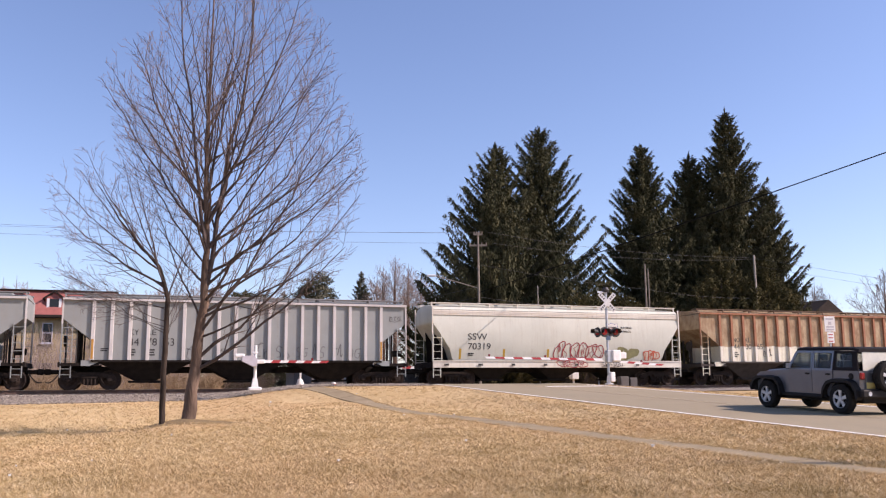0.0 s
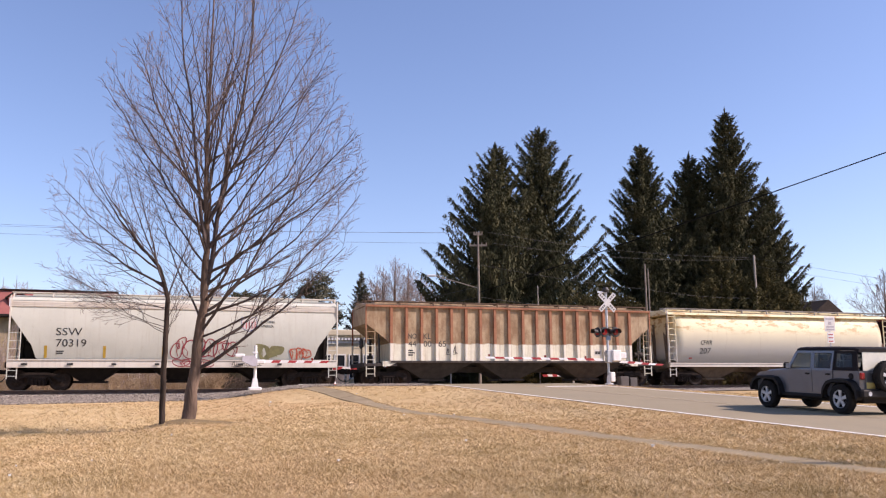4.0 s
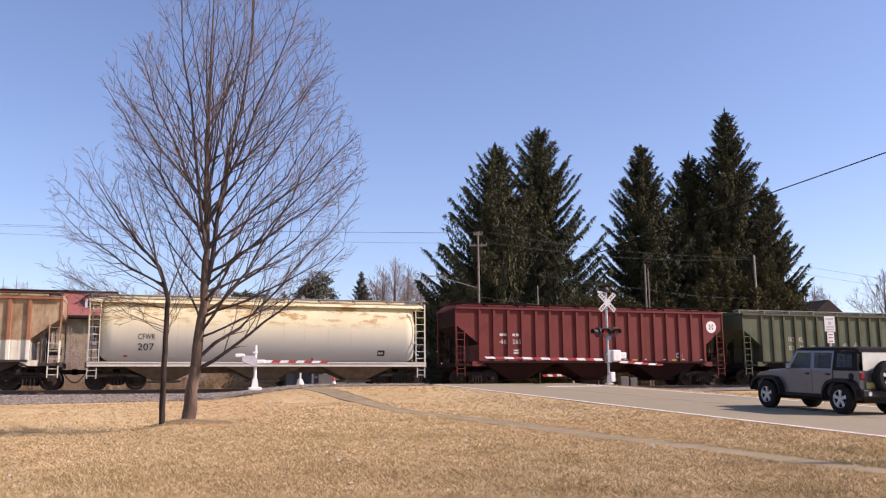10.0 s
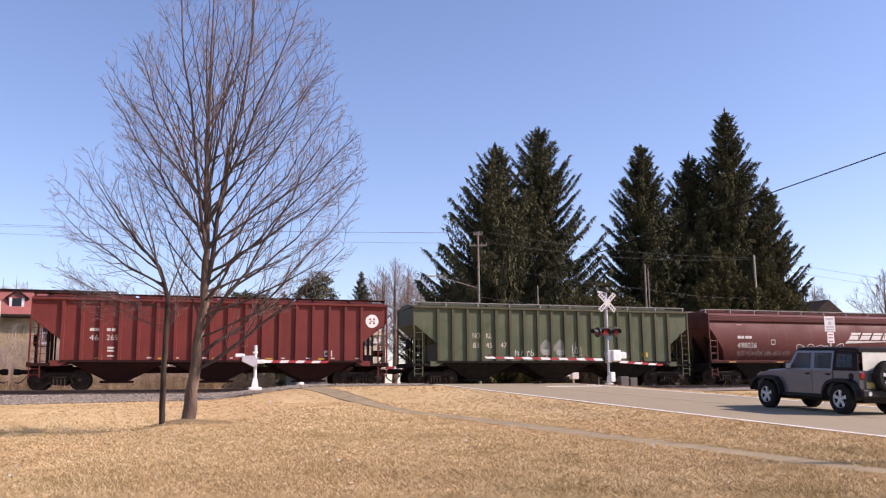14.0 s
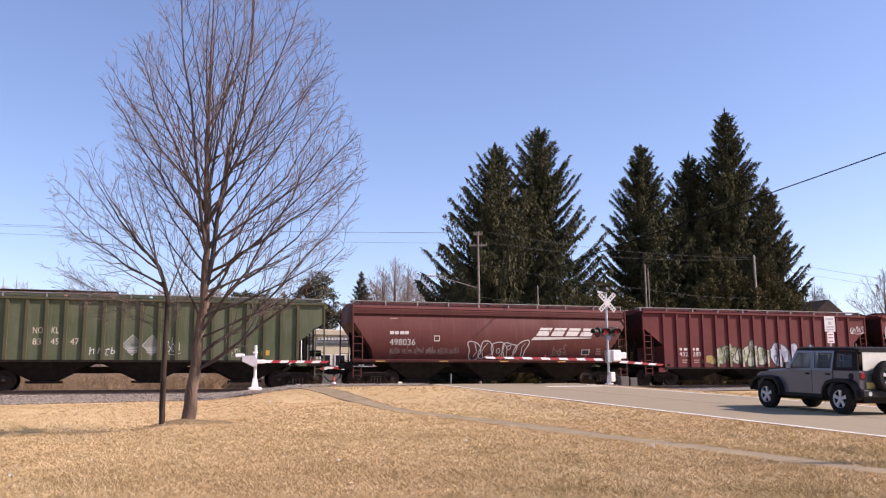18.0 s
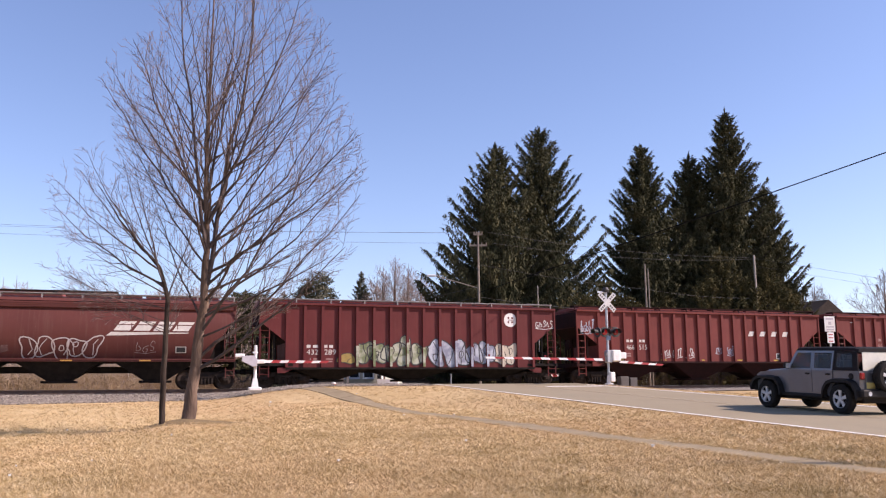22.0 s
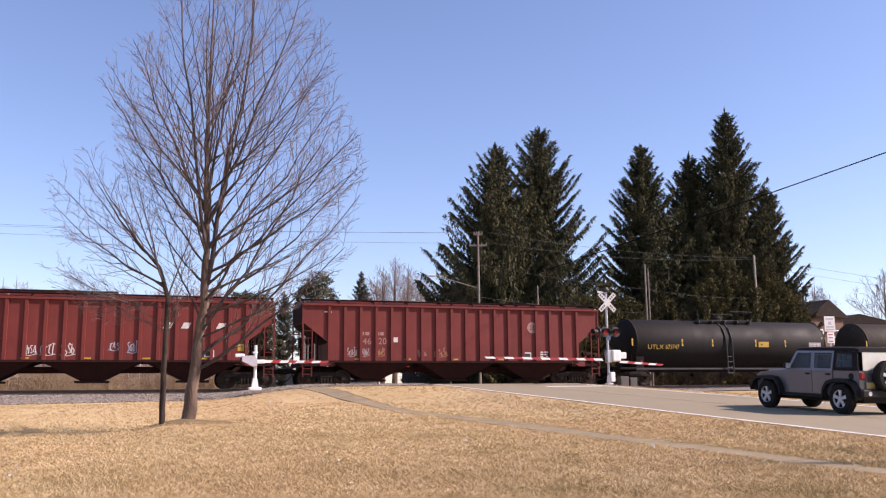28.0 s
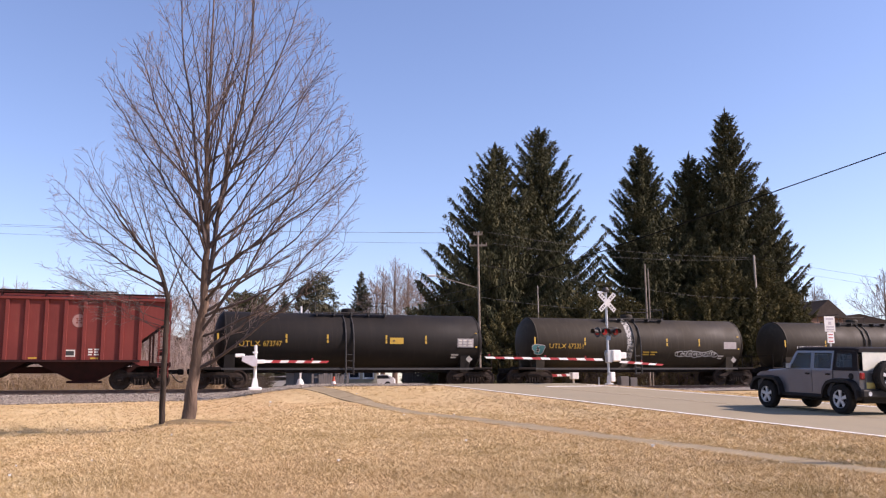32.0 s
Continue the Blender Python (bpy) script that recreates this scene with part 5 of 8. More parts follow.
for kk, num, marks in ((k11, "673747", (-6.75, -3.45, -1.38, 1.67, 3.81)), (k12, "672351", (-6.6, -3.55, 1.72, 3.89)), (k13, "672346", (-6.6, -3.55, 1.72, 3.89))):
    ink = ink_white if kk == k13 else ink_yellow
    letters(kk, "UTLX", -5.7, 2.06, -4.67, 2.31, ink, lambda z: on_tank(z, 0.024))
    letters(kk, num, -4.54, 2.06, -3.63, 2.32, ink, lambda z: on_tank(z, 0.024))
    for x in marks:
        panel(kk, x, 2.24, x + 0.09, 2.66, ink_yellow, lambda z: on_tank(z, 0.012), "yellow_mark")
    panel(kk, 6.62, 2.05, 6.72, 2.85, ink_yellow, lambda z: on_tank(z, 0.016), "yellow_mark")
    bars(kk, 5.3, 1.5, 5.75, 1.75, ink_white, 2, lambda z: on_tank(z, 0.024))
    for xa in (6.22,):
        bm = bm_new()
        bm.faces.new([bm.verts.new((xa + p, -1.46, 1.45 + q)) for p, q in ((0, -0.19), (0.19, 0), (0, 0.19), (-0.19, 0))])
        bmesh.ops.solidify(bm, geom=bm.faces[:], thickness=0.01)
        part("placard", bm, ink_white, kk, "white diamond placard")
panel(k11, 1.9, 2.22, 2.63, 2.54, ink_yellow, lambda z: on_tank(z, 0.016), "placard")
bars(k11, 2.05, 2.33, 2.2, 2.43, ink_black, 1, lambda z: on_tank(z, 0.024))
panel(k11, 5.6, 2.07, 6.5, 2.53, spray_silver, lambda z: on_tank(z, 0.016), "data_panel")
bars(k11, 5.65, 2.10, 6.45, 2.50, ink_white, 3, lambda z: on_tank(z, 0.024), 3)
bubbles(k12, -6.67, 1.72, -6.01, 2.26, 1, spray_teal, spray_silver, 95, lambda z: on_tank(z, 0.024), 0.03)
bubbles(k12, 2.43, 1.65, 5.18, 1.96, 8, None, spray_white, 96, lambda z: on_tank(z, 0.024), 0.035)
panel(k12, 5.63, 2.09, 6.5, 2.5, spray_silver, lambda z: on_tank(z, 0.016), "data_panel")
bars(k12, 0.2, 1.7, 1.2, 1.95, ink_yellow, 2, lambda z: on_tank(z, 0.024), 2)
# ---- evergreens ----
def tube(verts, faces, pts, radii, n):
    base = len(verts)
    for i, p in enumerate(pts):
        a = pts[max(0, i - 1)]
        c = pts[min(len(pts) - 1, i + 1)]
        d = (c - a).normalized()
        o = d.orthogonal().normalized()
        q = d.cross(o)
        for k in range(n):
            w_ = 2 * math.pi * k / n
            verts.append(p + (o * math.cos(w_) + q * math.sin(w_)) * radii[i])
    for i in range(len(pts) - 1):
        for k in range(n):
            a, c = base + i * n + k, base + i * n + (k + 1) % n
            faces.append((a, c, c + n, a + n))


def spruce(x, y, z0, height, spread, cap, seed, label, start=0.06, thin=1.0, size=1.0, mat=None, power=0.85, airy=1.0):
    """A spruce: a trunk, and limbs that dip and then sweep up, each hung with curtains of branchlets, with air between."""
    rnd = random.Random(seed)
    tree = root("spruce", label, "tree", "tall spruces behind the track", pose(x, y, z0))
    bm = bm_new()
    rod(bm, (0, 0, 0), (0, 0, height * 0.97), 0.014 * height, 0.02, 8)
    part("trunk", bm, grey_bark, tree)
    verts, faces = [], []
    limbs = ([], [])
    h, turn = height * start, 0.0
    while h < height * 0.985:
        u = (h / height - start) / (1 - start)
        reach = min(cap, 1.2 * spread * (1 - u) ** power) + 0.05
        for j in range(max(3, int(rnd.uniform(4.2, 6.8) * thin * (1.4 - 0.45 * u)))):
            turn += 2.39996 + rnd.uniform(-0.5, 0.5)
            ln = reach * rnd.choice((rnd.uniform(0.5, 0.9), rnd.uniform(0.85, 1.1), rnd.uniform(1.0, 1.06 + 0.2 * min(1, 2 * u))))
            hz = h + rnd.uniform(-0.18, 0.18) * size
            d = Vector((math.cos(turn), math.sin(turn), 0))
            sidew = Vector((-math.sin(turn), math.cos(turn), 0))
            dip = rnd.uniform(0.08, 0.20) * (1 - u) + 0.02
            up = rnd.uniform(0.30, 0.52) * (0.30 + 0.70 * u) + 0.40 * u
            arc = lambda q: d * (ln * q * (1 - 0.10 * u)) + Vector((0, 0, hz + ln * (-dip * math.sin(math.pi * min(1, q * 1.05)) + up * q ** 1.9)))
            line = [arc(k / 4) for k in range(5)]
            tube(*limbs, line, [(0.012 + 0.011 * ln) * (1 - 0.8 * k / 4) for k in range(5)], 3)
            steps = max(8, int(ln / (0.0155 * size)))
            for k in range(steps):
                q = 0.10 + 0.92 * (k + rnd.random()) / steps
                p = arc(q)
                fan = (0.16 + 0.12 * ln) * (1.06 - 0.55 * q) * size
                side = rnd.uniform(-1, 1) * fan
                p = p + sidew * side + d * (0.45 * abs(side))
                hang = rnd.uniform(0.10, 0.34) * (0.6 + 0.22 * ln) * (1.15 - 0.55 * q) * size
                tip = p + Vector((rnd.gauss(0, 0.06), rnd.gauss(0, 0.06), -hang)) + d * rnd.uniform(0.0, 0.22) * size
                e1 = (sidew * rnd.gauss(0, 1) + d * rnd.gauss(0, 1) + Vector((0, 0, rnd.gauss(0, 0.4)))).normalized() * rnd.uniform(0.035, 0.085) * size
                n = len(verts)
                verts += [p + e1, p - e1, tip]
                faces.append((n, n + 1, n + 2))
                if k % 3 == 0:
                    tip = p + d * rnd.uniform(0.15, 0.40) * size + sidew * rnd.gauss(0, 0.12) + Vector((0, 0, rnd.uniform(-0.05, 0.22))) * size
                    n = len(verts)
                    verts += [p + e1, p - e1, tip]
                    faces.append((n, n + 1, n + 2))
        h += rnd.uniform(0.30, 0.52) * airy * size * (1 - 0.45 * u)
    # the leading shoot
    for k in range(int(40 * height / 20)):
        z = height * (0.955 + 0.045 * rnd.random())
        a = rnd.uniform(0, 6.28)
        d = Vector((math.cos(a), math.sin(a), 0))
        p = Vector((0, 0, z))
        e1 = Vector((rnd.gauss(0, 0.05), rnd.gauss(0, 0.05), rnd.gauss(0, 0.05)))
        n = len(verts)
        verts += [p + e1, p - e1, p + d * (0.08 + 0.25 * (height - z)) + Vector((0, 0, rnd.uniform(0.15, 0.55)))]
        faces.append((n, n + 1, n + 2))
    raw("limb_wood", *limbs, dark_bark, tree)
    raw("crown", verts, faces, mat or needles, tree)
    return tree


for x, y, top, wide, cap, seed, power, lab in ((4.10, 66, 20.4, 6.4, 5.5, 1, 0.88, "tall dark spruce with drooping limbs"), (8.0, 70, 22.9, 5.5, 9, 2, 0.74, "tall dark spruce with an open crown"),
                                               (17.3, 74, 22.6, 4.3, 3.9, 3, 0.74, "tall narrow dark spruce"), (22.3, 77, 22.4, 5.2, 4.4, 4, 0.80, "dark spruce in a dense clump"),
                                               (25.45, 76, 26.3, 4.9, 3.8, 5, 0.80, "tallest dark spruce of the clump"), (29.3, 78, 19.5, 3.6, 3.0, 6, 0.70, "shorter dark spruce at the clump's edge")):
    spruce(x, y, 1.8, top - 1.8, wide, cap, seed, lab, thin=1.0 if seed in (1, 2) else 1.3, power=power, airy={1: 1.0, 2: 1.25}.get(seed, 1.1))
# ---- bare trees ----
def grow(verts, faces, rnd, start, way, length, r0, level, kids, lift=0.25, steps=5, spread=0.55, rmin=0.0028):
    pts, radii = [start.copy()], [r0]
    d = way.normalized()
    p = start.copy()
    steps = steps if level > 1 else 3
    for i in range(steps):
        d = (d + Vector((rnd.gauss(0, 0.125), rnd.gauss(0, 0.125), rnd.gauss(0, 0.06) + lift * 0.30))).normalized()
        p = p + d * (length / steps)
        pts.append(p.copy())
        radii.append(max(rmin, r0 * (1 - 0.86 * (i + 1) / steps)))
    tube(verts, faces, pts, radii, 6 if level >= 3 else (4 if level == 2 else 3))
    if level <= 0:
        return
    for j in range(kids[level]):
        u = 0.16 + 0.82 * (j + rnd.random()) / kids[level]
        i = min(steps - 1, int(u * steps))
        q = pts[i].lerp(pts[i + 1], u * steps - i)
        dd = (pts[i + 1] - pts[i]).normalized()
        o = Vector((rnd.gauss(0, 1), rnd.gauss(0, 1), rnd.gauss(0, 0.6)))
        o = (o - dd * o.dot(dd)).normalized()
        sub = (dd * (1 - spread * 0.45) + o * spread * rnd.uniform(0.7, 1.25)).normalized()
        ln = length * (0.56 if level > 1 else 0.58) * (1.18 - 0.70 * u) * rnd.uniform(0.7, 1.2)
        grow(verts, faces, rnd, q, sub, ln, max(rmin * 1.15, radii[i] * 0.48), level - 1, kids, lift * 0.9, steps, spread, rmin)


def bare_tree(name, label, base, trunk, limbs, reach, seed, mats, kids=(0, 5, 7, 8), low=1.7, high=9.0, group="", flat=1.0, bias=(0, 0), levels=3, el0=38, el1=70, rmin=0.0028, skew=0.0, stout=1.0):
    """trunk: points with radii; limbs: how many; reach(z): the crown's half-width at a height."""
    rnd = random.Random(seed)
    tree = root(name, label, "tree", group, pose(*base))
    pts = [Vector(p[:3]) for p in trunk]
    fine, fr = [], []
    for i in range(len(pts) - 1):
        for k in range(3):
            fine.append(pts[i].lerp(pts[i + 1], k / 3))
            fr.append(trunk[i][3] + (trunk[i + 1][3] - trunk[i][3]) * k / 3)
    fine.append(pts[-1])
    fr.append(trunk[-1][3])
    verts, faces = [], []
    tube(verts, faces, fine, fr, 12)
    raw("trunk", verts, faces, mats[0], tree, smooth=True)
    top = pts[-1].z
    for i in range(limbs):
        u = i / max(1, limbs - 1)
        z = low + (high - low) * u ** 0.9
        for a, c in zip(range(len(fine) - 1), range(1, len(fine))):
            if fine[a].z <= z <= fine[c].z:
                break
        k = (z - fine[a].z) / max(1e-6, fine[c].z - fine[a].z)
        p = fine[a].lerp(fine[c], min(1, max(0, k)))
        r = fr[a]
        az = i * 2.39996 + rnd.uniform(-0.4, 0.4)
        el = radians(el0 + (el1 - el0) * u + rnd.uniform(-8, 8))
        hz = Vector((math.cos(az) + bias[0], (math.sin(az) + bias[1]) * flat, 0))
        hz = hz.normalized() if hz.length > 0.1 else Vector((1, 0, 0))
        # as long as the crown is wide where the limb ends
        ln = 1.0
        while ln < 9 and math.cos(el) * ln < reach(p.z + math.sin(el) * ln * 1.12) * (1 + skew * hz.x) and p.z + math.sin(el) * ln < top + 1.2:
            ln += 0.1
        verts, faces = [], []
        grow(verts, faces, rnd, p, hz * math.cos(el) + Vector((0, 0, math.sin(el))), ln * rnd.uniform(0.82, 1.05), min(r * 0.62, (0.010 + 0.0115 * ln) * stout), levels, kids, rmin=rmin)
        raw("limb", verts, faces, mats[1], tree)
    return tree


# ---- bare lawn trees ----
def reach_at(rows, z):
    """West and east reach of a crown at a height, read off its outline rows (height, west, east)."""
    if z <= rows[0][0]:
        return rows[0][1], rows[0][2]
    for (a, w0, e0), (c, w1, e1) in zip(rows, rows[1:]):
        if z <= c:
            k = (z - a) / (c - a)
            return w0 + (w1 - w0) * k, e0 + (e1 - e0) * k
    return 0.0, 0.0


def inside(rows, p, slack=1.0, deep=0.86):
    """Whether a point lies in the crown: an uneven egg about the middle of its outline."""
    w_, e_ = reach_at(rows, p.z)
    half, mid = (w_ + e_) / 2 * slack, (e_ - w_) / 2
    return half > 0.05 and ((p.x - mid) / half) ** 2 + (p.y / (half * deep)) ** 2 < 1.0


def depth_in(rows, p):
    """0 at the crown's axis, 1 at its outline."""
    w_, e_ = reach_at(rows, p.z)
    half, mid = max(0.2, (w_ + e_) / 2), (e_ - w_) / 2
    return ((p.x - mid) / half) ** 2 + (p.y / half) ** 2


def bent(p0, p2, rnd, sag=0.14, n=9, wob=0.03):
    """A limb's line: it leaves flatter and bends upward, with small kinks."""
    d = p2 - p0
    p1 = p0 + Vector((d.x * 0.54, d.y * 0.54, d.z * (0.5 - sag)))
    out = []
    for i in range(n + 1):
        u = i / n
        q = p0 * (1 - u) ** 2 + p1 * (2 * u * (1 - u)) + p2 * u * u
        if 0 < i < n:
            q += Vector((rnd.gauss(0, 1), rnd.gauss(0, 1), rnd.gauss(0, 0.6))) * wob * d.length * 0.25
        out.append(q)
    return out


def shoots(pts, r0, level, rows, rnd, wood, twig, gap, ratio, lift, slack):
    """A branch along pts, and its side shoots down to the finest twigs, kept inside the crown."""
    n = len(pts) - 1
    radii = [max(0.0042, r0 * (1 - 0.86 * (i / n) ** 0.9)) for i in range(n + 1)]
    tube(*(wood if level < 2 else twig), pts, radii, (6, 5, 3, 3)[level])
    if level == 3:
        return
    length = sum((b_ - a).length for a, b_ in zip(pts, pts[1:]))
    count = max(2, int(length / (gap[level] * (1.35 if length > 7 else 1))))
    turn = rnd.uniform(0, 6.28)
    first = (0.16, 0.14, 0.16)[level]
    for j in range(count):
        u = first + (0.99 - first) * (j + rnd.uniform(0.1, 0.9)) / count
        i = min(n - 1, int(u * n))
        q = pts[i].lerp(pts[i + 1], u * n - i)
        if level and depth_in(rows, q) < 0.30 and rnd.random() < 0.62:
            continue
        d = (pts[i + 1] - pts[i]).normalized()
        turn += math.pi + rnd.uniform(-1.0, 1.0)
        a = d.orthogonal().normalized()
        o = a * math.cos(turn) + d.cross(a) * math.sin(turn)
        way = (d + o * rnd.uniform(0.50, 0.88) + Vector((0, 0, lift))).normalized()
        ln = length * ratio[level] * (1.15 - 0.80 * u) * rnd.uniform(0.6, 1.25)
        ln = max(ln, (0.5, 0.28, 0.16)[level])
        steps = (6, 4, 2)[level]
        line, p = [q], q
        for k in range(steps):
            kink = (0.09, 0.12, 0.16)[level]
            way = (way + Vector((rnd.gauss(0, kink), rnd.gauss(0, kink), rnd.gauss(0, kink * 0.6) + lift * 0.35))).normalized()
            p = p + way * (ln / steps)
            if level < 2 and not inside(rows, p, slack * rnd.uniform(0.96, 1.05)):
                break
            line.append(p)
        if len(line) > 1:
            shoots(line, max(0.0050, radii[i] * (0.42, 0.55, 0.6)[level]), level + 1, rows, rnd, wood, twig, gap, ratio, lift, slack)


def open_tree(name, label, base, trunk, limbs, rows, mats, seed, gap=(0.33, 0.235, 0.175), ratio=(0.44, 0.46, 0.50), lift=0.10, slack=1.0):
    """limbs: start point, end point, radius at the fork, upward bend."""
    rnd = random.Random(seed)
    tree = root(name, label, "tree", "", pose(*base))
    pts = [Vector(p[:3]) for p in trunk]
    fine, fr = [], []
    for i in range(len(pts) - 1):
        for k in range(4):
            fine.append(pts[i].lerp(pts[i + 1], k / 4) + Vector((rnd.gauss(0, 0.012), rnd.gauss(0, 0.012), 0)))
            fr.append((trunk[i][3] + (trunk[i + 1][3] - trunk[i][3]) * k / 4) * rnd.uniform(0.96, 1.05))
    fine.append(pts[-1])
    fr.append(trunk[-1][3])
    verts, faces = [], []
    tube(verts, faces, fine, fr, 12)
    raw("trunk", verts, faces, mats[0], tree, smooth=True)
    twig = ([], [])
    for z0, end, r, sag in limbs:
        start = pts[-1]
        for a, c in zip(fine, fine[1:]):
            if a.z <= z0 <= c.z:
                start = a.lerp(c, (z0 - a.z) / max(1e-6, c.z - a.z))
                break
        wood = ([], [])
        shoots(bent(start, Vector(end), rnd, sag), r, 0, rows, rnd, wood, twig, gap, ratio, lift, slack)
        raw("limb", *wood, mats[1], tree)
    tagged(raw("fine_twig_growth", *twig, mats[2], tree), "fine pale pinkish-grey twigs", kind="stuff")
    return tree


# outlines of the crowns over their bases: height, reach to the west, reach to the east
MAPLE = ((2.6, 0.4, 1.7), (3.2, 0.7, 3.0), (4.0, 1.0, 4.2), (4.9, 1.4, 4.9), (5.8, 1.8, 5.15), (6.7, 2.15, 5.25), (7.5, 2.45, 5.3), (8.4, 2.6, 5.1), (9.3, 2.8, 4.7), (10.2, 2.9, 4.5),
         (11.1, 2.7, 4.3), (12.0, 2.2, 4.0), (13.0, 1.6, 3.7), (14.2, 0.8, 2.8), (15.3, 0.1, 1.4))
YOUNG = ((2.6, 1.4, 0.3), (3.4, 3.3, 0.6), (4.4, 3.6, 0.8), (5.4, 3.5, 0.9), (6.3, 3.8, 0.9), (7.0, 3.4, 0.7), (7.6, 2.9, 0.3), (8.1, 2.3, -0.9))


def maple_limbs(seed):
    """Several steep leaders, then limbs all round: the low ones lie flatter, the high ones stand steep."""
    rnd = random.Random(seed)
    out = [(3.7, (1.75, 0.3, 14.6), 0.098, 0.05), (5.0, (-0.75, -0.2, 14.0), 0.074, 0.03), (5.8, (3.1, -0.4, 12.8), 0.068, 0.06), (6.1, (-2.3, 0.4, 11.9), 0.066, 0.05), (6.4, (0.9, 1.1, 14.3), 0.056, 0.05),
           (6.8, (0.5, -1.3, 13.8), 0.045, 0.05), (5.4, (-2.9, -0.4, 10.3), 0.048, 0.06),
           (1.45, (4.6, -0.5, 5.0), 0.060, 0.12), (1.75, (4.9, 0.9, 6.9), 0.058, 0.10), (2.5, (4.3, -1.4, 8.6), 0.054, 0.09), (2.9, (-1.6, 0.5, 7.4), 0.040, 0.10), (3.1, (4.9, 0.2, 7.6), 0.046, 0.10), (2.4, (3.9, -0.3, 4.2), 0.036, 0.12),
           (3.9, (4.9, -0.3, 8.7), 0.046, 0.08), (4.5, (4.3, 0.4, 10.0), 0.046, 0.07), (5.0, (4.1, -0.7, 11.0), 0.044, 0.07), (6.0, (3.7, 0.5, 12.2), 0.040, 0.06), (4.6, (-2.6, 0.6, 9.3), 0.036, 0.08)]
    n = 24
    for i in range(n):
        u = i / (n - 1)
        z0 = 3.0 + 7.0 * u ** 1.1
        z1 = min(14.8, z0 + (1.9 + 2.6 * u) * rnd.uniform(0.8, 1.2))
        az = radians(i * 137.5 + rnd.uniform(-25, 25))
        w_, e_ = reach_at(MAPLE, z1)
        half, mid = (w_ + e_) / 2 * rnd.uniform(0.84, 0.97), (e_ - w_) / 2
        out.append((z0, (mid + half * math.cos(az), half * 0.86 * math.sin(az), z1), 0.014 + 0.006 * half + 0.016 * (1 - u), 0.08))
    return out


open_tree("maple_tree", "bare grey-brown maple with an open upswept crown on the lawn", (-7.48, 25.96, 0.80),
          [(-0.06, 0, -0.32, 0.27), (-0.02, 0, -0.08, 0.20), (0.18, 0, 1.7, 0.155), (0.34, 0.02, 3.4, 0.125), (0.36, 0.05, 5.0, 0.095), (0.28, 0.05, 7.4, 0.068), (0.30, 0.0, 10.0, 0.042), (0.36, 0.0, 14.6, 0.012)],
          maple_limbs(4), MAPLE, (bark, limb_bark, twig_bark), 11)


bm = bm_new()
bmesh.ops.create_icosphere(bm, subdivisions=3, radius=0.15)
for v in bm.verts:
    v.co *= 1 + 0.5 * noise.noise(v.co * 9)
bm.transform(Matrix.Translation((-7.16, 25.8, 0.66)))
tagged(part("root_knob", bm, surface("cut_root_wood", (0.34, 0.20, 0.14), (0.20, 0.12, 0.085), 14.0, 0.9, bump=0.8), smooth=True), "knobbly reddish-brown root burl beside the maple", "root")


def young_limbs(seed):
    rnd = random.Random(seed)
    out = [(3.8, (-3.5, 0.2, 6.3), 0.040, 0.10), (4.3, (-3.2, -0.4, 6.9), 0.034, 0.10), (4.7, (-2.9, 0.5, 7.4), 0.032, 0.10), (4.9, (-2.4, -0.3, 7.8), 0.030, 0.09), (4.2, (-1.6, 0.4, 7.7), 0.034, 0.09),
           (3.9, (-1.0, -0.5, 7.5), 0.034, 0.05), (3.5, (0.7, 0.4, 6.5), 0.030, 0.08), (3.9, (-3.1, 0.8, 5.6), 0.026, 0.06), (3.6, (-2.4, -0.9, 5.1), 0.022, 0.04), (4.9, (-2.0, 1.0, 7.2), 0.024, 0.08), (4.6, (-1.7, -1.1, 6.9), 0.024, 0.08)]
    for i in range(7):
        out.append((rnd.uniform(2.5, 3.4), (-rnd.uniform(1.6, 3.5), rnd.uniform(-1.0, 1.2), rnd.uniform(3.5, 4.6)), 0.011, 0.10))
    for i in range(4):
        out.append((rnd.uniform(2.2, 3.2), (rnd.uniform(0.3, 0.8), rnd.uniform(-0.6, 0.6), rnd.uniform(3.6, 5.0)), 0.012, 0.08))
    return out


open_tree("young_tree", "slender dark bare tree leaning beside the maple", (-7.86, 24.8, 0.76),
          [(0, 0, -0.3, 0.10), (0.0, 0, 0.0, 0.082), (0.0, 0, 2.0, 0.074), (0.03, 0, 3.5, 0.066), (-0.25, 0, 4.4, 0.050), (-0.85, 0.05, 5.05, 0.036), (-1.5, 0.1, 5.8, 0.024), (-2.2, 0.1, 6.9, 0.008)],
          young_limbs(6), YOUNG, (young_bark, limb_bark, twig_bark), 23, gap=(0.27, 0.22, 0.20), ratio=(0.40, 0.46, 0.5), lift=0.06)

verts, faces = [], []
for i in range(7):
    for j in range(28):
        a, r = 2 * math.pi * j / 28, 1.75 * i / 6
        r *= 1 + 0.18 * math.sin(3 * a + 1) + 0.1 * math.sin(5 * a)
        x, y = -7.55 + r * math.cos(a), 25.45 + 0.62 * r * math.sin(a)
        d = Vector((x, y, 0)) - ORIGIN
        verts.append((x, y, ground_z(d.dot(ALONG), d.dot(ACROSS)) + 0.055 - 0.058 * i / 6))
for i in range(6):
    for j in range(28):
        faces.append((i * 28 + j, i * 28 + (j + 1) % 28, (i + 1) * 28 + (j + 1) % 28, (i + 1) * 28 + j))
tagged(raw("tree_mound", verts, faces, soil, smooth=True), "low mound of bare brown soil round the trees", kind="structure")
# ---- crossing signals ----
lens_red, nt, b = nodes_of("signal_lens_red", 0.25)
b.inputs["Base Color"].default_value = (0.16, 0.012, 0.014, 1)
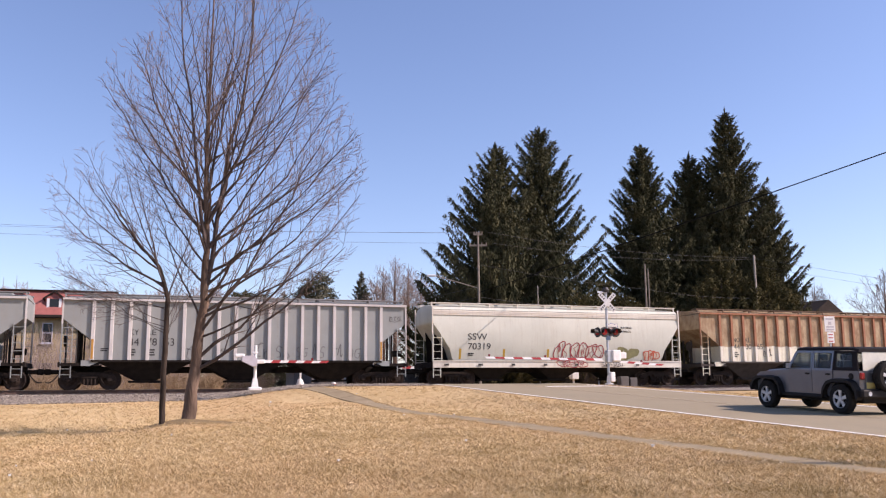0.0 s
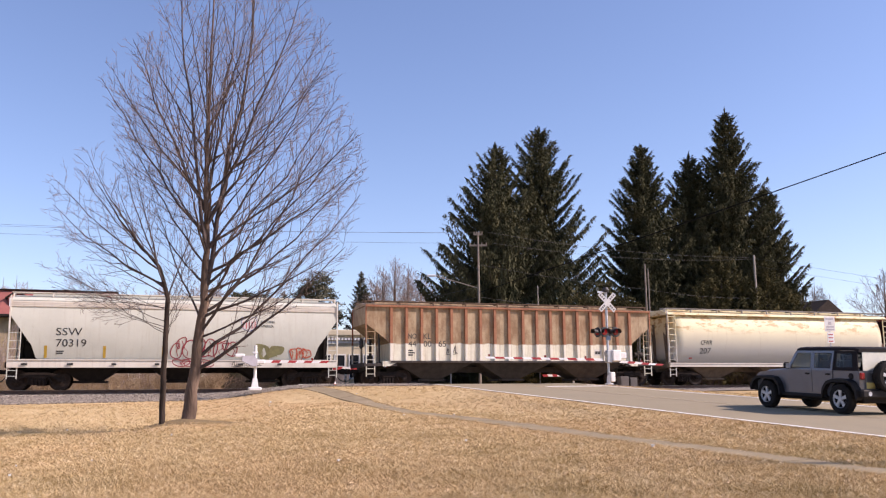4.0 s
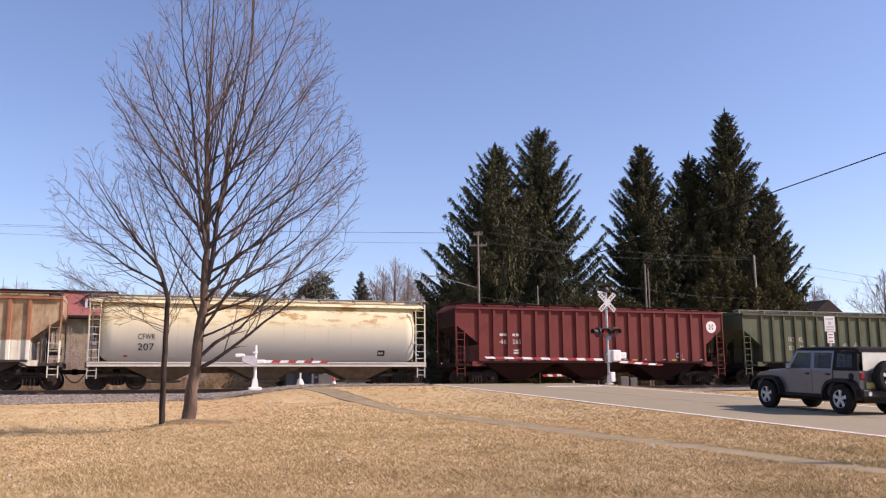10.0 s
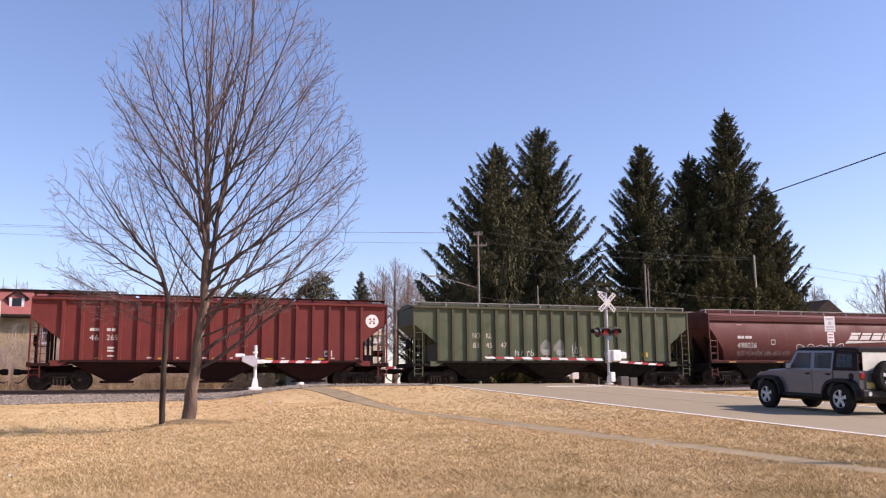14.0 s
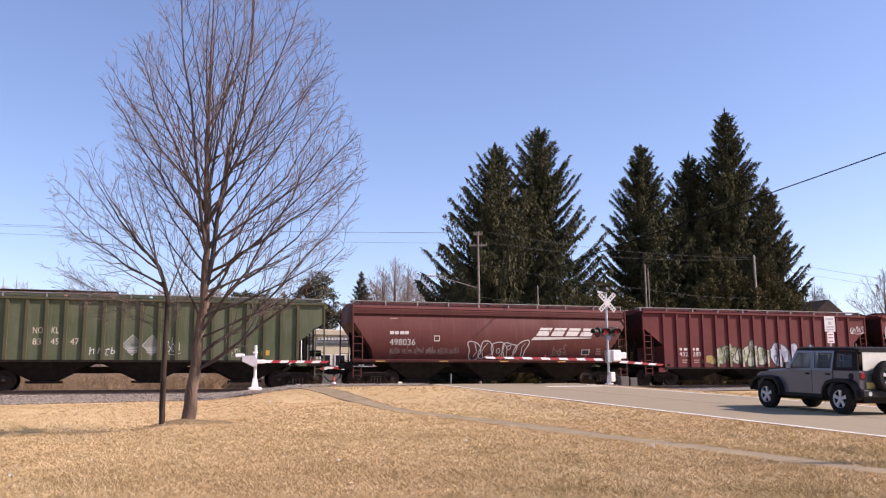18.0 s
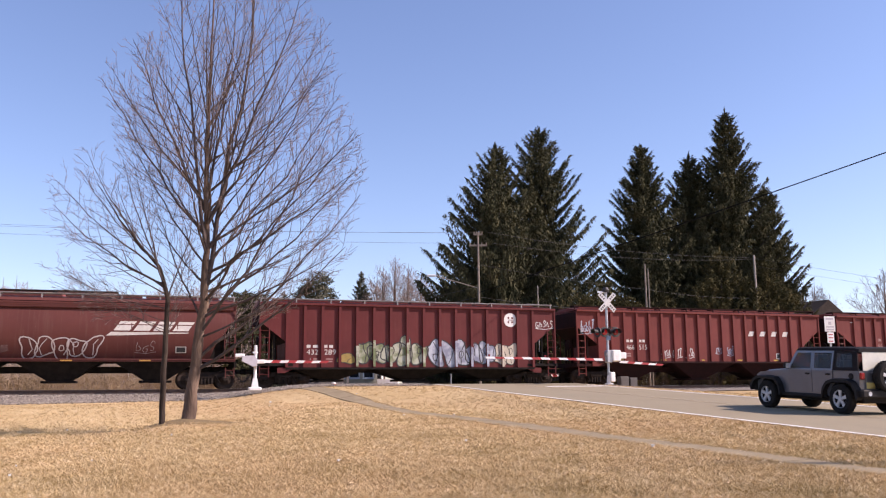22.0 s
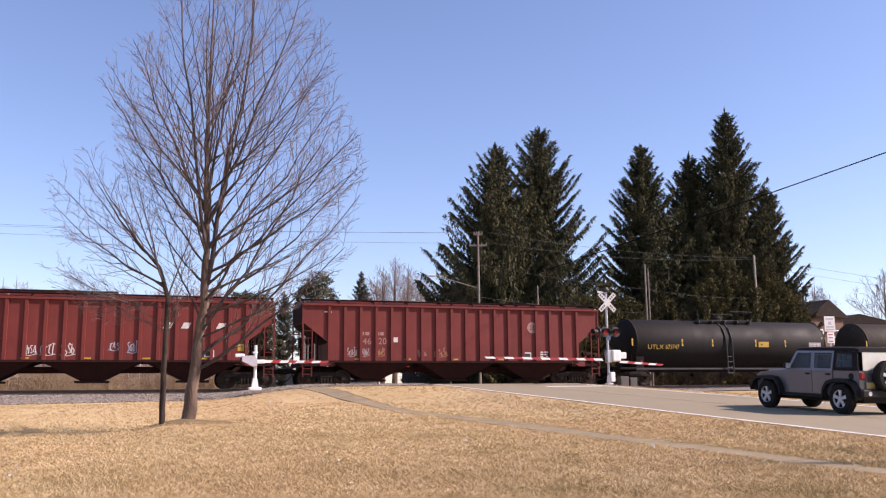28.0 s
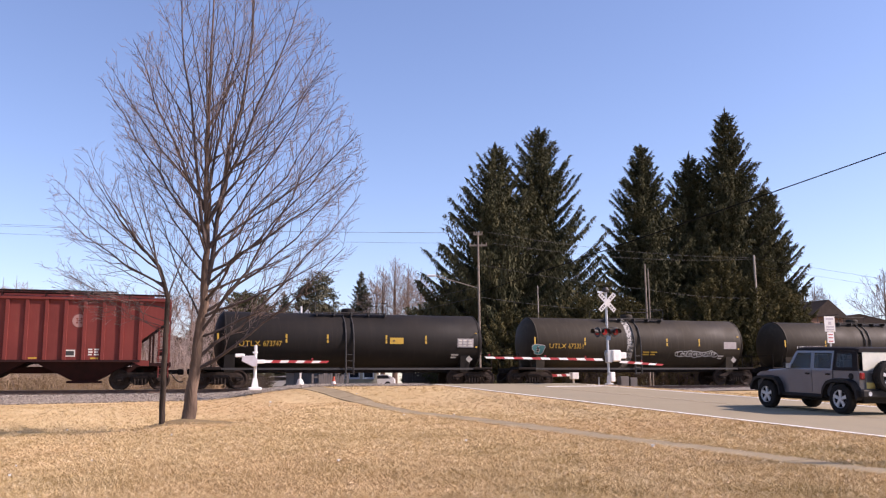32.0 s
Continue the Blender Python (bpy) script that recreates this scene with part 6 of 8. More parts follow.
b.inputs["Emission Color"].default_value, b.inputs["Emission Strength"].default_value = (0.8, 0.02, 0.02, 1), 0.03
lamp_red, nt, b = nodes_of("lit_signal_red", 0.25)
b.inputs["Base Color"].default_value = (0.30, 0.015, 0.015, 1)
b.inputs["Emission Color"].default_value, b.inputs["Emission Strength"].default_value = (1.0, 0.03, 0.03, 1), 0.07
grey_housing = plain("grey_housing_paint", (0.50, 0.48, 0.52), 0.5)
blue_plate = plain("blue_plate", (0.16, 0.24, 0.34), 0.5)


sign_ink = plain("worn_sign_ink", (0.13, 0.13, 0.13), 0.7)
sign_white = surface("worn_sign_white", (0.60, 0.60, 0.59), (0.48, 0.48, 0.47), 5.0, 0.6)


def crossbuck(thing, z, mat, y=-0.12):
    """Two crossed boards with grey lettering bars."""
    for a in (45, -45):
        board = bm_new()
        box(board, -0.62, 0.62, -0.012, 0.012, -0.115, 0.115)
        ob = part("crossbuck_board", board, mat, thing)
        ob.matrix_local = pose(0, y + (0.013 if a > 0 else -0.013), z, 0, a, 0)
        for i in range(9):
            if abs(-0.52 + i * 0.13) > 0.13:
                bm = bm_new()
                box(bm, -0.56 + i * 0.13, -0.48 + i * 0.13, -0.017, -0.013, -0.055, 0.055)
                part("lettering_bar", bm, sign_ink, ob)


def flasher(thing, x, z, y, turn=0, lit=False):
    """A round red signal lamp with black backplate and hood."""
    head = new("flasher")
    head.parent, head.matrix_local = thing, pose(x, y, z, 0, 0, turn)
    bm = bm_new()
    lathe(bm, [(0.02, 0.05), (0.245, 0.05), (0.26, 0.03), (0.26, 0.0), (0.245, -0.01), (0.02, -0.01)], 24)
    part("backplate", bm, black_paint, head)
    bm = bm_new()
    lathe(bm, [(0.02, -0.055), (0.10, -0.05), (0.15, -0.03), (0.155, -0.012), (0.02, -0.012)], 20)
    part("lens", bm, lamp_red if lit else lens_red, head)
    bm = bm_new()
    n = 12
    vs = []
    for i in range(n + 1):
        a = math.pi * (-0.08 + 1.16 * i / n)
        vs.append([bm.verts.new((0.18 * math.cos(a), q, 0.18 * math.sin(a))) for q in (-0.012, -0.30 - 0.02 * math.sin(a))])
    for p, q in zip(vs, vs[1:]):
        bm.faces.new((p[0], q[0], q[1], p[1]))
    bmesh.ops.solidify(bm, geom=bm.faces[:], thickness=0.006)
    part("hood", bm, black_paint, head)
    bm = bm_new()
    lathe(bm, [(0.02, 0.20), (0.10, 0.19), (0.14, 0.05), (0.02, 0.05)], 14)
    part("lamp_case", bm, black_paint, head)
    return head


def gate_arm(thing, x0, z0, x1, z1, y, n, h0=0.11, h1=0.075, lamps=()):
    """A tapering striped arm, stripe by stripe."""
    arm = new("gate_arm")
    arm.parent = thing
    for i in range(n):
        a, c = i / n, (i + 1) / n
        xa, xb = x0 + (x1 - x0) * a, x0 + (x1 - x0) * c
        za, zb = z0 + (z1 - z0) * a, z0 + (z1 - z0) * c
        ha, hb = h0 + (h1 - h0) * a, h0 + (h1 - h0) * c
        k = 0.05 * (1 if x1 > x0 else -1)
        bm = bm_new()
        hexa(bm, [(xa - k, y - 0.03, za - ha), (xb - k, y - 0.03, zb - hb), (xb - k, y + 0.03, zb - hb), (xa - k, y + 0.03, za - ha),
                  (xa + k, y - 0.03, za + ha), (xb + k, y - 0.03, zb + hb), (xb + k, y + 0.03, zb + hb), (xa + k, y + 0.03, za + ha)])
        bmesh.ops.recalc_face_normals(bm, faces=bm.faces)
        part("arm_stripe", bm, (stripe_red, white_paint)[(i + 1) % 2], arm)
    for u in lamps:
        bm = bm_new()
        xa, za = x0 + (x1 - x0) * u, z0 + (z1 - z0) * u + h0
        box(bm, xa - 0.05, xa + 0.05, y - 0.04, y + 0.04, za, za + 0.11, 0.02)
        part("arm_lamp", bm, lens_red, arm)


def signal_mast():
    sig = root("crossing_signal", "silver crossing signal mast with crossbuck, red flashers and lowered striped gate", "crossing signal", "crossing signals", track_pose(7.75, -5.0, 1.84))
    bm = bm_new()
    rod(bm, (0, 0, 0.0), (0, 0, 4.75), 0.065, n=12)
    part("mast", bm, galvanised, sig)
    bm = bm_new()
    lathe(bm, [(0.22, 0.0), (0.22, 0.04), (0.12, 0.06), (0.09, 0.4), (0.075, 0.45)], 14, "z")
    part("mast_base", bm, white_paint, sig)
    bm = bm_new()
    box(bm, -0.02, 0.26, -0.24, 0.02, 0.12, 0.62, 0.04)
    part("junction_box", bm, white_paint, sig)
    crossbuck(sig, 4.20, sign_white)
    bm = bm_new()
    lathe(bm, [(0.02, 4.72), (0.16, 4.72), (0.19, 4.85), (0.12, 4.98), (0.02, 5.0)], 14, "z")
    part("bell", bm, black_paint, sig)
    bm = bm_new()
    rod(bm, (-0.05, 0, 4.72), (-0.48, 0, 4.73), 0.045, n=8)
    part("bell_arm", bm, white_paint, sig)
    bm = bm_new()
    rod(bm, (-0.75, -0.05, 2.72), (0.52, -0.05, 2.72), 0.035, n=8)
    for x in (-0.2, 0.5):
        rod(bm, (x, -0.05, 2.72), (x, -0.05, 2.92), 0.025, n=6)
    rod(bm, (-0.2, -0.05, 2.92), (0.5, -0.05, 2.92), 0.02, n=6)
    part("crossarm", bm, black_paint, sig)
    flasher(sig, -0.23, 2.66, -0.14, 0, True)
    flasher(sig, 0.41, 2.66, -0.14, 0, False)
    flasher(sig, -0.62, 2.64, -0.1, -78, False)
    flasher(sig, 0.15, 2.64, 0.22, 180, False)
    bm = bm_new()
    box(bm, -0.13, 0.13, -0.11, -0.08, 2.25, 2.45)
    part("number_plate", bm, blue_plate, sig)
    mech = new("gate_mechanism")
    mech.parent = sig
    bm = bm_new()
    box(bm, 0.06, 0.56, -0.38, 0.12, 1.16, 1.74, 0.05)
    part("case", bm, white_paint, mech)
    bm = bm_new()
    box(bm, 0.56, 0.90, -0.32, 0.05, 1.30, 1.62, 0.03)
    part("case_end", bm, white_paint, mech)
    bm = bm_new()
    box(bm, -0.20, 0.10, -0.30, 0.0, 1.10, 1.72, 0.03)
    rod(bm, (-0.24, -0.15, 1.55), (-0.16, -0.15, 1.55), 0.13, n=12)
    part("arm_hub", bm, galvanised, mech)
    gate_arm(sig, -0.45, 1.25, -6.85, 1.33, -0.2, 13, 0.060, 0.048, (0.15, 0.5, 0.97))
    gate_arm(sig, 0.55, 1.14, 3.05, 0.98, -0.25, 6, 0.055, 0.045, (0.5,))
    return sig


signal_mast()

# short gate over the footpath
pg = root("footpath_gate", "white low gate mast with a striped arm over the footpath", "crossing gate", "crossing signals", track_pose(-10.1, -5.0, 1.80))
bm = bm_new()
rod(bm, (0, 0, 0), (0, 0, 1.88), 0.07, n=12)
box(bm, -0.12, 0.10, -0.08, 0.08, 1.52, 1.60, 0.01)
part("mast", bm, white_paint, pg)
bm = bm_new()
box(bm, -0.28, 0.28, -0.2, 0.2, -0.12, 0.03, 0.03)
hexa(bm, [(-0.15, -0.12, 0.03), (0.15, -0.12, 0.03), (0.15, 0.12, 0.03), (-0.15, 0.12, 0.03), (-0.09, -0.09, 0.42), (0.09, -0.09, 0.42), (0.09, 0.09, 0.42), (-0.09, 0.09, 0.42)])
part("mast_base", bm, white_paint, pg)
mech = new("gate_mechanism")
mech.parent = pg
bm = bm_new()
prism(bm, [(-0.62, 1.18), (-0.60, 1.40), (-0.08, 1.42), (0.05, 1.28), (0.05, 0.95), (-0.12, 0.93)], -0.32, -0.06)
part("case", bm, grey_housing, mech)
bm = bm_new()
box(bm, -0.92, -0.5, -0.26, -0.12, 1.34, 1.50, 0.03)
part("counterweight", bm, white_paint, mech)
bm = bm_new()
box(bm, 0.02, 0.40, -0.24, -0.10, 1.06, 1.24, 0.03)
part("arm_hub", bm, white_paint, mech)
gate_arm(pg, 0.35, 1.16, 3.25, 1.14, -0.18, 8, 0.062, 0.052, (0.75,))

# signal on the far side
far = root("crossing_signal", "white crossing signal mast with crossbuck beyond the tracks", "crossing signal", "crossing signals", track_pose(-6.2, 6.0, 1.80))
bm = bm_new()
rod(bm, (0, 0, 0), (0, 0, 4.75), 0.065, n=10)
part("mast", bm, white_paint, far)
bm = bm_new()
lathe(bm, [(0.28, 0.0), (0.28, 0.1), (0.14, 0.5), (0.08, 0.55)], 12, "z")
part("mast_base", bm, white_paint, far)
crossbuck(far, 4.05, galvanised)
bm = bm_new()
rod(bm, (-0.75, 0.05, 2.8), (0.75, 0.05, 2.8), 0.035, n=8)
part("crossarm", bm, black_paint, far)
for x in (-0.5, 0.5):
    flasher(far, x, 2.75, 0.15, 180)
bm = bm_new()
box(bm, -0.4, 0.1, -0.1, 0.4, 0.9, 1.5, 0.04)
part("gate_mechanism", bm, white_paint, far)
gate_arm(far, 0.4, 1.15, 7.3, 1.2, 0.3, 13, 0.10, 0.07)

# far-side short gate on the right, seen under the cars
fg = root("footpath_gate", "short striped gate beyond the tracks", "crossing gate", "crossing signals", track_pose(11.4, 6.0, 1.80))
bm = bm_new()
rod(bm, (0, 0, 0), (0, 0, 1.7), 0.06, n=10)
box(bm, -0.2, 0.3, -0.2, 0.2, 0.45, 1.0, 0.04)
part("mast", bm, white_paint, fg)
gate_arm(fg, -0.25, 0.72, -2.2, 0.68, -0.1, 6, 0.08, 0.07)

# relay cabinets and a battery box by the track
for s, v, wd, hg in ((9.55, -3.3, 0.5, 0.62), (10.1, -3.3, 0.45, 0.62)):
    cab = root("relay_box", "small grey-brown metal relay box beside the track", "relay box", "relay boxes", track_pose(s, v, ground_z(s, v) - 0.02))
    bm = bm_new()
    box(bm, -wd / 2, wd / 2, -0.2, 0.2, 0, hg, 0.02)
    part("case", bm, surface("box_brown", (0.075, 0.064, 0.055), (0.11, 0.095, 0.085), 3, 0.7), cab)
    bm = bm_new()
    box(bm, -wd / 2 + 0.04, wd / 2 - 0.04, -0.215, -0.2, 0.05, hg - 0.05)
    part("door", bm, surface("box_door", (0.085, 0.072, 0.065), (0.11, 0.095, 0.085), 3, 0.7), cab)
for s in (2.2, 11.9):
    v = 3.6
    post = root("marker_post", "short galvanised marker post in the ballast", "post", "marker posts", track_pose(s, v, ground_z(s, v)))
    bm = bm_new()
    rod(bm, (0, 0, -0.1), (0, 0, 0.7), 0.04, n=10)
    part("post", bm, galvanised, post)
    bm = bm_new()
    rod(bm, (0, 0, 0.7), (0, 0, 0.74), 0.05, n=10)
    part("cap", bm, galvanised, post)

# ---- utility poles, street lamp, wires ----
pale_pole = surface("pale_pole_wood", (0.46, 0.41, 0.35), (0.36, 0.31, 0.26), 3.0, 0.9, bump=0.5, stretch=(1, 1, 0.1))


def utility_pole(x, y, z0, top, label, arms=(), r=0.14, mat=None):
    p = root("utility_pole", label, "utility pole", "utility poles", pose(x, y, z0))
    bm = bm_new()
    rod(bm, (0, 0, -0.3), (0, 0, top - z0), r, r * 0.65, 10)
    part("shaft", bm, mat or pole_wood, p)
    for z, wd in arms:
        bm = bm_new()
        box(bm, -wd / 2, wd / 2, -0.05, 0.05, z - z0 - 0.06, z - z0 + 0.06)
        arm = part("crossarm", bm, pole_wood, p)
        for q in (-0.45, -0.2, 0.2, 0.45):
            bm = bm_new()
            rod(bm, (wd * q, 0, z - z0 + 0.06), (wd * q, 0, z - z0 + 0.2), 0.04, 0.025, 6)
            part("insulator", bm, pole_wood, arm)
    return p


lamp_pole = utility_pole(2.36, 58, 1.8, 12.1, "weathered wooden utility pole with two crossarms and a lamp arm", ((11.95, 0.6), (11.2, 1.2)), 0.095)
bm = bm_new()
rod(bm, (0, 0, 6.5), (-2.9, -0.2, 7.36), 0.035, n=6)
part("lamp_arm", bm, pole_wood, lamp_pole)
bm = bm_new()
box(bm, -3.45, -2.85, -0.35, -0.05, 7.28, 7.42, 0.03)
part("lamp_head", bm, white_paint, lamp_pole)
utility_pole(14.4, 62, 1.8, 10.4, "pale weathered wooden utility pole", (), 0.09, pole_wood)
utility_pole(14.85, 63, 1.8, 10.2, "wooden utility pole beside another", (), 0.07)
utility_pole(23.68, 66, 1.8, 11.57, "tall slender pale wooden utility pole", (), 0.11, pale_pole)
utility_pole(6.5, 60, 1.8, 8.7, "short slender pale pole", (), 0.045, pale_pole)
utility_pole(-52, 52, 1.6, 13.2, "wooden utility pole along the street", ((13.0, 2.2),), 0.14)
utility_pole(47.9, 61, 1.8, 7.0, "low wooden utility pole down the street", (), 0.14)
utility_pole(20.0, 12.6, 0.4, 12.4, "wooden utility pole beside the lawn", (), 0.15)


wire_grey = plain("weathered_wire", (0.10, 0.097, 0.095), 0.7)


def wire(name, a, c, sag, r=0.009, n=14):
    verts, faces = [], []
    a, c = Vector(a), Vector(c)
    pts = []
    for i in range(n + 1):
        u = i / n
        p = a.lerp(c, u)
        p.z -= sag * 4 * u * (1 - u)
        pts.append(p)
    tube(verts, faces, pts, [r] * (n + 1), 4)
    return tagged(raw(name, verts, faces, wire_black if r > 0.02 else wire_grey), "thin dark overhead wire between poles", "wire", "overhead wires")


wire("overhead_wire", (-52, 52, 13.1), (1.6, 58, 12.05), 0.35)
wire("overhead_wire", (-52.6, 52, 13.05), (2.1, 58, 12.1), 0.45)
wire("overhead_wire", (-52, 52, 12.6), (1.4, 58, 11.35), 0.35)
wire("overhead_wire", (3.0, 58, 12.1), (23.3, 66, 11.4), 0.4)
wire("overhead_wire", (3.4, 58, 11.35), (23.9, 66, 11.3), 0.5)
wire("overhead_wire", (2.45, 58, 9.9), (14.4, 62, 8.6), 0.15)
wire("overhead_wire", (14.4, 62, 8.6), (23.66, 66, 8.3), 0.2)
wire("overhead_wire", (23.7, 66, 11.35), (47.9, 61, 6.4), 0.12)
wire("overhead_wire", (23.7, 66, 10.75), (47.9, 61, 5.85), 0.12)
wire("overhead_wire", (2.5, 58, 7.7), (14.4, 62, 6.9), 0.15, 0.011)
wire("overhead_wire", (2.2, 58, 7.7), (-24, 66, 5.0), 0.6, 0.012)
wire("overhead_wire", (2.2, 58, 8.4), (-15, 62, 6.2), 0.4, 0.012)
# stout service cable that crosses the track
wire("service_cable", (20.0, 12.6, 9.68), (2.45, 58, 8.05), 0.12, 0.022, 24)

# ---- roadside sign ----
sgn = root("road_sign", "white rectangular road sign with a small white and red plate below", "road sign", m=pose(14.5, 33, 1.05, 0, 0, 12))
bm = bm_new()
box(bm, -0.03, 0.03, -0.02, 0.02, -0.2, 3.15)
part("post", bm, galvanised, sgn)
bm = bm_new()
box(bm, -0.22, 0.22, -0.04, -0.025, 2.61, 3.18)
board = part("sign_panel", bm, white_paint, sgn)
for z0, z1, wdt in ((3.05, 3.12, 0.30), (2.86, 2.98, 0.12), (2.76, 2.81, 0.32), (2.66, 2.71, 0.32)):
    bm = bm_new()
    box(bm, -wdt / 2, wdt / 2, -0.047, -0.041, z0, z1)
    part("lettering_bar", bm, grey_housing, board)
bm = bm_new()
box(bm, -0.14, 0.14, -0.04, -0.025, 2.18, 2.58)
plate = part("sign_plate", bm, white_paint, sgn)
for z in (2.22, 2.35, 2.47):
    bm = bm_new()
    box(bm, -0.09, 0.09, -0.047, -0.041, z + 0.01, z + 0.045)
    part("lettering_bar", bm, stripe_red, plate)
# ---- the waiting off-road vehicle ----
jeep_paint, nt, b = nodes_of("grey_car_paint", 0.35, 0.5)
w = coords(nt)
c = blend(nt, ramp(nt, noise_tex(nt, w, 2.0), 0.3, 0.7), (0.165, 0.168, 0.185), (0.138, 0.140, 0.156))
nt.links.new(c, b.inputs["Base Color"])
b.inputs["Coat Weight"].default_value = 0.5
black_trim = surface("black_trim", (0.014, 0.012, 0.012), (0.022, 0.019, 0.018), 6.0, 0.65)
tyre_rubber = surface("tyre_rubber", (0.013, 0.012, 0.0115), (0.024, 0.021, 0.019), 8.0, 0.9)
alloy = surface("alloy", (0.62, 0.62, 0.62), (0.48, 0.48, 0.48), 6.0, 0.35, 0.1)
soft_top = surface("black_soft_top", (0.010, 0.008, 0.009), (0.017, 0.013, 0.014), 5.0, 0.8)
for m_ in (black_trim, tyre_rubber, soft_top):
    m_.node_tree.nodes["Principled BSDF"].inputs["Specular IOR Level"].default_value = 0.2
tail_red, nt, b = nodes_of("tail_light_red", 0.2)
b.inputs["Base Color"].default_value = (0.20, 0.006, 0.010, 1)
b.inputs["Emission Color"].default_value, b.inputs["Emission Strength"].default_value = (1.0, 0.02, 0.03, 1), 0.04
plate_yellow = plain("plate_cream", (0.55, 0.45, 0.15), 0.5)
glass, nt, b = nodes_of("tinted_glass", 0.03)
b.inputs["Base Color"].default_value = (0.42, 0.45, 0.44, 1)
b.inputs["Transmission Weight"].default_value, b.inputs["IOR"].default_value = 0.95, 1.22
seat_cloth = plain("seat_cloth", (0.06, 0.06, 0.065), 0.9)


def road_wheel(parent, x, y, z, out, radius=0.405, width=0.25, name="wheel"):
    """Tyre with tread blocks and a five-spoke rim; out is -1 or 1, the side that shows."""
    wh = new(name)
    wh.parent, wh.matrix_local = parent, pose(x, y, z)
    bm = bm_new()
    h = width / 2
    lathe(bm, [(0.235, -h + 0.02), (0.25, -h), (radius - 0.05, -h), (radius - 0.01, -h + 0.03), (radius, -h + 0.06), (radius, h - 0.06), (radius - 0.01, h - 0.03), (radius - 0.05, h), (0.25, h), (0.235, h - 0.02), (0.235, -h + 0.02)], 30, cap=False)
    for i in range(30):
        a = 2 * math.pi * i / 30
        p = Vector((math.cos(a), 0, math.sin(a)))
        rod(bm, p * (radius + 0.004) + Vector((0, -h + 0.05, 0)), p * (radius + 0.004) + Vector((0, -0.02, 0)), 0.016, n=4)
        rod(bm, p * (radius + 0.004) + Vector((0, 0.02, 0)), p * (radius + 0.004) + Vector((0, h - 0.05, 0)), 0.016, n=4)
    part("tyre", bm, tyre_rubber, wh)
    bm = bm_new()
    lathe(bm, [(0.04, out * 0.03), (0.20, out * 0.02), (0.235, out * (h - 0.02)), (0.245, out * (h - 0.01)), (0.238, out * (h - 0.06)), (0.20, out * -0.02), (0.04, out * -0.02)], 24, cap=True)
    part("rim", bm, black_trim, wh)
    bm = bm_new()
    for i in range(5):
        a = 2 * math.pi * i / 5 + 0.3
        d, q = Vector((math.cos(a), 0, math.sin(a))), Vector((-math.sin(a), 0, math.cos(a)))
        y1 = out * (h - 0.045)
        pts = []
        for yy in (y1 - 0.02, y1 + 0.02):
            pts += [d * 0.03 - q * 0.03 + Vector((0, yy, 0)), d * 0.228 - q * 0.05 + Vector((0, yy, 0)), d * 0.228 + q * 0.05 + Vector((0, yy, 0)), d * 0.03 + q * 0.03 + Vector((0, yy, 0))]
        hexa(bm, pts)
    lathe(bm, [(0.01, out * (h - 0.01)), (0.065, out * (h - 0.015)), (0.07, out * (h - 0.07)), (0.01, out * (h - 0.07))], 14)
    lathe(bm, [(0.222, out * (h - 0.05)), (0.24, out * (h - 0.008)), (0.25, out * (h - 0.02)), (0.235, out * (h - 0.06))], 24, cap=False)
    bmesh.ops.recalc_face_normals(bm, faces=bm.faces)
    part("spokes", bm, alloy, wh)
    return wh


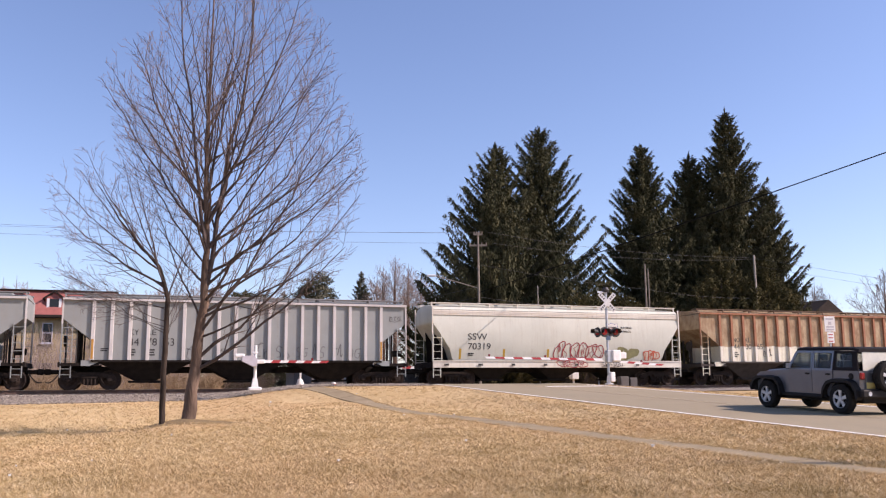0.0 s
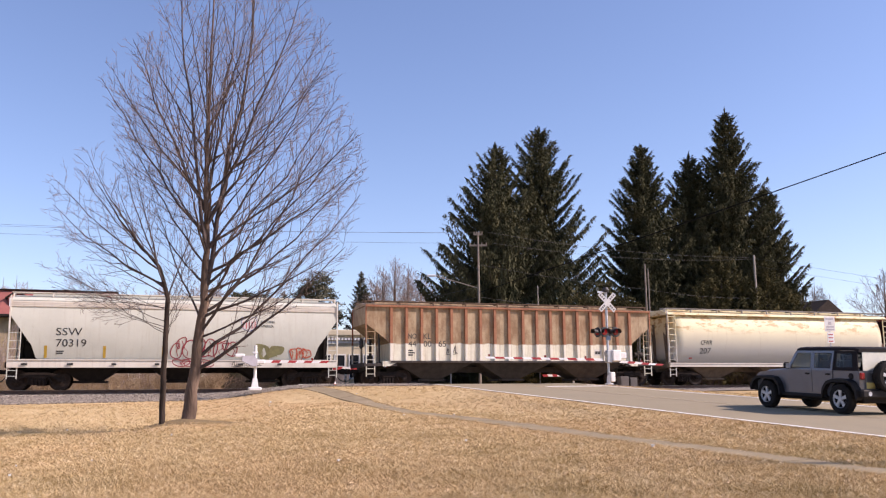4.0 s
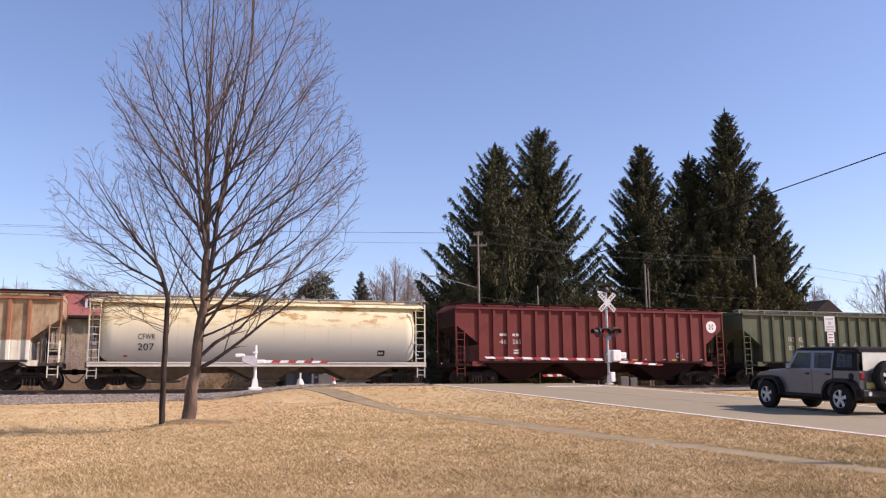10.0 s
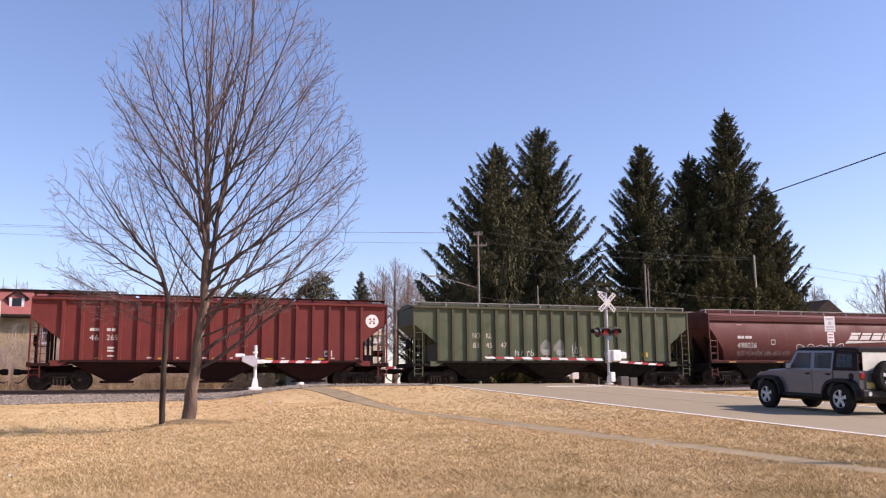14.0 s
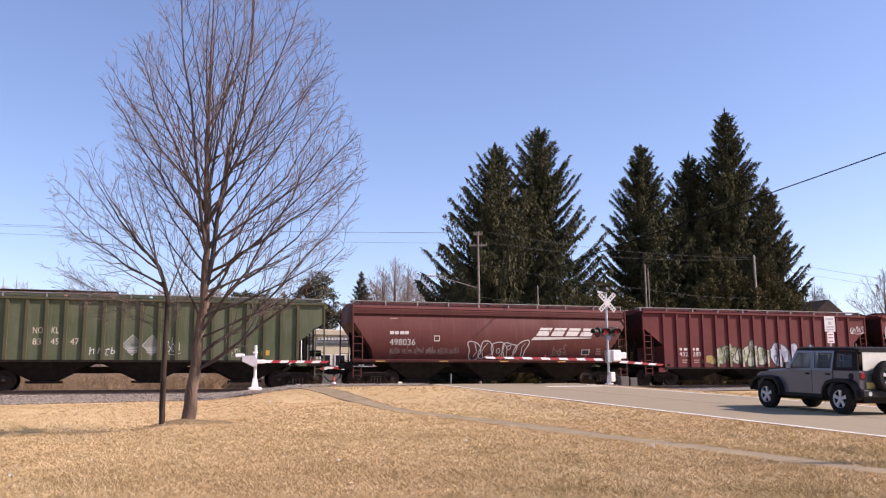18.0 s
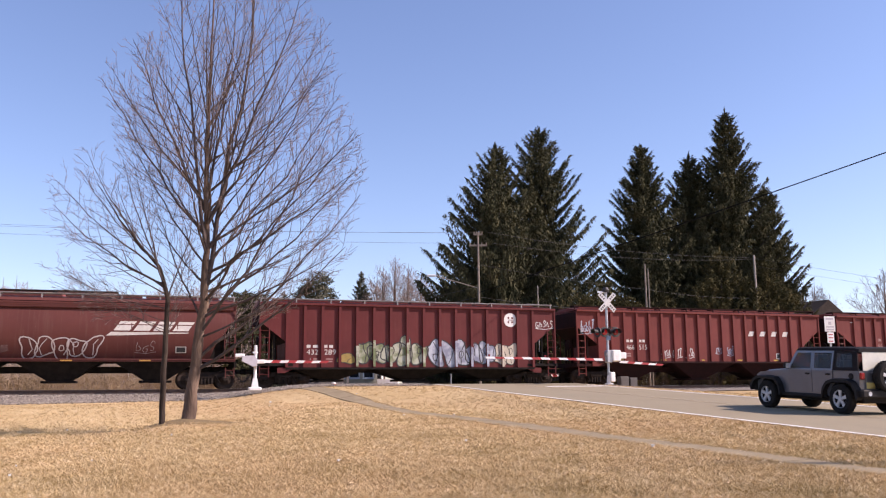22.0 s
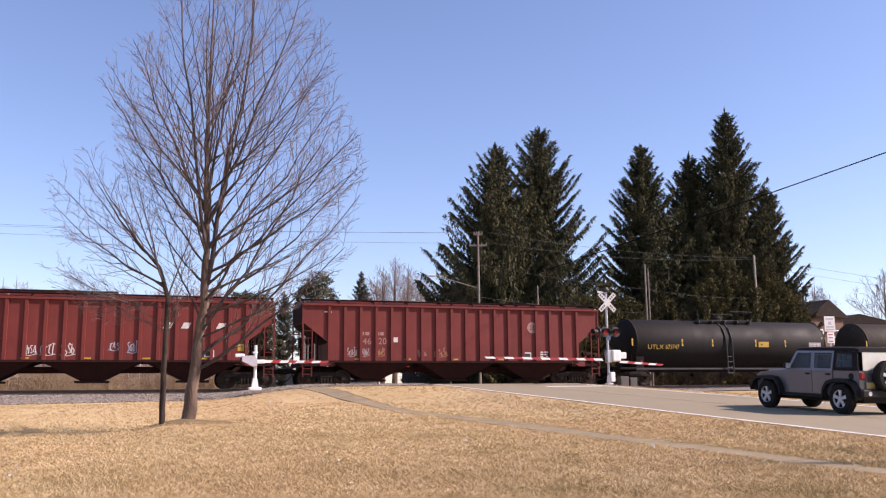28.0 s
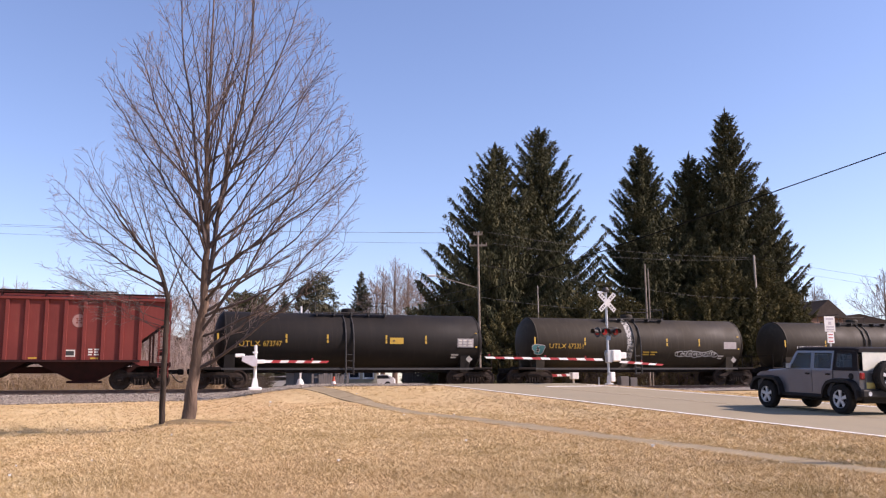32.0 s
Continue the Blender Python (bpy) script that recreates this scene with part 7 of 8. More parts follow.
def off_roader():
    zc = road_z(-24.45)
    p = place(3.80, -24.45, zc)
    car = root("off_road_car", "grey four-door off-road car with a black soft top, waiting", "car",
               m=pose(p.x, p.y, p.z, 0, 0, 108.94) @ pose(0, 0, 0, 0, -2.63, 0))
    A = 1.4735
    for x in (-A, A):
        for y in (-0.785, 0.785):
            road_wheel(car, x, y, 0.405, 1 if y > 0 else -1)
    # tub: one shell with wheel arches cut into its outline
    def arch(cx, r=0.50, n=7):
        return [(cx + r * math.cos(a), 0.45 + r * math.sin(a) * 0.95) for a in [math.pi * i / (n - 1) for i in range(n)]]
    outline = [(-2.05, 0.50)] + arch(-A)[::-1] + [(-0.85, 0.50), (0.85, 0.50)] + arch(A)[::-1] + [(2.0, 0.52), (2.03, 0.98), (1.9, 1.06), (0.70, 1.16), (-2.05, 1.16)]
    bm = bm_new()
    prism(bm, outline, -0.76, 0.76)
    part("tub", bm, jeep_paint, car)
    # raised hood with rounded front
    bm = bm_new()
    rings_to(bm, [[(x, y, z) for y, z in ((-w_, 1.02), (-w_, zt - 0.05), (-w_ + 0.08, zt), (w_ - 0.08, zt), (w_, zt - 0.05), (w_, 1.02))] for x, w_, zt in ((2.0, 0.52, 1.07), (1.8, 0.56, 1.125), (1.2, 0.62, 1.165), (0.72, 0.68, 1.185))])
    part("hood", bm, jeep_paint, car)
    bm = bm_new()
    box(bm, 2.0, 2.06, -0.58, 0.58, 0.60, 1.04, 0.02)
    grille = part("grille", bm, jeep_paint, car)
    for i in range(7):
        bm = bm_new()
        box(bm, 2.055, 2.07, -0.27 + i * 0.09 - 0.025, -0.27 + i * 0.09 + 0.025, 0.68, 0.98)
        part("grille_slot", bm, black_trim, grille)
    for y in (-0.44, 0.44):
        bm = bm_new()
        lathe(bm, [(0.01, 2.10), (0.08, 2.095), (0.10, 2.06), (0.01, 2.05)], 14, "x")
        bm.transform(Matrix.Translation((0, y, 0.87)))
        part("headlight", bm, glass, car)
    # black wheel flares
    for cx in (-A, A):
        for s_ in (-1, 1):
            bm = bm_new()
            rings = []
            prof = [(-0.66, 0.50), (-0.60, 0.72), (-0.46, 0.90), (-0.25, 0.965), (0.25, 0.965), (0.46, 0.90), (0.60, 0.72), (0.66, 0.50)] if cx < 0 else [(-0.66, 0.50), (-0.58, 0.78), (-0.40, 0.95), (-0.1, 0.985), (0.35, 0.98), (0.55, 0.90), (0.66, 0.75), (0.70, 0.62)]
            for dx, z in prof:
                rings.append([(cx + dx, s_ * 0.74, z - 0.01), (cx + dx, s_ * 0.94, z - 0.035), (cx + dx * 0.93, s_ * 0.94, z - 0.11), (cx + dx * 0.93, s_ * 0.74, z - 0.10)])
            rings_to(bm, rings)
            part("wheel_flare", bm, black_trim, car)
    # sills and bumpers
    for s_ in (-1, 1):
        bm = bm_new()
        box(bm, -0.9, 0.86, s_ * 0.80 - 0.06, s_ * 0.80 + 0.06, 0.40, 0.50, 0.02)
        part("side_step", bm, black_trim, car)
    bm = bm_new()
    box(bm, 2.05, 2.24, -0.80, 0.80, 0.50, 0.72, 0.04)
    part("front_bumper", bm, black_trim, car)
    bm = bm_new()
    box(bm, -2.26, -2.05, -0.86, 0.86, 0.46, 0.68, 0.04)
    part("rear_bumper", bm, black_trim, car)
    bm = bm_new()
    box(bm, -1.95, 1.9, -0.55, 0.55, 0.30, 0.52, 0.03)
    part("chassis", bm, black_trim, car)
    bm = bm_new()
    lathe(bm, [(0.01, -2.27), (0.055, -2.275), (0.06, -2.26), (0.01, -2.25)], 12, "x")
    bm.transform(Matrix.Translation((0, 0.62, 0.57)))
    part("reflector", bm, alloy, car)
    # doors with frames, panes and handles
    for s_ in (-1, 1):
        y0 = s_ * 0.765
        ya, yb = min(y0, y0 + s_ * 0.022), max(y0, y0 + s_ * 0.022)
        for xa, xb, slope in ((0.62, -0.33, 0.30), (-0.35, -1.12, 0.0)):
            bm = bm_new()
            low = [(xa, 0.54), (xa, 1.16), (xb, 1.16), (xb, 0.54 if slope else 0.78), (xb + 0.12, 0.54)]
            prism(bm, low, ya, yb)
            door = part("door", bm, jeep_paint, car)
            bm = bm_new()
            top = 1.70
            outer = [(xa, 1.165), (xa - slope, top), (xb, top), (xb, 1.165)]
            inner = [(xa - 0.075, 1.21), (xa - slope - 0.03, top - 0.06), (xb + 0.055, top - 0.06), (xb + 0.055, 1.21)]
            for i in range(4):
                j = (i + 1) % 4
                q = [outer[i], outer[j], inner[j], inner[i]]
                tilt = lambda z: -s_ * 0.10 * max(0, z - 1.16) / 0.55
                hexa(bm, [(a, ya + tilt(z), z) for a, z in q] + [(a, yb + tilt(z), z) for a, z in q])
            bmesh.ops.recalc_face_normals(bm, faces=bm.faces)
            part("window_frame", bm, jeep_paint, door)
            bm = bm_new()
            hexa(bm, [(a, y0 + s_ * 0.006 - s_ * 0.10 * max(0, z - 1.16) / 0.55, z) for a, z in inner] + [(a, y0 + s_ * 0.012 - s_ * 0.10 * max(0, z - 1.16) / 0.55, z) for a, z in inner])
            bmesh.ops.recalc_face_normals(bm, faces=bm.faces)
            pane = part("pane", bm, glass, door)
            bm = bm_new()
            box(bm, xb + 0.06, xb + 0.24, y0 + s_ * 0.04 - 0.02, y0 + s_ * 0.04 + 0.02, 1.03, 1.08, 0.015)
            part("handle", bm, black_trim, door)
        # mirror
        bm = bm_new()
        box(bm, 0.48, 0.60, s_ * 0.90 - 0.10, s_ * 0.90 + 0.10, 1.18, 1.36, 0.04)
        box(bm, 0.50, 0.56, min(s_ * 0.76, s_ * 0.9), max(s_ * 0.76, s_ * 0.9), 1.19, 1.23)
        mir = part("mirror", bm, black_trim, car)
        bm = bm_new()
        box(bm, 0.47, 0.479, s_ * 0.90 - 0.08, s_ * 0.90 + 0.08, 1.20, 1.34)
        part("mirror_glass", bm, alloy, mir)
        # tail lamp
        bm = bm_new()
        box(bm, -2.12, -2.045, s_ * 0.68 - 0.065, s_ * 0.68 + 0.065, 0.94, 1.12, 0.02)
        part("tail_light", bm, tail_red, car)
        # rear quarter of the top with its window
        bm = bm_new()
        outer = [(-1.14, 1.165), (-1.14, 1.70), (-1.95, 1.68), (-2.05, 1.165)]
        inner = [(-1.24, 1.26), (-1.24, 1.63), (-1.78, 1.62), (-1.84, 1.26)]
        for i in range(4):
            j = (i + 1) % 4
            q = [outer[i], outer[j], inner[j], inner[i]]
            hexa(bm, [(a, ya - s_ * 0.10 * max(0, z - 1.16) / 0.55, z) for a, z in q] + [(a, yb - s_ * 0.10 * max(0, z - 1.16) / 0.55, z) for a, z in q])
        bmesh.ops.recalc_face_normals(bm, faces=bm.faces)
        qt = part("quarter_panel", bm, soft_top, car)
        bm = bm_new()
        hexa(bm, [(a, y0 + s_ * 0.006 - s_ * 0.10 * max(0, z - 1.16) / 0.55, z) for a, z in inner] + [(a, y0 + s_ * 0.012 - s_ * 0.10 * max(0, z - 1.16) / 0.55, z) for a, z in inner])
        bmesh.ops.recalc_face_normals(bm, faces=bm.faces)
        part("pane", bm, glass, qt)
    bm = bm_new()
    lathe(bm, [(0.01, 0.795), (0.075, 0.79), (0.085, 0.77), (0.01, 0.76)], 16, "y")
    bm.transform(Matrix.Translation((-1.78, 0, 1.02)))
    part("fuel_cap", bm, black_trim, car)
    # roof, windscreen, tailgate, spare
    bm = bm_new()
    rings_to(bm, [[(x, y, z) for y, z in ((-0.69, zl), (-0.66, zl + 0.07), (-0.55, zl + 0.105), (0.55, zl + 0.105), (0.66, zl + 0.07), (0.69, zl))] for x, zl in ((0.34, 1.685), (0.1, 1.705), (-1.0, 1.71), (-1.8, 1.70), (-2.0, 1.66))])
    part("roof", bm, soft_top, car)
    bm = bm_new()
    for s_ in (-1, 1):
        hexa(bm, [(0.66, s_ * 0.71 - 0.035, 1.17), (0.72, s_ * 0.71 - 0.035, 1.17), (0.72, s_ * 0.71 + 0.035, 1.17), (0.66, s_ * 0.71 + 0.035, 1.17),
                  (0.32, s_ * 0.63 - 0.035, 1.70), (0.38, s_ * 0.63 - 0.035, 1.70), (0.38, s_ * 0.63 + 0.035, 1.70), (0.32, s_ * 0.63 + 0.035, 1.70)])
    part("windscreen_frame", bm, jeep_paint, car)
    bm = bm_new()
    hexa(bm, [(0.68, -0.68, 1.18), (0.69, -0.68, 1.18), (0.69, 0.68, 1.18), (0.68, 0.68, 1.18), (0.345, -0.60, 1.69), (0.355, -0.60, 1.69), (0.355, 0.60, 1.69), (0.345, 0.60, 1.69)])
    part("windscreen", bm, glass, car)
    bm = bm_new()
    box(bm, -2.075, -2.05, -0.56, 0.56, 0.66, 1.15, 0.01)
    gate = part("tailgate", bm, jeep_paint, car)
    bm = bm_new()
    hexa(bm, [(-2.06, -0.62, 1.17), (-2.045, -0.62, 1.17), (-2.045, 0.62, 1.17), (-2.06, 0.62, 1.17), (-1.99, -0.56, 1.66), (-1.975, -0.56, 1.66), (-1.975, 0.56, 1.66), (-1.99, 0.56, 1.66)])
    # opaque pale cream: sunlight on the vinyl is painted into the colour
    part("rear_window", bm, surface("sunlit_vinyl", (0.62, 0.60, 0.50), (0.52, 0.50, 0.42), 3, 0.25), car, "vinyl rear window, its sunlit look put into a pale colour")
    spare = road_wheel(car, -2.22, 0.0, 1.02, 1, 0.405, 0.25, "spare_wheel")
    spare.matrix_local = pose(-2.23, 0.0, 1.02, 0, 0, 90)
    bm = bm_new()
    box(bm, -2.10, -2.085, 0.28, 0.56, 0.70, 0.86)
    part("number_plate", bm, plate_yellow, car)
    # seats
    for x in (0.0, -0.9):
        for y in (-0.36, 0.36):
            bm = bm_new()
            box(bm, x - 0.25, x + 0.25, y - 0.24, y + 0.24, 0.78, 0.95, 0.04)
            hexa(bm, [(x - 0.30, y - 0.23, 0.9), (x - 0.16, y - 0.23, 0.9), (x - 0.16, y + 0.23, 0.9), (x - 0.30, y + 0.23, 0.9),
                      (x - 0.42, y - 0.20, 1.42), (x - 0.32, y - 0.20, 1.42), (x - 0.32, y + 0.20, 1.42), (x - 0.42, y + 0.20, 1.42)])
            box(bm, x - 0.44, x - 0.34, y - 0.13, y + 0.13, 1.44, 1.60, 0.03)
            part("seat", bm, seat_cloth, car)
    bm = bm_new()
    for s_ in (-1, 1):
        rod(bm, (-0.42, s_ * 0.60, 1.15), (-0.42, s_ * 0.56, 1.66), 0.03, n=8)
        rod(bm, (-0.42, s_ * 0.56, 1.66), (-1.6, s_ * 0.58, 1.62), 0.03, n=8)
    rod(bm, (-0.42, -0.56, 1.66), (-0.42, 0.56, 1.66), 0.03, n=8)
    part("roll_bar", bm, black_trim, car)


off_roader()
# ---- buildings beyond the track ----
brick_tan = surface("tan_stucco", (0.44, 0.35, 0.19), (0.27, 0.20, 0.11), 1.6, 0.9, bump=0.8, fine=14, dist=0.03)
tin_red = surface("red_roof", (0.37, 0.115, 0.095), (0.28, 0.09, 0.075), 3.0, 0.7)
roof_dark = surface("dark_shingles", (0.026, 0.021, 0.019), (0.042, 0.034, 0.030), 6.0, 0.95)
roof_dark.node_tree.nodes["Principled BSDF"].inputs["Specular IOR Level"].default_value = 0.08
cream_wall = surface("cream_siding", (0.62, 0.54, 0.38), (0.54, 0.46, 0.33), 2.0, 0.8)
brown_wall = surface("brown_brick", (0.15, 0.085, 0.06), (0.10, 0.06, 0.045), 5.0, 0.9)
grey_wall = surface("grey_boards", (0.14, 0.13, 0.13), (0.09, 0.085, 0.085), 4.0, 0.85, stretch=(4, 4, 0.3))
dark_pane, nt, b = nodes_of("dark_window", 0.08)
b.inputs["Base Color"].default_value = (0.02, 0.022, 0.026, 1)
b.inputs["Specular IOR Level"].default_value = 0.25


def window_unit(parent, x, y, z, w_, h, frame_mat, t=0.09):
    win = new("window")
    win.parent, win.matrix_local = parent, pose(x, y, z)
    bm = bm_new()
    for xa, xb, za, zb in ((-w_ / 2 - t, -w_ / 2, -t, h + t), (w_ / 2, w_ / 2 + t, -t, h + t), (-w_ / 2, w_ / 2, h, h + t), (-w_ / 2, w_ / 2, -t, 0), (-w_ / 2, w_ / 2, h * 0.48, h * 0.52)):
        box(bm, xa, xb, -0.06, 0.02, za, zb)
    part("window_frame", bm, frame_mat, win)
    bm = bm_new()
    box(bm, -w_ / 2, w_ / 2, -0.02, 0.02, 0, h)
    part("pane", bm, dark_pane, win)
    bm = bm_new()
    box(bm, -w_ / 2 - 0.14, w_ / 2 + 0.14, -0.14, 0.0, -t - 0.07, -t)
    part("sill", bm, frame_mat, win)


def left_house():
    """Tan building with a red mansard roof and little gabled dormers."""
    s0, s1, v0, v1, z0 = -44.0, -16.3, 14.0, 24.0, 1.62
    h = root("house", "tan stuccoed building with a red mansard roof and gabled dormers", "building", m=track_pose(0, 0, 0))
    bm = bm_new()
    box(bm, s0, s1, v0, v1, z0, 6.4)
    part("wall", bm, brick_tan, h)
    bm = bm_new()
    hexa(bm, [(s0 - 0.4, v0 - 0.45, 6.4), (s1 + 0.4, v0 - 0.45, 6.4), (s1 + 0.4, v1 + 0.4, 6.4), (s0 - 0.4, v1 + 0.4, 6.4),
              (s0 + 0.3, v0 + 0.35, 7.95), (s1 - 0.3, v0 + 0.35, 7.95), (s1 - 0.3, v1 - 0.3, 7.95), (s0 + 0.3, v1 - 0.3, 7.95)])
    roof = part("roof", bm, tin_red, h)
    bm = bm_new()
    box(bm, s0 - 0.5, s1 + 0.5, v0 - 0.55, v1 + 0.5, 6.24, 6.42, 0.03)
    part("eaves", bm, roof_dark, h)
    bm = bm_new()
    box(bm, s0 + 0.2, s1 - 0.2, v0 + 0.2, v1 - 0.2, 7.95, 8.03, 0.02)
    part("ridge_cap", bm, roof_dark, h)
    for x in (-40.5, -36.0, -31.5, -26.5, -24.4, -22.3, -20.2, -18.0):
        d = new("dormer")
        d.parent, d.matrix_local = roof, pose(x, v0 - 0.15, 6.5)
        bm = bm_new()
        prism(bm, [(-0.5, 0), (0.5, 0), (0.5, 0.95), (0, 1.35), (-0.5, 0.95)], 0.0, 1.2)
        part("dormer_front", bm, tin_red, d)
        bm = bm_new()
        for k in (-1, 1):
            hexa(bm, [(k * 0.0, -0.12, 1.36), (k * 0.66, -0.12, 0.86), (k * 0.66, 1.2, 0.86), (k * 0.0, 1.2, 1.36),
                      (k * 0.0, -0.12, 1.46), (k * 0.66, -0.12, 0.96), (k * 0.66, 1.2, 0.96), (k * 0.0, 1.2, 1.46)])
        bmesh.ops.recalc_face_normals(bm, faces=bm.faces)
        part("dormer_roof", bm, roof_dark, d)
        bm = bm_new()
        box(bm, -0.42, -0.27, -0.04, 0.0, 0.12, 0.95)
        part("window_trim", bm, white_paint, d)
        bm = bm_new()
        box(bm, 0.27, 0.42, -0.04, 0.0, 0.12, 0.95)
        part("window_trim", bm, white_paint, d)
        bm = bm_new()
        box(bm, -0.27, 0.27, -0.03, 0.0, 0.14, 0.92)
        part("pane", bm, dark_pane, d)
    for x in (-40, -36, -32, -28, -24.3, -20.5, -17.6):
        window_unit(h, x, v0 - 0.01, 4.75, 0.5, 1.15, grey_housing, 0.05)
        window_unit(h, x, v0 - 0.01, 2.3, 0.6, 1.1, grey_wall)
    bm = bm_new()
    box(bm, -25.3, -24.9, 17.0, 17.4, 7.9, 9.4)
    part("chimney", bm, roof_dark, h)


left_house()


def block_house(name, s, v, z0, wd, dp, hg, wall, roof_mat, label, gable=1.6, windows=(), turn=0, flat=False):
    h = root(name, label, "building", "buildings beyond the track", track_pose(s, v, z0, turn))
    bm = bm_new()
    box(bm, -wd / 2, wd / 2, 0, dp, 0, hg)
    part("wall", bm, wall, h)
    bm = bm_new()
    if flat:
        box(bm, -wd / 2 - 0.3, wd / 2 + 0.3, -0.3, dp + 0.3, hg, hg + 0.5, 0.06)
    else:
        prism(bm, [(-wd / 2 - 0.4, hg - 0.05), (wd / 2 + 0.4, hg - 0.05), (wd / 2 + 0.3, hg + 0.12), (0, hg + gable), (-wd / 2 - 0.3, hg + 0.12)], -0.4, dp + 0.4)
    part("roof", bm, roof_mat, h)
    if not flat:
        bm = bm_new()
        prism(bm, [(-wd / 2, hg), (wd / 2, hg), (0, hg + gable - 0.2)], -0.05, 0.02)
        part("gable", bm, wall, h)
    for x, z, w_, q in windows:
        window_unit(h, x, -0.01, z, w_, q, white_paint)
    return h


cream = block_house("shop", 1.95, 30.0, 1.8, 5.4, 8.0, 4.6, cream_wall, cream_wall, "cream flat-roofed building with a dentilled cornice and tall windows", flat=True,
                    windows=((-1.9, 1.0, 0.8, 1.9), (-0.63, 1.0, 0.8, 1.9), (0.63, 1.0, 0.8, 1.9), (1.9, 1.0, 0.8, 1.9)))
bm = bm_new()
for i in range(18):
    box(bm, -2.6 + i * 0.29, -2.45 + i * 0.29, -0.32, -0.02, 4.2, 4.4)
part("dentils", bm, white_paint, cream)
bm = bm_new()
box(bm, -2.75, 2.75, -0.12, 0.0, 3.95, 4.1)
part("cornice", bm, white_paint, cream)
block_house("house", -15.5, 42.0, 1.8, 9.0, 8.0, 4.6, brown_wall, roof_dark, "brown brick house half hidden by brush", windows=((-2.5, 1.2, 0.9, 1.4), (0, 1.2, 0.9, 1.4), (2.5, 1.2, 0.9, 1.4)))
block_house("house", 51.3, 27.0, 1.8, 5.2, 8.0, 6.9, brown_wall, roof_dark, "brown house with a steep dark gable roof behind the trees", gable=1.75, windows=((0, 6.9, 0.5, 0.7), (-1.3, 4.2, 0.8, 1.3), (1.3, 4.2, 0.8, 1.3)), turn=12)
block_house("house", 64, 36.0, 1.8, 18.0, 10.0, 6.5, brown_wall, roof_dark, "long low house with a dark roof", gable=1.7, windows=((-6, 1.5, 1.0, 1.3), (-2, 1.5, 1.0, 1.3), (2, 1.5, 1.0, 1.3), (6, 1.5, 1.0, 1.3)))
block_house("shed", -1.6, 26.0, 1.8, 3.4, 4.0, 1.6, grey_wall, roof_dark, "small grey board shed", gable=0.6, windows=())

# board fence seen under the cars, each board a piece
fence = root("board_fence", "weathered grey board fence beyond the track", "fence", m=track_pose(-5.6, 12.0, 1.70))
bm = bm_new()
box(bm, -0.07, 0.07, -0.012, 0.012, 0, 1.05)
board_mesh = bpy.data.meshes.new("board")
bm.to_mesh(board_mesh)
bm.free()
for i in range(30):
    if 8 <= i <= 23 and i not in (9, 10, 17, 22):
        part_mesh("board", board_mesh, grey_wall, fence, at=pose(i * 0.155, random.uniform(-0.01, 0.01), random.uniform(-0.05, 0.05)))
bm = bm_new()
for z in (0.25, 0.8):
    box(bm, 1.15, 3.65, 0.02, 0.06, z, z + 0.08)
part("fence_rail", bm, grey_wall, fence)
for i, s in enumerate((-3.6,)):
    bar = root("traffic_cone", "orange and white striped traffic cone", "traffic cone", "traffic cones", track_pose(s, 9.0 + i * 0.4, 1.73))
    for z0, z1, m in ((0.0, 0.05, black_trim), (0.05, 0.35, spray_orange), (0.35, 0.5, white_paint), (0.5, 0.8, spray_orange)):
        bm = bm_new()
        lathe(bm, [(0.20 - 0.2 * z0, z0), (0.20 - 0.2 * z1, z1)], 10, "z")
        part("band", bm, m, bar)

# dark fence across the street
df = root("board_fence", "dark brown board fence across the street", "fence", m=track_pose(4.4, 21.0, 1.70))
bm = bm_new()
box(bm, -0.10, 0.10, -0.015, 0.015, 0, 1.75)
dark_board = bpy.data.meshes.new("board")
bm.to_mesh(dark_board)
bm.free()
dark_wood = surface("dark_brown_boards", (0.055, 0.042, 0.035), (0.085, 0.065, 0.052), 4, 0.9, stretch=(3, 3, 0.3))
for i in range(68):
    part_mesh("board", dark_board, dark_wood, df, at=pose(i * 0.215, random.uniform(-0.01, 0.01), random.uniform(-0.04, 0.04)))

# ---- distant trees and brush ----
def reach_of(height, wide, low=0.28):
    return lambda z: wide * max(0.08, math.sin(math.pi * min(1, max(0.0, (z / height - low * 0.5) / (1.02 - low * 0.5))) ** 0.8))


for i, (x, y, top, wide, seed) in enumerate(((-6.6, 118, 20.3, 5.0, 31), (-4.9, 120, 19.4, 4.6, 46), (-8.3, 119, 19.0, 4.4, 47), (-3.2, 122, 19.0, 4.6, 32), (-9.6, 125, 18.6, 4.0, 33), (0.2, 120, 17.0, 4.0, 43), (44.4, 110, 15.2, 4.0, 34), (54.6, 108, 16.4, 5.0, 35), (47.6, 112, 15.4, 3.6, 36),
                                             (-58, 118, 17.9, 4.0, 37), (-57.0, 119, 17.3, 3.4, 44), (-59.3, 117, 17.6, 3.6, 45), (-16.2, 62, 9.6, 2.6, 38), (-19.0, 66, 9.8, 3.0, 39), (-22.5, 70, 10.6, 3.0, 40))):
    hgt = top - 1.8
    bare_tree("bare_tree", "distant bare tree with a fine brown crown", (x, y, 1.8), [(0, 0, 0, 0.022 * hgt), (0.1, 0, hgt * 0.3, 0.016 * hgt), (0.0, 0, hgt * 0.62, 0.010 * hgt), (0.1, 0, hgt * 0.98, 0.01)],
              20, reach_of(hgt, wide * 1.25), seed, (bark, far_twig), kids=(0, 7, 8, 9), low=hgt * 0.2, high=hgt * 0.75, el0=24, el1=60, group="distant bare trees", levels=2, rmin=0.012 if i < 12 else 0.008)

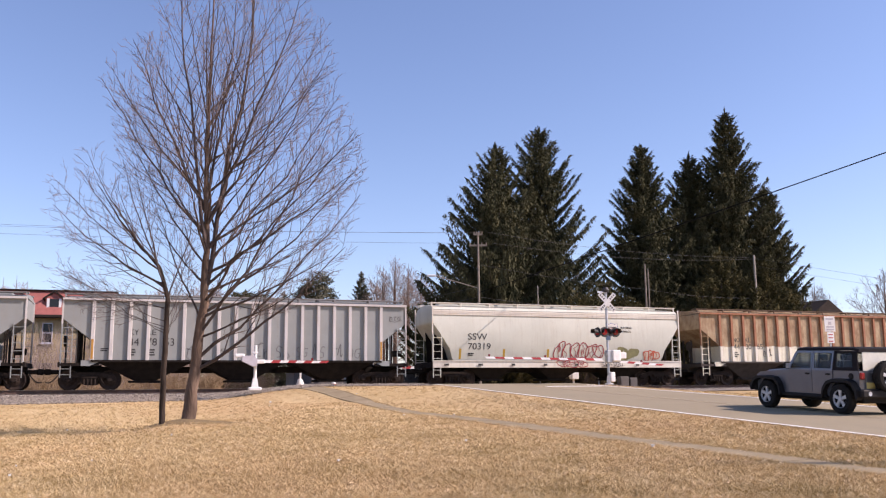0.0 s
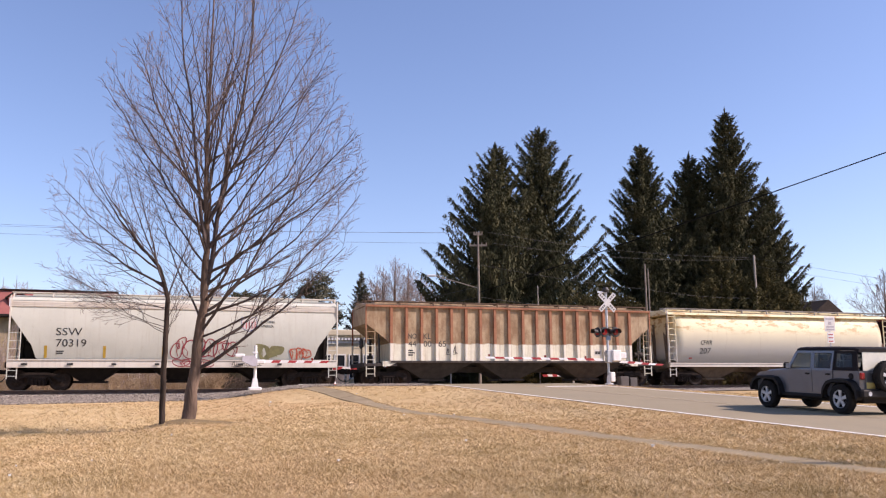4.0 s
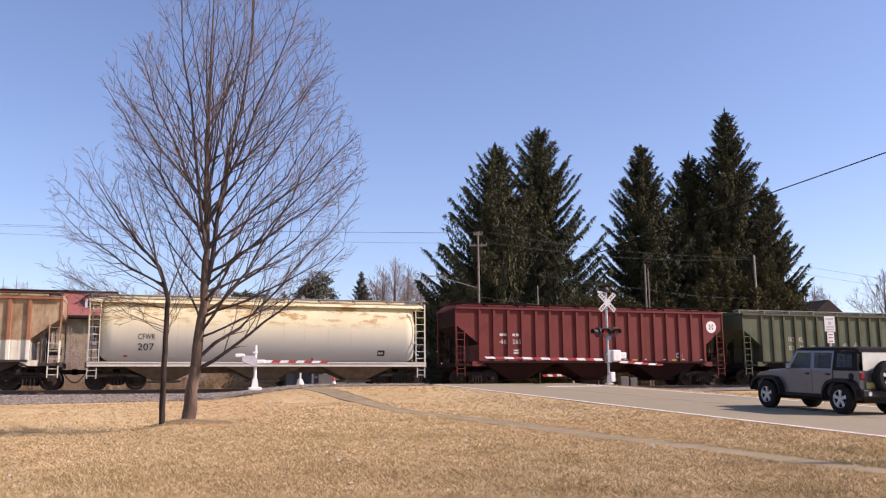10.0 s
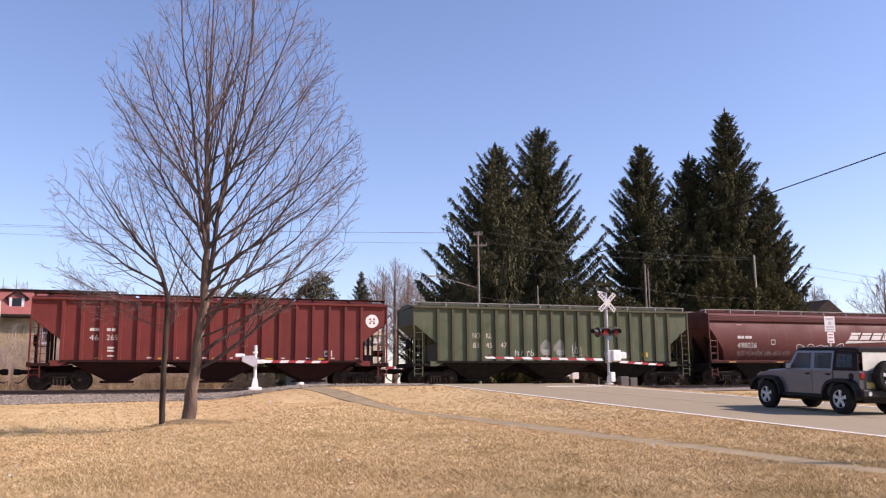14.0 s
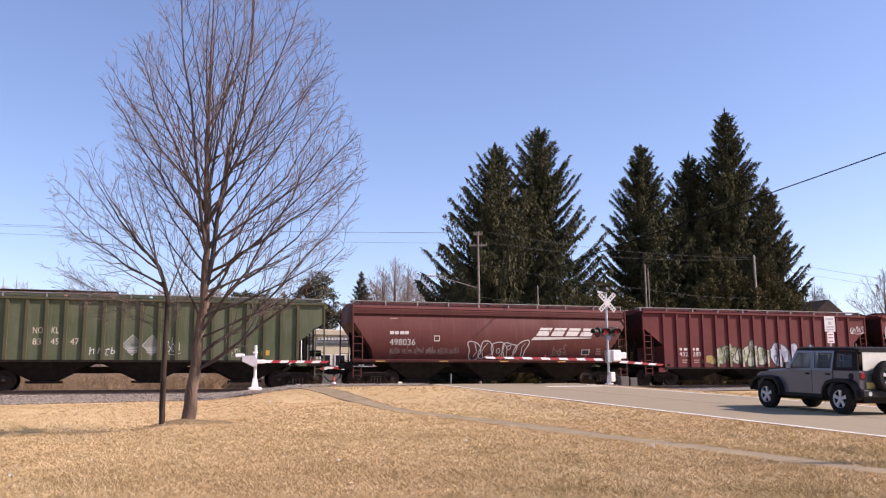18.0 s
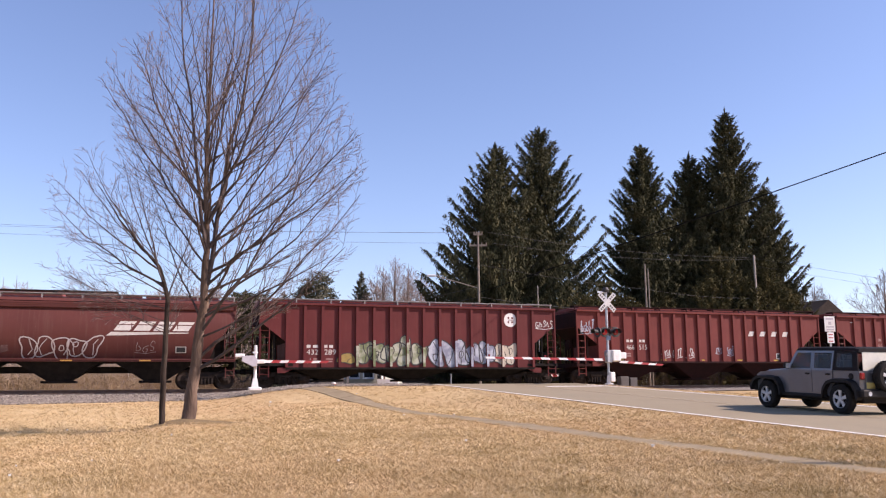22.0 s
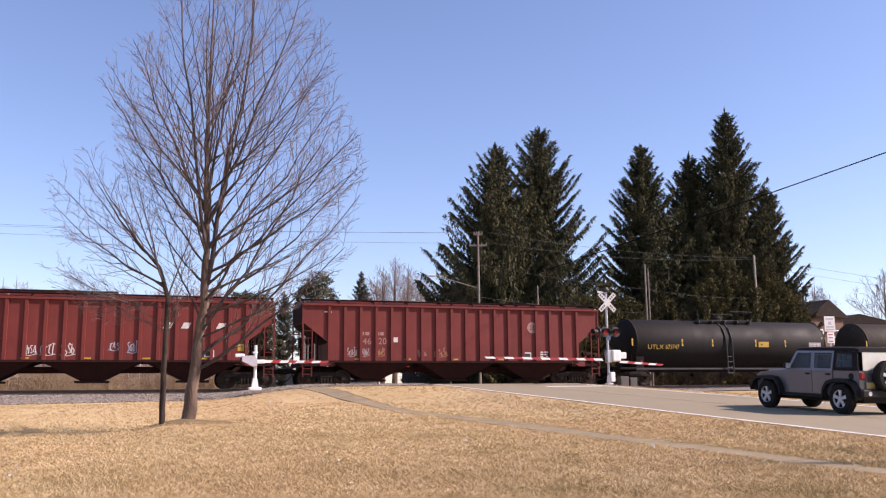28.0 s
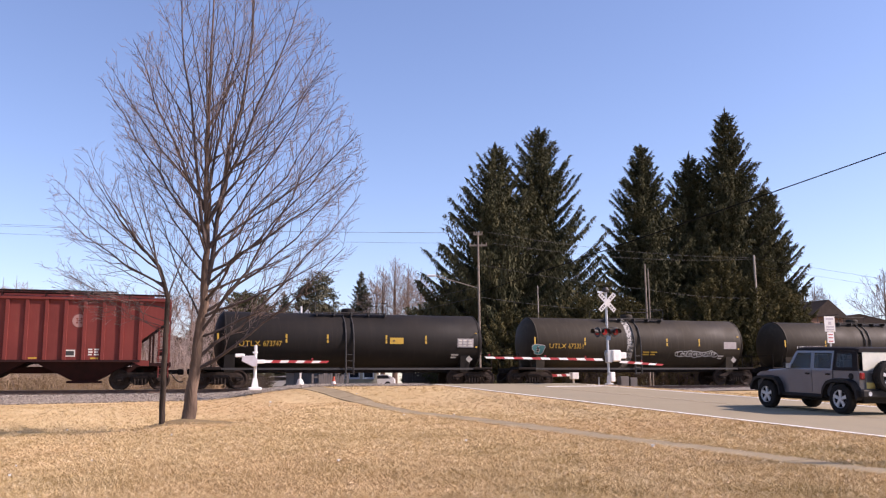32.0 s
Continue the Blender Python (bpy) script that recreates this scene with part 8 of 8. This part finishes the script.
for x, y, top, wide, cap, seed in ((-11.4, 121, 17.9, 2.9, 2.6, 53), (-25.2, 122, 14.9, 3.0, 2.2, 54), (-23.0, 126, 15.8, 2.4, 1.6, 55)):
    spruce(x, y, 1.8, top - 1.8, wide, cap, seed, "distant green conifer beyond the houses", size=1.3, mat=hazed_needles)


def pine(x, y, z0, height, wide, seed, label):
    """A broad pine: trunk and tufted boughs in a rounded, uneven crown."""
    rnd = random.Random(seed)
    tree = root("pine", label, "tree", "distant conifers", pose(x, y, z0))
    bm = bm_new()
    rod(bm, (0, 0, 0), (0, 0, height * 0.9), 0.3, 0.05, 8)
    part("trunk", bm, dark_bark, tree)
    verts, faces = [], []
    for i in range(150):
        u = rnd.random()
        a = rnd.uniform(0, 6.28)
        r = wide * math.sqrt(1 - (1.1 * u - 0.15) ** 2 * 0.92) * rnd.uniform(0.35, 1.05)
        c = Vector((r * math.cos(a), r * math.sin(a), height * (0.30 + 0.68 * u) + rnd.gauss(0, 0.25)))
        for _ in range(70):
            p = c + Vector((rnd.gauss(0, 0.42), rnd.gauss(0, 0.42), rnd.gauss(0, 0.26)))
            q = p + Vector((rnd.gauss(0, 0.3), rnd.gauss(0, 0.3), rnd.uniform(0.0, 0.45)))
            e_ = Vector((rnd.gauss(0, 0.08), rnd.gauss(0, 0.08), rnd.gauss(0, 0.06)))
            n = len(verts)
            verts += [p + e_, p - e_, q]
            faces.append((n, n + 1, n + 2))
    raw("crown", verts, faces, hazed_needles, tree)


pine(-17.2, 118, 1.8, 15.7, 3.6, 51, "broad olive-green pine beyond the houses")
pine(-27.5, 112, 1.8, 9.5, 3.6, 57, "low olive-green pine beyond the houses")
pine(-31.5, 118, 1.8, 9.0, 3.6, 58, "low olive-green pine beyond the houses")
spruce(-1.6, 84, 1.8, 7.6, 7.0, 2.4, 91, "low dark spruce beside the tall ones", 0.02)
spruce(-21.6, 95, 1.8, 10.6, 7.5, 3.0, 59, "dark spruce beyond the track", size=1.5)
spruce(-24.6, 99, 1.8, 8.4, 7.0, 3.0, 60, "dark spruce beyond the track", size=1.5)


def brush(name, s0, s1, v0, v1, n, hi, seed, mat, label):
    rnd = random.Random(seed)
    verts, faces = [], []
    for i in range(n):
        s, v = rnd.uniform(s0, s1), rnd.uniform(v0, v1)
        p = place(s, v, ground_z(s, v) - 0.02)
        for k in range(5):
            q = p + Vector((rnd.gauss(0, 0.5), rnd.gauss(0, 0.3), rnd.uniform(0.35, 1.0) * hi))
            m = p.lerp(q, 0.5) + Vector((rnd.gauss(0, 0.1), rnd.gauss(0, 0.1), 0.1))
            tube(verts, faces, [p, m, q], [0.014, 0.009, 0.004], 3)
            for _ in range(3):
                e_ = m.lerp(q, rnd.random())
                tube(verts, faces, [e_, e_ + Vector((rnd.gauss(0, 0.3), rnd.gauss(0, 0.3), rnd.uniform(0.1, 0.5)))], [0.006, 0.003], 3)
    return tagged(raw(name, verts, faces, mat), label, "brush", kind="stuff")


brush("brush", -40, -10.5, 4.6, 7.5, 520, 1.1, 61, brush_twig, "tangle of dry tan brush beyond the track")
brush("brush", -26, -11, 8, 13, 230, 3.9, 62, far_twig, "taller bare shrubs beyond the track")
brush("brush", -9.5, -6.8, 13.5, 17, 60, 0.9, 64, dark_bark, "dark leafless hedge beyond the track")
brush("brush", 11, 45, 6.5, 16, 420, 2.0, 63, dark_bark, "dark bare brush below the spruces")

# low yew-like growth at the foot of the spruces
for x, y, h, wide, seed in ((19.6, 66, 7.6, 3.4, 70), (21.4, 67, 10.2, 3.8, 71), (23.2, 66.5, 8.0, 3.4, 72), (25.2, 68, 9.4, 3.6, 73), (26.7, 68, 7.4, 3.4, 74), (16.9, 66, 6.6, 3.0, 75), (27.6, 70, 6.9, 2.6, 76),
                            (9.6, 61, 6.4, 3.4, 80), (11.6, 63, 7.4, 3.8, 81), (13.4, 64.5, 6.6, 3.4, 82), (6.6, 61.5, 5.8, 3.2, 83), (4.4, 61, 5.4, 3.0, 84)):
    spruce(x, y, 1.8, h, wide, 2.4, seed, "young olive-green conifer under the spruces", 0.02, size=0.8, mat=olive_needles)


spruce(1.0, 69, 1.8, 8.0, 7.0, 2.7, 90, "low dark spruce beside the tall ones", 0.02)


# ---- small traffic beyond the crossing ----
def small_car(name, label, paint, pickup=False):
    car = root(name, label, "car", "far traffic")
    bm = bm_new()
    if pickup:
        prism(bm, [(-2.8, 0.45), (2.75, 0.45), (2.8, 0.95), (1.5, 1.12), (0.9, 1.78), (-0.75, 1.80), (-0.85, 1.15), (-2.8, 1.12)], -0.95, 0.95)
    else:
        prism(bm, [(-2.1, 0.40), (2.1, 0.40), (2.15, 0.75), (1.1, 0.98), (0.45, 1.48), (-1.3, 1.50), (-2.1, 1.0)], -0.86, 0.86)
    part("body", bm, paint, car)
    for s_ in (-1, 1):
        bm = bm_new()
        y = s_ * (0.95 if pickup else 0.86)
        if pickup:
            prism(bm, [(1.25, 1.16), (0.82, 1.68), (-0.68, 1.70), (-0.68, 1.18)], y - 0.01, y + 0.01)
        else:
            prism(bm, [(0.95, 1.0), (0.40, 1.40), (-1.2, 1.42), (-1.6, 1.02)], y - 0.01, y + 0.01)
        part("side_window", bm, dark_pane, car)
    a = 1.75 if pickup else 1.3
    for x in (-a, a):
        for s_ in (-1, 1):
            bm = bm_new()
            lathe(bm, [(0.02, -0.11), (0.33, -0.11), (0.35, -0.07), (0.35, 0.07), (0.33, 0.11), (0.02, 0.11)], 18)
            bm.transform(Matrix.Translation((x, s_ * 0.80, 0.35)))
            part("wheel", bm, tyre_rubber, car)
    return car


far_pickup = small_car("pickup_truck", "white pickup truck passing beyond the crossing", white_paint, True)
far_hatch = small_car("hatchback", "white hatchback passing beyond the crossing", white_paint)
far_suv = small_car("estate_car", "dark grey estate car passing beyond the crossing", tank_grey)
far_van = small_car("minivan", "white minivan passing beyond the crossing", white_paint)
far_sedan = small_car("saloon_car", "silver saloon car passing beyond the crossing", silver_paint)
# ---- grass blades, stones ----
def tufts(n, seed):
    rng = np.random.default_rng(seed)
    verts, faces = [], []
    made = 0
    while made < n:
        y = 9.5 * (44 / 9.5) ** rng.random()
        x = rng.uniform(-0.54, 0.56) * y
        d = Vector((x, y, 0)) - ORIGIN
        s, v = d.dot(ALONG), d.dot(ACROSS)
        if v > (-5.2 if s < -11.5 else -4.6) or -1.14 < s < 7.0 or abs(s - path_mid(v)) < path_half(v) - 0.07 + 0.04 * math.sin(v * 5.0) or (0 < s - path_mid(v) - path_half(v) < 0.12 and rng.random() < 0.75) or ((x + 7.55) / 1.7) ** 2 + ((y - 25.45) / 1.0) ** 2 < rng.random():
            continue
        if rng.random() > (19.0 / max(y, 19.0)) ** 1.6:
            continue
        z = ground_z(s, v)
        made += 1
        size = (0.030 + 0.0004 * y + 0.016 * max(0.0, 1 - (y - 9.5) / 8)) * (0.75 + 0.5 * rng.random())
        for k in range(3):
            a, h = rng.uniform(0, 6.28), size * rng.uniform(0.6, 1.5)
            wd = 0.0042 + 0.00018 * y
            bx, by = x + rng.normal(0, 0.03), y + rng.normal(0, 0.03)
            lx, ly = rng.normal(0, 1.5) * h, rng.normal(0, 1.5) * h
            i = len(verts)
            verts += [(bx - wd * math.cos(a), by - wd * math.sin(a), z - 0.005), (bx + wd * math.cos(a), by + wd * math.sin(a), z - 0.005), (bx + lx, by + ly, z + h)]
            faces.append((i, i + 1, i + 2))
    return tagged(raw("grass", verts, faces, blade), "short dry tan grass blades on the lawn", "grass", kind="stuff")


tufts(175000, 5)


def stones(name, n, seed, s0, s1, v0, v1, r0, r1, mat, label, skip=None):
    rnd = random.Random(seed)
    verts, faces = [], []
    oct_ = [(1, 0, 0), (-1, 0, 0), (0, 1, 0), (0, -1, 0), (0, 0, 1), (0, 0, -1)]
    tri = [(0, 2, 4), (2, 1, 4), (1, 3, 4), (3, 0, 4), (2, 0, 5), (1, 2, 5), (3, 1, 5), (0, 3, 5)]
    for _ in range(n):
        s, v = rnd.uniform(s0, s1), rnd.uniform(v0, v1)
        if skip and skip(s, v):
            continue
        p = place(s, v, ground_z(s, v) + 0.04)
        r = rnd.uniform(r0, r1)
        q = [rnd.uniform(0.6, 1.3) for _ in range(6)]
        rot = Euler((rnd.random() * 6, rnd.random() * 6, rnd.random() * 6)).to_matrix()
        i = len(verts)
        verts += [p + rot @ (Vector(o) * r * k) for o, k in zip(oct_, q)]
        faces += [tuple(i + a for a in t) for t in tri]
    return tagged(raw(name, verts, faces, mat), label, "gravel", kind="stuff")


stone_mix, nt, b = nodes_of("ballast_stone", 0.9)
geo = nt.nodes.new("ShaderNodeNewGeometry")
cr = nt.nodes.new("ShaderNodeValToRGB")
cr.color_ramp.elements[0].color, cr.color_ramp.elements[1].color = (0.155, 0.130, 0.107, 1), (0.38, 0.33, 0.275, 1)
nt.links.new(geo.outputs["Random Per Island"], cr.inputs[0])
nt.links.new(cr.outputs[0], b.inputs["Base Color"])
b.inputs["Specular IOR Level"].default_value = 0.1
stones("ballast_stones", 11000, 7, -34, -7.5, -4.9, -0.9, 0.022, 0.052, stone_mix, "loose grey ballast stones")
stones("ballast_stones", 5000, 8, 8.5, 40, -4.8, -0.9, 0.03, 0.07, stone_mix, "loose grey ballast stones")
stones("ballast_stones", 2200, 9, -9, -1.6, -5.0, -1.6, 0.02, 0.05, stone_mix, "loose grey gravel by the crossing")
stones("litter_stones", 26, 10, -25, -6, -32, -8, 0.02, 0.05, spray_white, "scattered pale stones and litter on the lawn")


# ---- what moves ----
def motions():
    for car in CARS:
        mid = car["mid"]
        walk(car, [(t, track_pose(mid - gone(t))) for t in range(0, 33)])
    turns = [(i * 0.1, math.degrees(gone(i * 0.1) / 0.457)) for i in range(321)]
    for ws, x in WHEELSETS:
        walk(ws, [(t, pose(x, 0, 0.457, 0, -a, 0)) for t, a in turns])
    # far traffic on the street behind: (thing, second at which it is seen, x then, speed to the right)
    for thing, t0, x0, y, speed in ((far_pickup, 22.0, -8.6, 112.0, -7.0), (far_hatch, 32.0, -8.0, 106.0, -6.0), (far_suv, 16.5, -17.5, 108.0, 6.5), (far_van, 32.0, -18.6, 98.0, -5.0), (far_sedan, 17.0, -16.0, 102.0, -6.5)):
        rows = []
        for t in range(0, 33, 4):
            x = x0 + speed * (t - t0)
            d = Vector((x, y, 0)) - ORIGIN
            rows.append((t, pose(x, y, ground_z(d.dot(ALONG), d.dot(ACROSS)), 0, 0, 180 if speed < 0 else 0)))
        walk(thing, rows)


motions()
